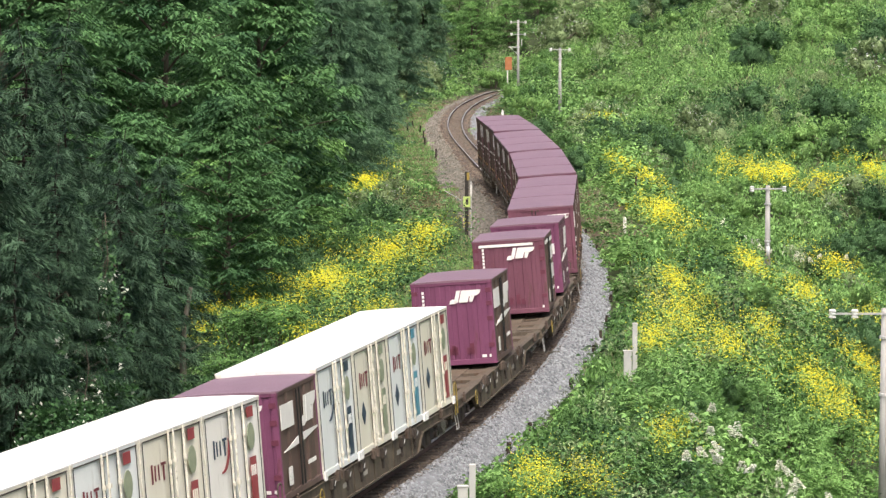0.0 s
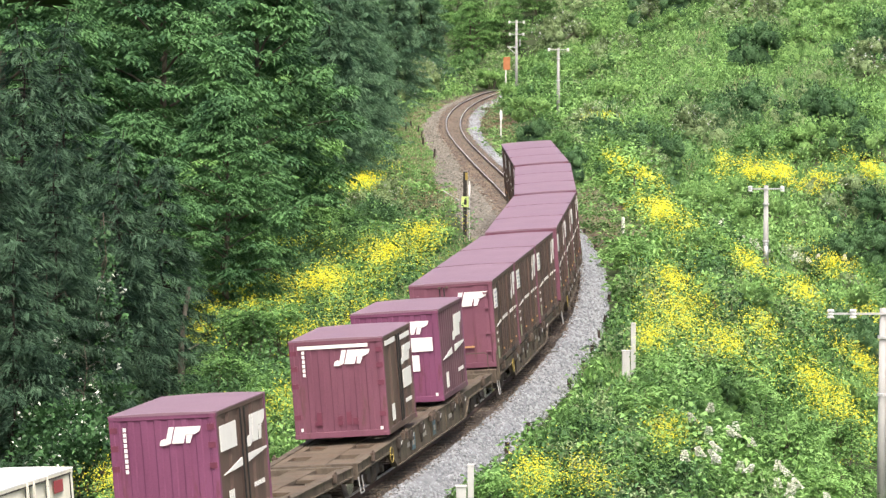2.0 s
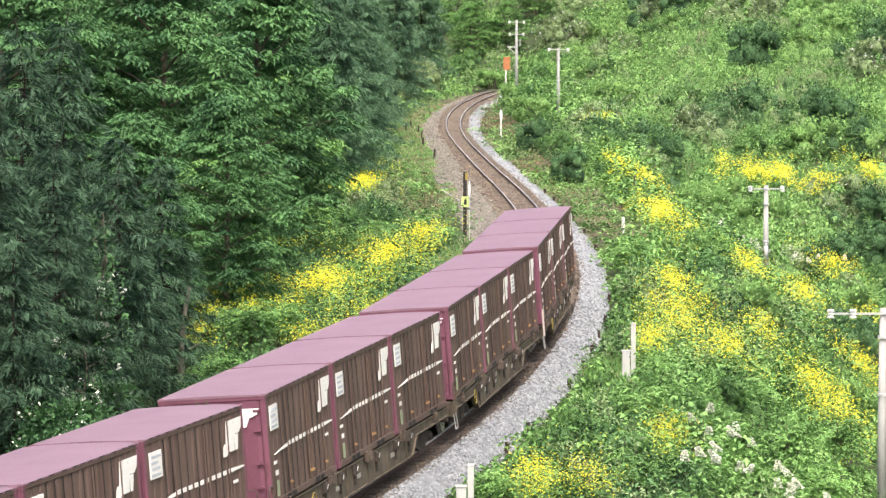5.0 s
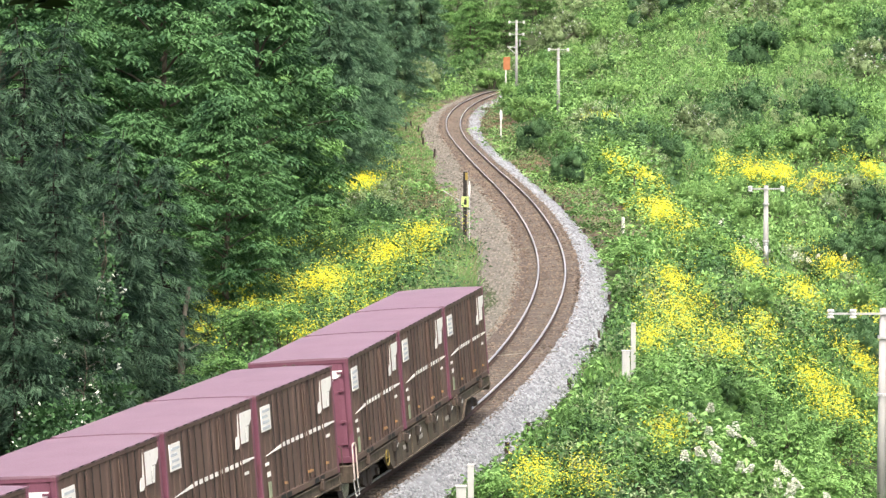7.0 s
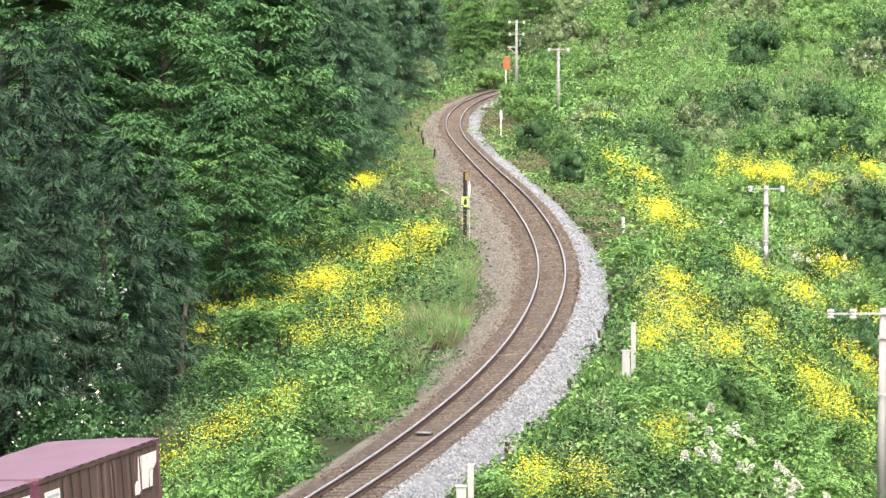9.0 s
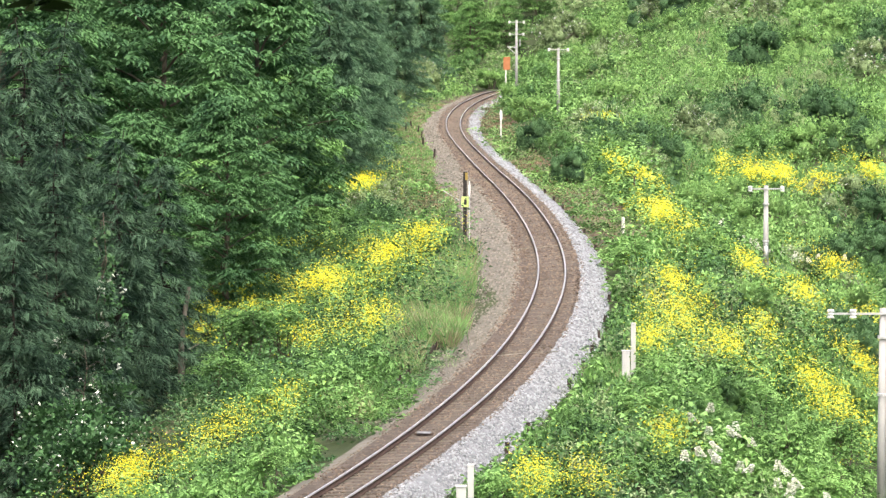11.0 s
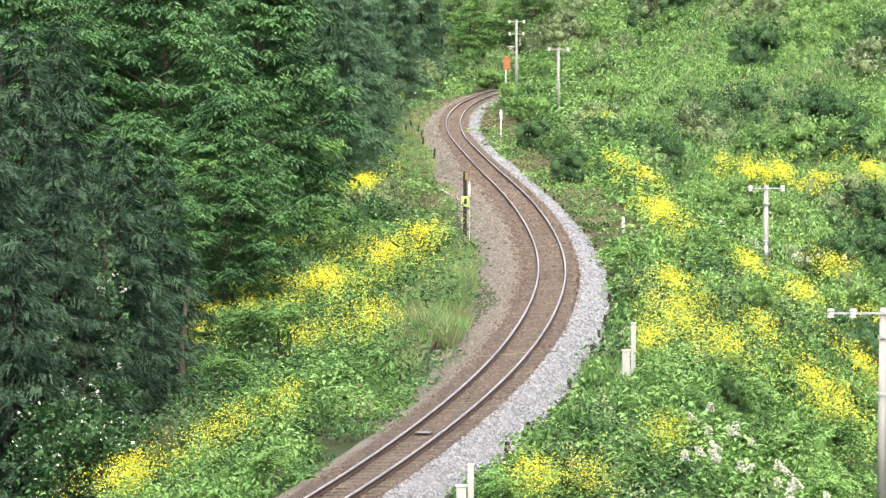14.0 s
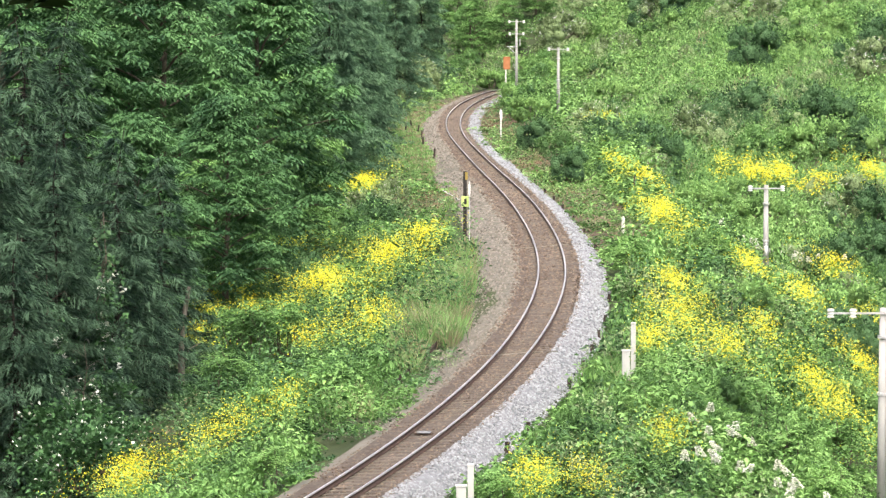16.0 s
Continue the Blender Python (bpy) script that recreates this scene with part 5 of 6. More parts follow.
def frond_shrub(seed, radius, height, material, label):
    """A young shrub of long arching compound leaves on bare stems."""
    rng = np.random.default_rng(seed)
    thing = tagged(new("shrub"), label, "shrub", "shrubs on the slopes")
    bm = bmesh.new()
    corners = []
    for k in range(9):
        a, rr = rng.uniform(0, math.tau), radius * rng.uniform(0.1, 0.9)
        top = np.array([rr * math.cos(a), rr * math.sin(a), height * rng.uniform(0.65, 1.0)])
        limbs(bm, (top[0] * 0.3, top[1] * 0.3, -0.2), tuple(top), 0.022, 0.008, rng, 3)
        n, m = 11, 15
        b = rng.uniform(0, math.tau, n)
        ways = unit(np.stack([np.cos(b), np.sin(b), rng.uniform(0.1, 0.7, n)], 1))
        span = rng.uniform(0.5, 0.85, n)
        along = (np.arange(m) + 1.5) / (m + 0.5)
        base = top - np.array([0, 0, 1.0]) * rng.uniform(0, 0.5, (n, 1))
        spine = base[:, None] + ways[:, None] * (span[:, None] * along)[..., None] - np.array([0, 0, 1.0]) * (0.6 * span[:, None] * along ** 2)[..., None]
        across = unit(np.cross(ways, np.array([0, 0, 1.0])))
        sign = np.where(np.arange(m) % 2 == 0, 1.0, -1.0)
        out = unit(across[:, None] * sign[None, :, None] + ways[:, None] * 0.4 - np.array([0, 0, 0.2]))
        corners.append(blades(spine.reshape(-1, 3), out.reshape(-1, 3), 0.17 * (1.15 - 0.6 * np.tile(along, n)), 0.06, rng, 0.2, 0.15))
    part("stem", bm, BARK, thing, "thin woody stems")
    ob = new("crown", leaf_mesh("crown", [(np.vstack(corners), material)]))
    ob.parent = thing
    return thing


def hanging_vine(seed, tall, wide, strings):
    """Strings of vine leaves hanging off a tree from a bent stem, some leaves white-tipped in clusters."""
    rng = np.random.default_rng(seed)
    thing = tagged(new("climbing_vine"), "climbing vine hung with strings of green and white leaves", "vine", "vines on the larches")
    bm = bmesh.new()
    limbs(bm, (0, 0.3, -0.2), (0.2, 0.3, tall), 0.04, 0.015, rng, 5)
    spine, pale = [], []
    for k in range(strings):
        x0, y0 = rng.uniform(-wide, wide), rng.normal(0, 0.3)
        top = tall * rng.uniform(0.55, 1.0)
        drop = rng.uniform(0.25, 0.6) * top
        limbs(bm, (0.1, 0.3, top * 0.95), (x0, y0, top), 0.012, 0.006, rng, 2)
        n = int(drop / 0.045)
        f = (np.arange(n) + rng.random(n)) / n
        sway = rng.normal(0, 0.25)
        p = np.stack([x0 + sway * f + 0.07 * np.sin(9 * f + k) + rng.normal(0, 0.07, n), y0 + rng.normal(0, 0.07, n), top - drop * f], 1)
        spine.append(p)
        c = rng.uniform(0, 1, 2)
        pale.append((np.abs(f - c[0]) < 0.05) | ((np.abs(f - c[1]) < 0.03) & (k % 2 == 0)))
    part("stem", bm, BARK, thing, "thin woody stems")
    base, white = np.vstack(spine), np.concatenate(pale)
    n = len(base)
    way = unit(np.stack([rng.normal(0, 0.7, n), rng.normal(-0.4, 0.5, n), rng.uniform(-0.7, 0.15, n)], 1))
    size = rng.uniform(0.11, 0.2, n)
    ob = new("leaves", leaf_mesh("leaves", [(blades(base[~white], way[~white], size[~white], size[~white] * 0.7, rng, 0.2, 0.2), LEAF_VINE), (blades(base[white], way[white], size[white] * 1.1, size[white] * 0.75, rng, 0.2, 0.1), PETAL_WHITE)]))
    ob.parent = thing
    return thing


def set_down(thing, x, y, turn=0.0, size=1.0, sink=0.0):
    thing.matrix_basis = pose(x, y, float(ground(x, y)) - sink, 0, 0, turn) @ Matrix.Diagonal((size, size, size, 1))
    return thing


def again(thing, x, y, turn, size=1.0):
    c = copy_thing(thing, pose(x, y, float(ground(x, y)), 0, 0, turn))
    c.scale = (size, size, size)
    return c


def build_wood():
    """The wood on the left: broadleaf crowns in the middle, larches in front, dark firs further on."""
    at = lambda px, y: (px - 784) / 6740 * y
    b1 = set_down(broadleaf_tree(11, 16.5, 4.3, 2.5, LEAF_WALNUT, 215), at(285, 165), 165)
    b2 = set_down(broadleaf_tree(12, 15.5, 3.5, 3.0, LEAF_WALNUT, 185), at(455, 176), 176)
    b3 = set_down(broadleaf_tree(13, 9.0, 2.9, 1.2, LEAF_MID, 100, 0.9, "smaller bright broadleaf tree at the wood's edge"), at(476, 200), 200)
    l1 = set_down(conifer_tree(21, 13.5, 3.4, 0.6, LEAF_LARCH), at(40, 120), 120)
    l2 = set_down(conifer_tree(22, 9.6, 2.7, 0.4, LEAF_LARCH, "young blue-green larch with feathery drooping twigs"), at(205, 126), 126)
    f1 = set_down(conifer_tree(23, 16.0, 3.6, 0.4, LEAF_FIR, "tall dark fir with layered drooping branches", 0.6), at(604, 240), 240)
    for px, y, turn, size in ((140, 172, 70, 1.05), (10, 160, 150, 1.0), (330, 215, 20, 1.1), (90, 212, 310, 1.15)):
        again(b1, at(px, y), y, turn, size)
    for px, y, turn, size in ((470, 236, 120, 1.0), (400, 152, 200, 0.62), (240, 146, 15, 0.6), (480, 250, 80, 1.1)):
        again(b2, at(px, y), y, turn, size)
    for px, y, turn, size in ((430, 188, 140, 0.8), (380, 158, 10, 0.7)):
        again(b3, at(px, y), y, turn, size)
    for px, y, turn, size in ((-40, 108, 60, 0.95), (110, 135, 170, 1.0), (95, 112, 200, 0.74)):
        again(l1, at(px, y), y, turn, size)
    for px, y, turn, size in ((285, 133, 100, 0.86), (120, 114, 240, 0.78), (20, 106, 30, 0.8)):
        again(l2, at(px, y), y, turn, size)
    for px, y, turn, size in ((632, 278, 90, 1.0), (585, 226, 200, 0.9), (652, 305, 250, 0.85), (700, 372, 40, 1.0), (636, 335, 130, 1.1), (600, 300, 300, 1.2), (520, 262, 10, 1.2), (745, 424, 160, 1.15)):
        again(f1, at(px, y), y, turn, size)
    rng = np.random.default_rng(41)
    for k in range(4):
        y = rng.uniform(440, 475)
        again(b3, rng.uniform(-0.012, 0.035) * y, y, rng.uniform(0, 360), rng.uniform(0.5, 0.75))
    snag = tagged(new("dead_trunk"), "broken grey dead trunk at the wood's edge", "tree trunk")
    bm = bmesh.new()
    rng = np.random.default_rng(5)
    limbs(bm, (0, 0, -0.3), (0.1, 0, 3.7), 0.15, 0.07, rng, 3)
    limbs(bm, (0.02, 0, 0.8), (0.5, 0.1, 1.7), 0.04, 0.015, rng, 2)
    part("trunk", bm, PALE_BARK, snag, smooth=True)
    set_down(snag, at(321, 132.6), 132.6)


build_wood()


def build_shrubs():
    rng = np.random.default_rng(77)
    kinds = [shrub(31, 1.5, 1.9, LEAF_DEEP, 0.14, 1250, label="dense dark green rounded bush on the slope", mass=MASS_DEEP),
             shrub(32, 1.3, 1.6, LEAF_MID, 0.15, 950, label="leafy mid-green bush on the slope", mass=MASS_MID),
             shrub(33, 1.4, 1.7, LEAF_BRIGHT, 0.16, 850, label="bright green broad-leaved bush on the slope", mass=MASS_BRIGHT),
             shrub(34, 1.2, 1.8, LEAF_OLIVE, 0.14, 950, LEAF_PALE, 0.16, label="olive bush with pale cream flower heads", narrow=0.6, mass=MASS_OLIVE),
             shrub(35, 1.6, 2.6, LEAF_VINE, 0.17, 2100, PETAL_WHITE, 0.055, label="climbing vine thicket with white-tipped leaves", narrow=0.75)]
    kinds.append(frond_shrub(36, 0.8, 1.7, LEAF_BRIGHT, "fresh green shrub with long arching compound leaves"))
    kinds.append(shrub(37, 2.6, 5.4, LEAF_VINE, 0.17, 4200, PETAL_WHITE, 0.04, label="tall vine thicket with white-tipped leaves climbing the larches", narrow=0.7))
    kinds.append(frond_shrub(38, 0.9, 1.7, LEAF_MID, "shaded green shrub with long arching compound leaves"))
    used = set()

    def put(k, x, y, size):
        turn = rng.uniform(0, 360)
        if k not in used:
            used.add(k)
            return set_down(kinds[k], x, y, turn, size)
        return again(kinds[k], x, y, turn, size)
    # bushes that stand out
    for k, x, y, size in ((0, 8.0, 229, 1.15), (0, 27.6, 341, 2.3), (0, 28.0, 283, 2.1), (0, 37.8, 333, 2.4), (0, 25.1, 223, 1.6), (0, 23.3, 204, 1.5), (0, 21.4, 203, 1.3), (0, 19.4, 198, 1.1), (1, 22.2, 192, 1.2), (0, 23.6, 291, 2.0), (0, 20.3, 285, 1.7),
                          (3, 17.7, 197, 1.1), (3, 11.9, 291, 1.5), (3, -5.9, 372, 2.3), (3, -2.4, 418, 2.4), (3, 14.2, 268, 1.5), (3, 13.4, 250, 1.3), (0, 11.2, 262, 1.5), (2, 31, 262, 1.8), (1, 34, 262, 1.8), (2, 27, 270, 1.9), (0, 29.5, 268, 1.6), (1, 22.5, 272, 1.6), (1, 9.4, 400, 2.0), (3, 10.4, 285, 1.1), (3, -3.0, 212, 1.1), (3, -4.2, 205, 1.1), (3, 7.4, 362, 1.1),
                          (4, -10.6, 104, 1.1), (4, -9.4, 100, 1.0), (4, -11.4, 112, 1.3), (4, -9.7, 107.5, 0.85), (4, -10.9, 108, 1.0), (4, -11.9, 107, 1.05), (6, -13.4, 117, 0.8),
                          (1, -5.2, 196, 1.1), (1, -6.2, 185, 1.0), (1, -4.6, 182, 0.9), (2, -8.0, 148, 0.9), (2, -6.6, 143, 0.9), (1, -3.4, 190, 0.8),
                          (2, 6.6, 352, 1.2), (2, 6.8, 332, 1.5), (1, 7.6, 318, 1.6), (2, 7.0, 300, 1.4), (0, 6.6, 262, 1.2), (1, 7.6, 255, 1.1),
                          (2, 2.6, 97.5, 0.5), (1, 4.9, 104, 0.8), (1, 3.9, 108, 0.8), (1, 7.3, 113, 0.9), (2, 10.4, 104, 0.8), (1, 6.6, 118, 0.8), (1, 8.6, 116, 1.0),
                          (5, 1.6, 95.5, 0.8), (5, 2.9, 96.5, 0.9), (5, 8.8, 110, 1.0), (5, 10.2, 112, 1.1), (5, 11.4, 110, 1.0), (5, 9.6, 118, 1.0), (5, 6.0, 113, 0.9), (5, 5.0, 100, 0.9),
                          (5, 12.4, 118, 1.2), (5, 7.0, 122, 0.9), (7, -6.9, 140, 1.35), (7, -5.9, 141, 1.25), (7, -7.6, 143, 1.2), (7, -6.3, 144, 1.3), (7, -6.4, 112, 0.8), (7, -5.6, 118, 0.8), (7, -3.8, 121, 0.8), (7, -7.4, 128, 1.1), (5, -4.6, 99, 0.8), (5, 9.2, 152, 1.0), (5, 8.2, 165, 1.0)):
        put(k, x, y, size)
    vines = [hanging_vine(61, 7.6, 0.8, 13), hanging_vine(62, 6.4, 1.0, 12)]
    for k, x, y in ((0, -10.3, 113.0), (1, -11.7, 111.0)):
        set_down(vines[k], x, y)
    for k, x, y, turn, size in ((1, -12.6, 112.0, -15, 1.1), (1, -10.4, 110.0, 25, 0.62)):
        again(vines[k], x, y, turn, size)
    # scattered bushes over the hillside and the far slopes
    for i in range(84):
        y = 130 * (460 / 130) ** rng.random()
        x = rng.uniform(8.5 + 0.008 * y, 0.14 * y + 6)
        k = rng.choice([0, 1, 2, 3], p=[0.10, 0.28, 0.38, 0.24])
        put(int(k), x, y, rng.uniform(0.6, 1.4) * (0.5 + y / 260))
    for i in range(44):
        y = rng.uniform(400, 480)
        x = rng.uniform(0.0, 0.09) * y
        if abs(float(lateral(x, y))) < 4.5 and y < 412:
            continue
        put(int(rng.choice([0, 1, 2, 3], p=[0.05, 0.20, 0.43, 0.32])), x, y, rng.uniform(1.2, 2.2))
    for i in range(30):
        y = rng.uniform(150, 330)
        x = float(spline(KNOT_X, np.array([y]))[0]) - rng.uniform(7, 11)
        put(int(rng.choice([0, 1, 2, 3], p=[0.45, 0.35, 0.1, 0.1])), x, y, rng.uniform(0.6, 1.1))


build_shrubs()


def weeds(name, label, x, y, tall, kind_weights, rng, per=44, leaf=0.15, hollow=True):
    """Undergrowth of one stretch: plants at (x, y), each with leaves up its height; leaves grow with distance from the line of poles."""
    lat = lateral(x, y)
    gap = (lat < np.interp(y, [96, 104, 118, 132, 138], [-8.4, -6.6, -9.2, -11.6, -12.3])) & (y > 98) & (y < 138)
    clear = (gap & hollow) | ((np.abs(x - 0.4) < 0.75) & (y > 84) & (y < 97.5)) | ((np.abs(x - 6.1) < 0.6) & (y > 117) & (y < 126)) | ((lat > 0) & (lat < 6.4) & (y > 178) & (y < 305) & (tall > 0.56))
    x, y, tall = x[~clear], y[~clear], tall[~clear]
    n = len(x)
    g = ground(x, y)
    swell = np.array([noise.noise(Vector((a * 0.33, b * 0.12, 7.0))) + 0.6 * noise.noise(Vector((a * 0.8, b * 0.3, 1.0))) for a, b in zip(x, y)])
    tall = tall * np.clip(1 + 2.2 * swell, 0.2, 2.6)
    mats = [LEAF_BRIGHT, LEAF_MID, LEAF_DEEP, LEAF_OLIVE, LEAF_RUST]
    # patches of one species
    mood = np.array([noise.noise(Vector((a * 0.16, b * 0.05, 3.0))) for a, b in zip(x, y)]) + rng.normal(0, 0.16, n)
    order = np.argsort(np.argsort(mood)) / n
    kind = np.searchsorted(np.cumsum(kind_weights), order, side="right").clip(0, 4)
    coarse = np.clip(y / 125, 0.85, 4.2)
    lump = 0.45 + 1.2 * rng.random(n) ** 1.5
    tall = tall * np.clip(lump, 0.7, 1.4)
    groups = []
    for k in range(5):
        pick = np.where(kind == k)[0]
        if not len(pick):
            continue
        i = np.repeat(pick, per)
        m = len(i)
        f = rng.random(m) ** 0.55
        a = rng.uniform(0, math.tau, m)
        reach = (0.62 * coarse[i] ** 0.85 * lump[i])
        spread = reach * rng.random(m) ** 0.6
        h = tall[i] * (0.15 + 0.85 * f) * np.sqrt(np.clip(1 - 0.75 * (spread / reach) ** 2, 0, 1))
        base = np.stack([x[i] + spread * np.cos(a), y[i] + spread * np.sin(a) * 1.2, g[i] + h], 1)
        way = unit(np.stack([np.cos(a), np.sin(a), rng.uniform(-0.1, 0.8, m)], 1) + rng.normal(0, 0.3, (m, 3)))
        size = leaf * coarse[i] ** 0.55 * rng.uniform(0.6, 1.35, m) * (1.5, 1.25, 1.1, 0.9, 0.7)[k] * np.repeat(rng.uniform(0.75, 1.4, len(pick)), per)
        groups.append((blades(base, way, size, size * rng.uniform(0.38, 0.6, m), rng, 0.2, 0.25), mats[k]))
    ob = new(name, leaf_mesh(name, groups))
    return tagged(ob, label, "undergrowth", kind="stuff")


def bushes(name, label, x, y, radius, tall, kind_weights, rng, per, leaf):
    """Scrub of domed bushes: leaves lie like shingles over each dome, with dark gaps between the domes."""
    lat = lateral(x, y)
    gap = (lat < np.interp(y, [96, 104, 118, 132, 138], [-8.4, -6.6, -9.2, -11.6, -12.3])) & (y > 98) & (y < 138)
    clear = gap | ((np.abs(x - 0.4) < 1.0) & (y > 82) & (y < 97.5)) | ((np.abs(x - 6.1) < 0.9) & (y > 116) & (y < 127)) | ((lat > 0) & (lat < 6.6) & (y > 178) & (y < 305))
    x, y, radius, tall = (q[~clear] for q in (x, y, radius, tall))
    n = len(x)
    g = ground(x, y)
    mats = [LEAF_BRIGHT, LEAF_MID, LEAF_DEEP, LEAF_OLIVE]
    mood = np.array([noise.noise(Vector((a * 0.1, b * 0.03, 9.0))) for a, b in zip(x, y)]) + rng.normal(0, 0.25, n)
    kind = np.searchsorted(np.cumsum(kind_weights), np.argsort(np.argsort(mood)) / n, side="right").clip(0, 3)
    groups, masses = [], []
    for k in range(4):
        pick = np.where(kind == k)[0]
        if not len(pick):
            continue
        i = np.repeat(pick, per)
        m = len(i)
        # each dome is a cluster of shoots, so that its outline is uneven
        shoots = 14
        centre = unit(rng.normal(0, 1, (n, shoots, 3)) * np.array([1, 1, 0.7]))
        centre[..., 2] = np.abs(centre[..., 2])
        s = rng.integers(shoots, size=m)
        core = centre[i, s] * rng.uniform(0.45, 0.8, (n, shoots))[i, s][:, None]
        nrm = unit(rng.normal(0, 1, (m, 3)) + 0.9 * centre[i, s] + np.array([0, 0, 0.35]))
        nrm[:, 2] = np.where(nrm[:, 2] < -0.2, -nrm[:, 2], nrm[:, 2])
        spot = core + nrm * rng.uniform(0.18, 0.38, (n, shoots))[i, s][:, None] * rng.uniform(0.75, 1.15, m)[:, None]
        base = np.stack([x[i] + spot[:, 0] * radius[i], y[i] + spot[:, 1] * radius[i] * 1.15, g[i] + np.maximum(spot[:, 2], 0.02) * tall[i]], 1)
        flat = np.hypot(nrm[:, 0], nrm[:, 1])
        way = unit(np.stack([nrm[:, 0] * nrm[:, 2] / np.maximum(flat, 0.05), nrm[:, 1] * nrm[:, 2] / np.maximum(flat, 0.05), -flat], 1) * 0.85 + np.array([0, 0, 0.1]) + rng.normal(0, 0.42, (m, 3)))
        size = leaf * (np.clip(y / 120, 0.85, 4) ** 0.56)[i] * rng.uniform(0.65, 1.3, m) * (1.25, 1.1, 1.0, 0.85)[k] * np.repeat(rng.uniform(0.8, 1.3, len(pick)), per)
        groups.append((blades(base, way, size, size * 0.52, rng, 0.2, 0.1), mats[k]))
        pick = pick[y[pick] > 165]
        near = np.stack([x[pick], y[pick], g[pick] + 0.1 * tall[pick]], 1)
        masses.append((*lumps(near, np.stack([radius[pick] * 0.36, radius[pick] * 0.36, tall[pick] * 0.3], 1), rng), (MASS_BRIGHT, MASS_MID, MASS_DEEP, MASS_OLIVE)[k]))
    ob = new(name, leaf_mesh(name, groups, masses))
    return tagged(ob, label, "undergrowth", kind="stuff")


def build_undergrowth():
    rng = np.random.default_rng(8)

    def spread(n, y0, y1, low, high, power=1.0):
        y = y0 * (y1 / y0) ** rng.random(n)
        cx = spline(KNOT_X, np.clip(y, 41, 389))
        u = rng.random(n) ** power
        return cx + low(y) + (high(y) - low(y)) * u, y

    # embankment on the right, up to the brow
    x, y = spread(1250, 84, 240, lambda y: 2.5 + 0 * y, lambda y: 10.5 + 0 * y)
    edge = np.clip((lateral(x, y) - 2.0) / 2.0, 0.25, 1)
    weeds("undergrowth", "dense green weeds and saplings on the embankment", x, y, rng.uniform(0.5, 1.35, len(x)) * edge, [0.25, 0.37, 0.22, 0.16, 0.0], rng, 40)
    x, y = spread(620, 84, 240, lambda y: 3.2 + 0 * y, lambda y: 11 + 0 * y)
    r = rng.uniform(0.45, 1.0, len(x))
    bushes("undergrowth", "domed leafy bushes on the embankment", x, y, r, r * rng.uniform(1.2, 2.2, len(x)), [0.27, 0.38, 0.21, 0.14], rng, 170, 0.17)
    # valley and hillside on the right
    x, y = spread(1000, 96, 300, lambda y: 9.5 + 0 * y, lambda y: np.maximum(0.135 * y + 6, 24))
    r = (0.45 + 1.9 * rng.random(len(x)) ** 2.6) * np.clip(y / 150, 0.8, 1.45)
    bushes("undergrowth", "domed green bushes covering the hillside", x, y, r, r * rng.uniform(0.8, 1.6, len(x)), [0.46, 0.30, 0.07, 0.17], rng, 200, 0.125)
    # Lighter leaf mix than on nearer slopes; part of it stands for haze.
    x, y = spread(1500, 270, 520, lambda y: 9.0 + 0 * y, lambda y: 0.135 * y + 6)
    r = (0.45 + 1.9 * rng.random(len(x)) ** 2.6) * 1.5
    bushes("undergrowth", "fresh green bushes and vines high on the hillside", x, y, r, r * rng.uniform(0.8, 1.6, len(x)), [0.60, 0.12, 0.02, 0.26], rng, 165, 0.125)
    x, y = spread(1300, 88, 560, lambda y: 10 + 0 * y, lambda y: np.maximum(0.16 * y + 8, 24))
    weeds("undergrowth", "thick green scrub covering the hillside", x, y, rng.uniform(0.25, 0.7, len(x)) * np.clip(y / 200, 0.8, 2), [0.46, 0.26, 0.04, 0.24, 0.0], rng, 36, 0.1)
    x, y = rng.uniform(9, 19, 260), rng.uniform(92, 142, 260)
    weeds("undergrowth", "leafy green weeds at the foot of the embankment", x, y, rng.uniform(0.7, 1.5, 260), [0.3, 0.4, 0.2, 0.1, 0.0], rng, 40)
    y = rng.uniform(330, 520, 800)
    x = y * rng.uniform(0.025, 0.135, 800)
    weeds("undergrowth", "bright leafy vines over the upper hillside", x, y, rng.uniform(0.7, 1.7, 800), [0.66, 0.10, 0.0, 0.24, 0.0], rng, 40, 0.1)
    # cutting edge beside the far bend, drier and redder
    x, y = spread(1100, 205, 400, lambda y: 2.45 + 0 * y, lambda y: 10 + 0 * y)
    near_edge = lateral(x, y) < 5
    weeds("undergrowth", "grass and reddish weeds on the cutting edge", x[near_edge], y[near_edge], rng.uniform(0.2, 0.55, near_edge.sum()), [0.18, 0.2, 0.05, 0.27, 0.30], rng, 34, 0.11)
    weeds("undergrowth", "green scrub above the cutting", x[~near_edge], y[~near_edge], rng.uniform(0.6, 1.6, (~near_edge).sum()), [0.36, 0.34, 0.12, 0.18, 0.0], rng, 44)
    # dry strip at the foot of the cutting
    x, y = spread(800, 172, 400, lambda y: 2.35 + 0 * y, lambda y: np.interp(y, [172, 200, 290, 320, 400], [4.6, 6.8, 6.8, 4.6, 4.6]))
    weeds("undergrowth", "short dry reddish weeds at the ballast's edge", x, y, rng.uniform(0.12, 0.4, len(x)), [0.06, 0.16, 0.02, 0.34, 0.42], rng, 26, 0.09)
    x, y = spread(650, 240, 424, lambda y: -7.5 + 0 * y, lambda y: -2.5 + 0 * y)
    weeds("undergrowth", "short yellowing grass and weeds beside the far bend", x, y, rng.uniform(0.1, 0.35, len(x)), [0.06, 0.14, 0.0, 0.50, 0.30], rng, 22, 0.08)
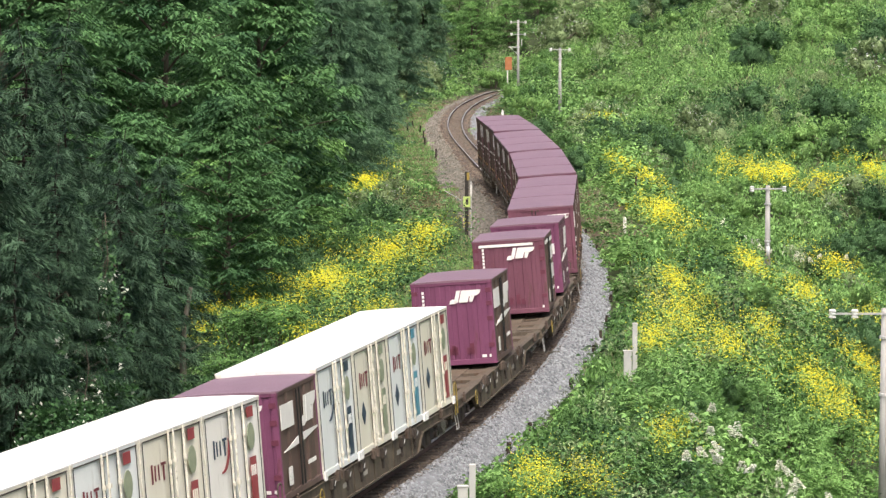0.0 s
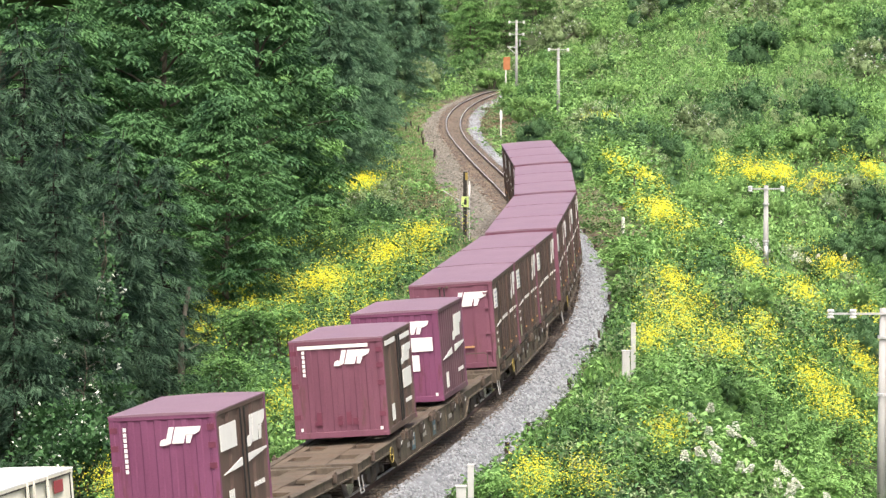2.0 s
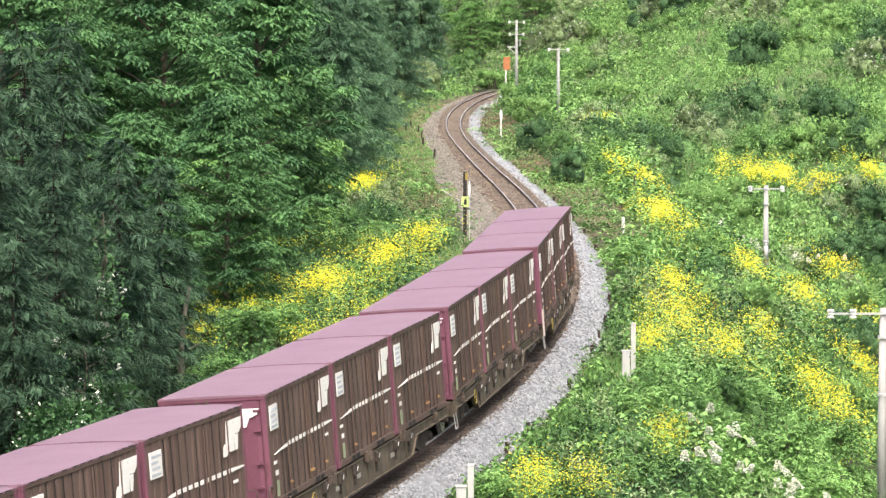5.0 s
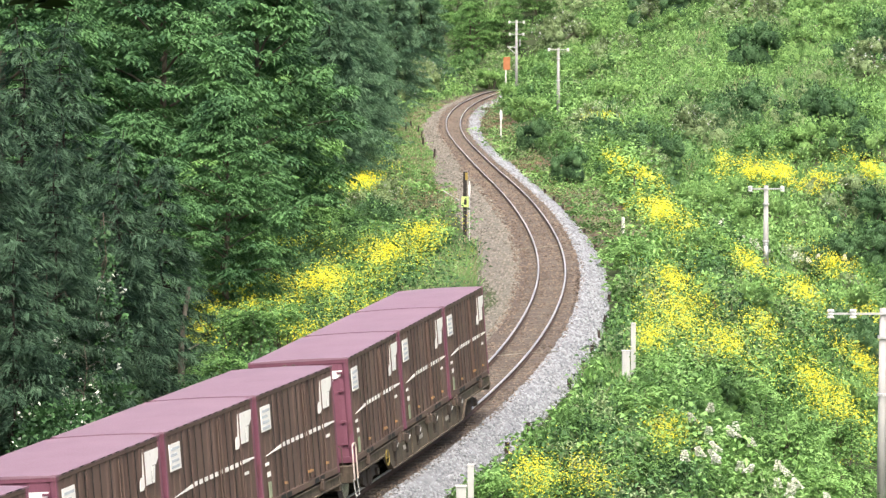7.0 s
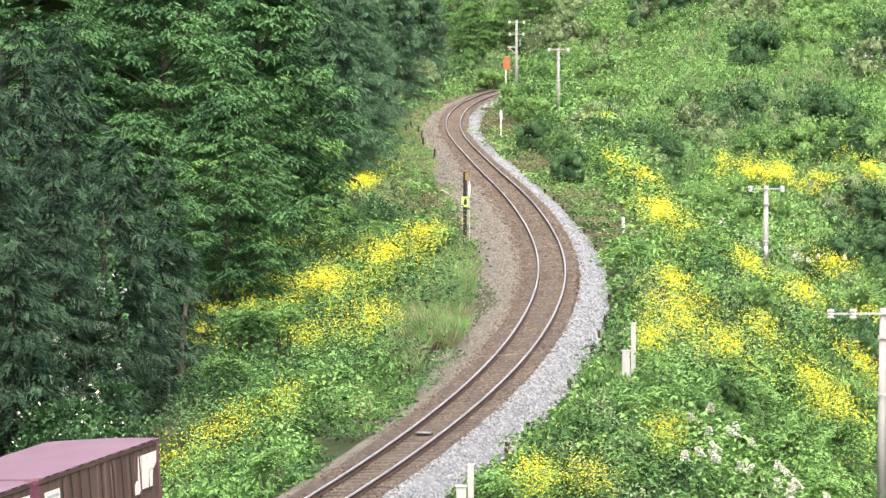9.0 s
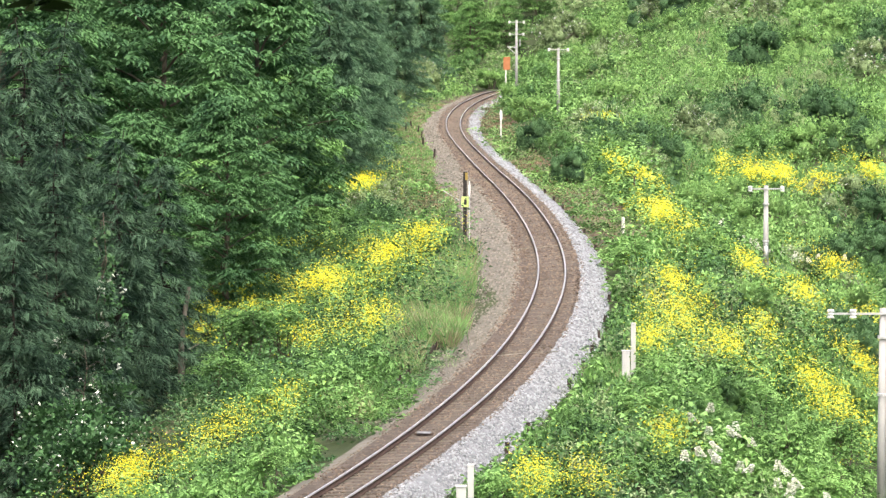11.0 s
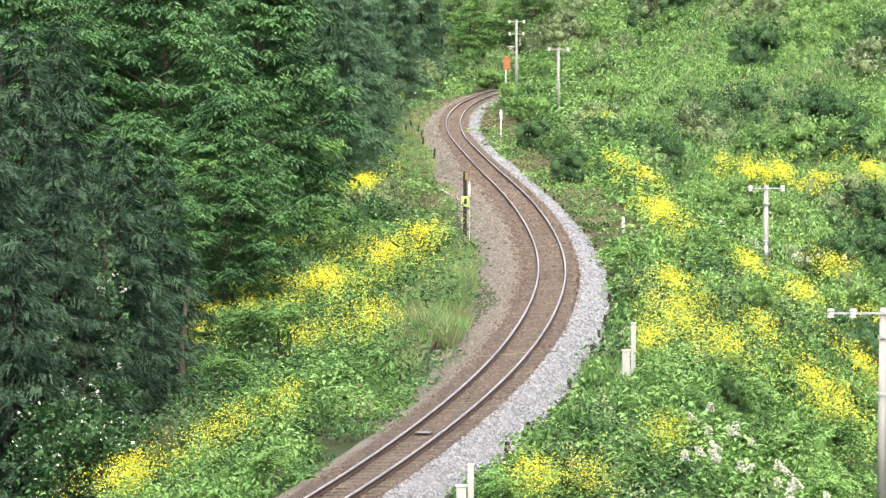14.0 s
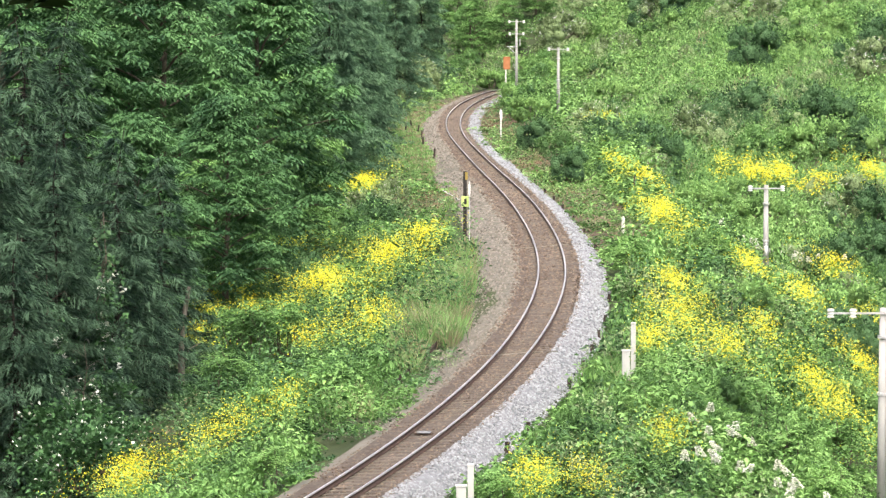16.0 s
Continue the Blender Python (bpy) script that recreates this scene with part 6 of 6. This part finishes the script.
    # bank on the left, near part
    x, y = spread(1050, 82, 190, lambda y: -13 + 0 * y, lambda y: np.interp(y, [80, 112, 121, 127, 136, 146, 160, 190], [-1.9, -1.95, -2.15, -3.1, -3.4, -2.7, -3.4, -4.2]))
    edge = np.clip((-lateral(x, y) - 1.6) / 2.0, 0.3, 1)
    weeds("undergrowth", "dense green weeds and saplings on the bank", x, y, rng.uniform(0.6, 1.5, len(x)) * edge, [0.02, 0.28, 0.66, 0.04, 0.0], rng, 40, 0.13)
    x, y = spread(330, 82, 200, lambda y: -12 + 0 * y, lambda y: np.interp(y, [80, 112, 120, 127, 136, 146, 160, 200], [-2.6, -2.7, -3.0, -3.9, -4.2, -4.6, -5.2, -5.4]))
    r = rng.uniform(0.4, 0.95, len(x))
    bushes("undergrowth", "domed leafy bushes on the bank", x, y, r, r * rng.uniform(1.1, 1.9, len(x)), [0.06, 0.33, 0.57, 0.04], rng, 170, 0.16)
    x, y = spread(420, 84, 132, lambda y: -6.5 + 0 * y, lambda y: -2.0 + 0 * y)
    weeds("undergrowth", "low creeping weeds along the ballast's edge", x, y, rng.uniform(0.15, 0.4, len(x)), [0.1, 0.4, 0.42, 0.08, 0.0], rng, 40, 0.11)
    x, y = rng.uniform(-11.5, -5.5, 260), rng.uniform(99, 136, 260)
    weeds("undergrowth", "sparse shaded plants in the hollow under the larches", x, y, rng.uniform(0.2, 0.6, 260), [0.02, 0.24, 0.62, 0.04, 0.08], rng, 36, 0.13, hollow=False)
    # left side further on
    x, y = spread(900, 180, 400, lambda y: -14 + 0 * y, lambda y: np.interp(y, [180, 230, 262, 400], [-4.6, -3.6, -5.6, -6.4]))
    edge = np.clip((-lateral(x, y) - 2.2) / 5.0, 0.15, 1)
    weeds("undergrowth", "grass and low weeds beside the far line", x, y, rng.uniform(0.4, 1.5, len(x)) * edge, [0.30, 0.24, 0.12, 0.24, 0.10], rng, 40, 0.12)
    # floor of the wood and the far rise
    x, y = spread(600, 96, 300, lambda y: -0.125 * y - 4, lambda y: -12 + 0 * y)
    weeds("undergrowth", "shaded undergrowth on the floor of the wood", x, y, rng.uniform(0.6, 1.6, len(x)), [0.05, 0.35, 0.6, 0.0, 0.0], rng, 36)
    y = rng.uniform(398, 520, 1000)
    x = rng.uniform(-0.05, 0.12, 1000) * y
    ok = (np.abs(lateral(x, y)) > 3.4) | (y > 424)
    weeds("undergrowth", "green thicket on the far rise", x[ok], y[ok], rng.uniform(1.0, 2.6, ok.sum()), [0.50, 0.16, 0.02, 0.28, 0.04], rng, 40, 0.11)
    x, y = x[ok][:420], y[ok][:420]
    r = rng.uniform(1.0, 2.4, len(x))
    bushes("undergrowth", "domed green bushes on the far rise", x, y, r, r * rng.uniform(0.9, 1.4, len(x)), [0.48, 0.22, 0.02, 0.28], rng, 150, 0.125)


build_undergrowth()

# patches of tall yellow daisies: x, y, half width across, half depth
DAISIES_LEFT = [(-8.0, 182, 1.6, 7), (-8.1, 154, 1.9, 10), (-5.0, 156, 1.7, 12), (-2.3, 167, 2.0, 12), (-1.0, 174, 1.0, 6), (-2.7, 136, 1.2, 7), (-4.8, 134, 0.6, 6),
                (-4.7, 110, 0.7, 3.5), (-6.1, 104, 0.8, 4), (-7.8, 96, 1.3, 4.5), (-9.0, 138, 0.5, 4), (-4.6, 221, 1.5, 9), (-10.1, 187, 0.8, 4)]
DAISIES_RIGHT = [(22.6, 253, 0.8, 6), (18.8, 258, 0.9, 6), (12.2, 291, 1.2, 12), (10.8, 186, 1.2, 13), (8.9, 145, 1.2, 8), (8.6, 133, 1.5, 8.5), (9.6, 125, 0.9, 4), (11.3, 133, 0.6, 5.5), (12.2, 127, 0.9, 7), (13.2, 124, 1.2, 5),
                 (15.7, 142, 1.1, 8), (10.8, 231, 1.2, 13), (11.7, 221, 0.9, 13), (20.8, 254, 2.4, 8), (24.3, 246, 2.2, 6), (28.3, 252, 1.1, 7), (3.7, 96, 0.7, 3.4),
                 (2.3, 94, 0.6, 2), (6.2, 104, 0.6, 2.6), (18.6, 170, 1.3, 3.6), (18.5, 160, 0.9, 6), (20.1, 197, 1.5, 9), (6.9, 126, 0.5, 4),
                 (15.6, 163, 0.9, 5), (16.0, 151, 0.9, 5), (17.8, 158, 0.9, 6), (13.1, 160, 0.8, 6), (14.4, 158, 0.6, 5)]


def build_daisies():
    rng = np.random.default_rng(15)
    for name, label, patches, top in (("yellow_flowers", "tall yellow daisies in bloom on the wooded bank", DAISIES_LEFT, 1.55), ("yellow_flowers", "tall yellow daisies in bloom along the embankment", DAISIES_RIGHT, 1.6)):
        flowers, leaves = [], []
        for cx, cy, rx, ry in patches:
            n = int(40 * rx * ry * (130 / cy) ** 1.6) + 50
            r, a = np.abs(rng.normal(0, 0.62, n)), rng.uniform(0, math.tau, n)
            px, py = cx + rx * 1.15 * r * np.cos(a), cy + ry * 1.1 * r * np.sin(a)
            lat = lateral(px, py)
            thick = np.array([noise.noise(Vector((b * 0.9, c * 0.22, 5.0))) for b, c in zip(px, py)])
            keep = ((lat > 3.2) | (lat < -2.9)) & (thick + rng.normal(0, 0.15, n) > -0.05)
            px, py = px[keep], py[keep]
            n = len(px)
            g = ground(px, py)
            h = top * rng.uniform(0.75, 1.15, n)
            k = np.clip(cy / 125, 0.85, 2.0)
            heads = 8
            i = np.repeat(np.arange(n), heads)
            m = len(i)
            pos = np.stack([px[i] + rng.normal(0, 0.2, m), py[i] + rng.normal(0, 0.25, m), g[i] + h[i] + rng.normal(0, 0.17, m)], 1)
            turn = rng.uniform(0, math.tau, m)
            size = 0.029 * k * rng.uniform(0.7, 1.3, m)
            tip = rng.normal(0, 0.35, m) - 0.35
            for p in range(3):
                b = turn + p * math.tau / 3
                way = unit(np.stack([np.cos(b), np.sin(b), 0.15 + 0.9 * np.sin(b) * 0.8 + 0 * tip], 1))
                flowers.append(blades(pos, way, size, size * 1.0, rng, 0.05, 0.1))
            i = np.repeat(np.arange(n), 7)
            m = len(i)
            b = rng.uniform(0, math.tau, m)
            base = np.stack([px[i] + rng.normal(0, 0.15, m), py[i] + rng.normal(0, 0.15, m), g[i] + h[i] * rng.uniform(0.15, 0.97, m)], 1)
            way = unit(np.stack([np.cos(b), np.sin(b), rng.uniform(-0.1, 0.8, m)], 1))
            leaves.append(blades(base, way, 0.17 * k * rng.uniform(0.7, 1.2, m), 0.07 * k, rng, 0.2, 0.3))
        ob = new(name, leaf_mesh(name, [(np.vstack(flowers), PETAL_YELLOW), (np.vstack(leaves), LEAF_BRIGHT)]))
        tagged(ob, label, "flowers", kind="stuff")


build_daisies()


def build_white_flowers():
    """Cone-shaped white flower heads above a bush on the near right, and one further back."""
    rng = np.random.default_rng(19)
    spots = [(8.4, 105, 13, 0.6, 1.8), (9.4, 101, 8, 0.5, 1.5), (17.8, 196, 26, 1.3, 2.6), (7.2, 101, 4, 0.4, 1.0), (10.8, 103, 5, 0.6, 1.5)]
    for cx, cy, count, wide, deep in spots:
        groups = []
        for k in range(count):
            x, y = cx + rng.normal(0, wide), cy + rng.normal(0, deep)
            z = float(ground(x, y)) + rng.uniform(1.25, 1.75)
            n = 90
            f = rng.random(n)
            a = rng.uniform(0, math.tau, n)
            rad = 0.075 * (1 - f) + 0.018
            lean = rng.normal(0, 0.12, 2)
            base = np.stack([x + rad * np.cos(a) + lean[0] * f, y + rad * np.sin(a) + lean[1] * f, z + 0.26 * f], 1)
            way = unit(np.stack([np.cos(a), np.sin(a), rng.uniform(0, 0.8, n)], 1))
            groups.append(blades(base, way, 0.075, 0.07, rng))
        ob = new("white_flowers", leaf_mesh("white_flowers", [(np.vstack(groups), PETAL_WHITE)]))
        tagged(ob, "cone-shaped creamy white flower heads over the bushes", "flowers", kind="stuff")


build_white_flowers()


def build_grass():
    rng = np.random.default_rng(23)
    groups_g, groups_d = [], []
    # centre x, y, half width, half depth, tufts, height
    for cx, cy, rx, ry, n, tall in ((-0.6, 144, 1.3, 11, 520, 1.35), (0.2, 158, 0.9, 9, 320, 1.2), (0.9, 170, 0.6, 6, 90, 0.9), (5.2, 124, 0.7, 5, 120, 0.9), (6.6, 133, 0.6, 6, 60, 0.7),
                                    (-1.6, 131, 0.8, 5, 110, 1.0), (-2.9, 118, 0.8, 4, 70, 0.9), (-0.9, 205, 1.6, 22, 240, 0.35), (-2.2, 300, 1.6, 40, 300, 0.4), (-2.3, 252, 1.7, 28, 700, 0.42), (-3.6, 300, 1.8, 30, 500, 0.45), (-2.6, 360, 2.5, 25, 200, 0.4), (5.6, 262, 0.9, 40, 220, 0.35),
                                    (18, 300, 6, 45, 700, 1.5), (14, 320, 4, 40, 450, 1.5), (28, 330, 9, 60, 900, 1.6), (20, 250, 6, 25, 300, 1.1), (40, 400, 14, 50, 700, 1.9)):
        x, y = cx + rng.uniform(-1, 1, n) * rx, cy + rng.uniform(-1, 1, n) * ry
        keep = np.abs(lateral(x, y)) > 2.5
        x, y = x[keep], y[keep]
        per = 16
        i = np.repeat(np.arange(len(x)), per)
        m = len(i)
        a = rng.uniform(0, math.tau, m)
        base = np.stack([x[i] + rng.normal(0, 0.12, m), y[i] + rng.normal(0, 0.12, m), ground(x, y)[i] - 0.03], 1)
        way = unit(np.stack([np.cos(a) * 0.35, np.sin(a) * 0.35, rng.uniform(0.7, 1.2, m)], 1))
        length = tall * rng.uniform(0.5, 1.2, m)
        c = blades(base, way, length, 0.028 * np.clip(y[i] / 125, 0.9, 2.4), rng, 0.1, 0.22)
        dry = np.repeat(rng.random(len(x)) < (0.06 if cx > 10 or (cx > 3 and cy < 200) else 0.34), per)
        c4 = c.reshape(-1, 4, 3)
        groups_g.append(c4[~dry].reshape(-1, 3))
        groups_d.append(c4[dry].reshape(-1, 3))
    ob = new("tall_grass", leaf_mesh("tall_grass", [(np.vstack(groups_g), GRASS_GREEN), (np.vstack(groups_d), GRASS_DRY)]))
    tagged(ob, "tufts of tall green and dry grass beside the line", "grass", kind="stuff")


build_grass()


def build_stakes():
    """Short dark timber stakes along the foot of the ballast."""
    spots = [(2.75, y) for y in (106.8, 111.2, 122.2, 127.5, 132.5, 137.5, 143.0, 151.5, 160.0, 168.5, 177.0, 187.0, 196.0, 204.8, 212.0, 219.2, 227.5, 239.0)] + [(-2.8, 297.2), (-2.5, 257.2), (-2.6, 286.2), (-3.8, 303.8), (-2.7, 275.0), (-3.4, 309.0)]
    mesh = None
    for l, y in spots:
        x = float(spline(KNOT_X, np.array([y]))[0]) + l - (0.4 if l > 0 else 0)
        if mesh is None:
            bm = bmesh.new()
            box(bm, -0.055, 0.055, -0.05, 0.05, -0.3, 0.33)
            mesh = as_mesh("timber_stake", bm, TIMBER, bevel=0.012)
        ob = new("timber_stake", mesh)
        ob.matrix_basis = pose(x, y, float(ground(x, y)), random.uniform(-6, 6), random.uniform(-8, 8), random.uniform(0, 90)) @ Matrix.Diagonal((1, 1, 1 if l > 0 else 2.2, 1))
        tagged(ob, "short dark rotten timber stake at the ballast foot", "stake", "stakes along the ballast")
    board = tagged(new("retaining_board"), "low dark timber board holding the bank beside the line", "board")
    bm = bmesh.new()
    box(bm, -0.05, 0.05, -7.0, 7.0, -0.25, 0.22)
    part("board", bm, TIMBER, board, bevel=0.015)
    for k in range(7):
        bm = bmesh.new()
        box(bm, 0.05, 0.14, -6.6 + 2.1 * k, -6.5 + 2.1 * k, -0.3, 0.32)
        part("peg", bm, TIMBER, board)
    y = 130.0
    x = float(spline(KNOT_X, np.array([y]))[0]) - 3.35
    board.matrix_basis = pose(x, y, float(ground(x, y)), 0, 0, -6.5)
    for x, y, h in ((10.7, 212.5, 1.7), (9.0, 189.8, 0.75)):
        peg = tagged(new("survey_peg"), "slim rusty survey peg in the weeds" if h > 1 else "white survey peg in the weeds", "peg")
        bm = bmesh.new()
        tube(bm, (0, 0, -0.2), (0, 0, h), 0.05 if h > 1 else 0.08, sides=8)
        part("stem", bm, RUST if h > 1 else WHITE_PAINT, peg)
        bm = bmesh.new()
        tube(bm, (0, 0, h), (0, 0, h + 0.12), 0.06 if h > 1 else 0.10, 0.03, sides=8)
        part("cap", bm, RUST if h > 1 else WHITE_PAINT, peg)
        set_down(peg, x, y)


build_stakes()


def build_sleepers():
    """Timber sleepers: single parts over the near stretch, joined further off."""
    bm = bmesh.new()
    box(bm, -1.0, 1.0, -0.105, 0.105, -0.13, 0.0)
    near_mesh = as_mesh("sleeper", bm, SLEEPER, bevel=0.012)
    rng = random.Random(3)
    far_verts, far_faces = [], []
    for k, s in enumerate(np.arange(20.0, 372.0, 0.62)):
        x, y, fx, fy = (float(v) for v in on_line(s))
        lean = float(tilt_of(y)) / 1.132
        m = Matrix(((fy, fx, 0, x), (-fx, fy, 0, y), (0, 0, 1, float(line_z(y)) - 0.155 + 0.5 * float(tilt_of(y)) - 0.02 + rng.uniform(-0.01, 0.005)), (0, 0, 0, 1))) @ pose(rng.uniform(-0.05, 0.05), 0, 0, 0, -math.degrees(math.atan(lean)), rng.uniform(-0.8, 0.8))
        if 38 <= s < 172:
            ob = new("sleeper", near_mesh)
            ob.parent = track
            ob.matrix_basis = m
        else:
            start = len(far_verts)
            far_verts += [m @ Vector((a, b, c)) for c in (-0.13, 0) for a, b in ((-1, -0.105), (1, -0.105), (1, 0.105), (-1, 0.105))]
            far_faces += [[start + i for i in f] for f in ((4, 5, 6, 7), (0, 1, 5, 4), (1, 2, 6, 5), (2, 3, 7, 6), (3, 0, 4, 7))]
    ob = new("far_sleepers", raw_mesh("far_sleepers", np.array(far_verts), np.array(far_faces), [SLEEPER]))
    ob.parent = track
    tagged(ob, kind="stuff")


build_sleepers()


def build_stones():
    """Loose ballast stones on the shoulders: small eight-sided lumps."""
    rng = np.random.default_rng(31)

    def lumps(name, label, n, y0, y1, low, high, size, material, drop=0.0):
        y = y0 * (y1 / y0) ** rng.random(n)
        l = rng.uniform(low, high, n)
        yc = np.clip(y, 41, 389)
        slope = spline(KNOT_X, yc + 0.5) - spline(KNOT_X, yc - 0.5)
        x = spline(KNOT_X, yc) + l * np.sqrt(1 + slope ** 2)
        z = ground(x, y) + drop
        r = size * rng.uniform(0.5, 1.3, n) * np.clip(y / 115, 0.85, 1.8)
        basis = rng.normal(0, 1, (n, 3, 3))
        q, _ = np.linalg.qr(basis)
        stretch = rng.uniform(0.6, 1.2, (n, 3))
        c = np.stack([x, y, z], 1)
        tips = np.concatenate([q * stretch[:, :, None], -q * stretch[:, :, None]], 1) * r[:, None, None]
        verts = (c[:, None] + tips).reshape(-1, 3)
        tri = np.array([(0, 1, 2), (1, 3, 2), (3, 4, 2), (4, 0, 2), (1, 0, 5), (3, 1, 5), (4, 3, 5), (0, 4, 5)])
        faces = (np.arange(n)[:, None, None] * 6 + tri[None]).reshape(-1, 3)
        ob = new(name, raw_mesh(name, verts, faces, [material]))
        tagged(ob, label, "ballast", kind="stuff")

    lumps("ballast_stones", "fresh pale grey crushed ballast stones", 24000, 82, 260, 1.2, 2.38, 0.052, STONE_GREY)
    lumps("ballast_stones", "brown-stained ballast stones between and beside the rails", 13000, 82, 240, -1.6, 1.35, 0.05, STONE_BROWN)
    lumps("gravel_stones", "tan gravel beside the line", 7000, 110, 280, -3.6, -1.3, 0.045, STONE_TAN)
    lumps("gravel_stones", "tan gravel beside the far bend", 5000, 260, 400, -2.7, -1.2, 0.045, STONE_TAN)
    lumps("ballast_stones", "brown-stained ballast stones round the far bend", 6000, 235, 400, -1.4, 1.3, 0.045, STONE_BROWN)
    lumps("ballast_stones", "pale grey ballast stones round the far bend", 3500, 255, 400, 1.2, 2.2, 0.045, STONE_GREY)


build_stones()


def build_near_tree():
    """A young tree beside the viewpoint; one twig of its leaves dips into the corner of the view."""
    rng = np.random.default_rng(51)
    thing = tagged(new("roadside_tree"), "slim broadleaf tree beside the viewpoint with a dipping leafy twig", "tree")
    x, y = -2.4, 6.2
    z = float(ground(x, y))
    thing.location = (x, y, z)
    bm = bmesh.new()
    top = 15.6 - z
    limbs(bm, (0, 0, -0.4), (-0.2, 0.1, top), 0.09, 0.03, rng, 5)
    limbs(bm, (-0.1, 0.05, top - 1.6), (1.45, 0.0, 14.5 - z), 0.03, 0.01, rng, 4)
    limbs(bm, (-0.1, 0.05, top - 1.8), (-1.4, 0.5, top - 0.6), 0.03, 0.01, rng, 4)
    part("trunk", bm, BARK, thing, smooth=True)
    n = 700
    c = np.array([-0.4, 0.3, 15.6 - z]) + rng.normal(0, 1, (n, 3)) * np.array([0.55, 0.7, 0.45])
    crown = new("crown", leaf_mesh("crown", [(blades(c, sphere_ways(n, rng), rng.uniform(0.08, 0.13, n), 0.055, rng), LEAF_DEEP)]))
    crown.parent = thing
    bm = bmesh.new()
    tube(bm, (0, 0, 0.2), (0.27, 0, -0.36), 0.005, 0.002, 5)
    twig = part("twig", bm, BARK, thing, "thin twig with dark green leaves")
    m = 22
    f = np.concatenate([np.linspace(0.45, 0.9, 6), np.linspace(0.955, 0.99, 16)])
    base = np.stack([0.27 * f + rng.normal(0, 0.01, m), rng.normal(0, 0.02, m), -0.42 * f], 1)
    way = unit(np.stack([rng.normal(0.2, 0.8, m), rng.normal(0, 0.3, m), rng.uniform(-0.12, 0.3, m)], 1))
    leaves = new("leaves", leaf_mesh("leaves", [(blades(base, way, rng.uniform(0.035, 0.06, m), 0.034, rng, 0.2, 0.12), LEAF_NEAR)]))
    leaves.parent = twig
    return thing, twig


near_tree, near_twig = build_near_tree()


TWIG_BASE = 13.807 + 0.42 - 0.110 - float(ground(-2.4, 6.2))


def motions():
    """The train runs along the line towards the camera's left and out of view."""
    for thing, wagon, local in RIDERS:
        walk(thing, [(t, wagon_pose(train_s(t) + wagon, local)) for t in TRAIN_TIMES])
        # wheels roll on the rails, a step for each thirtieth of a second
        for wheels in [o for o in thing.children_recursive if o.name.startswith("wheelset")]:
            seat = Matrix.Translation(wheels.location)
            walk(wheels, [(k / 30, seat @ Matrix.Rotation((train_s(0) - train_s(k / 30)) / 0.43, 4, "X")) for k in range(481)])
    # the twig by the viewpoint sways in the breeze
    dips = [(0.0, 0.0095), (1.0, -0.005), (2.0, 0.001), (2.5, -0.006), (3.0, -0.001), (3.5, 0.012), (4.0, 0.009), (5.2, 0.016), (6.5, 0.02), (7.0, -0.003), (7.6, 0.02), (8.2, 0.02),
            (9.0, -0.008), (11.5, -0.008), (12.5, 0.004), (13.4, 0.02), (15.0, 0.022), (16.0, -0.003)]
    walk(near_twig, [(t, pose(1.472, 0.0, TWIG_BASE + d, 0, 40 * d, 100 * d)) for t, d in dips])


motions()
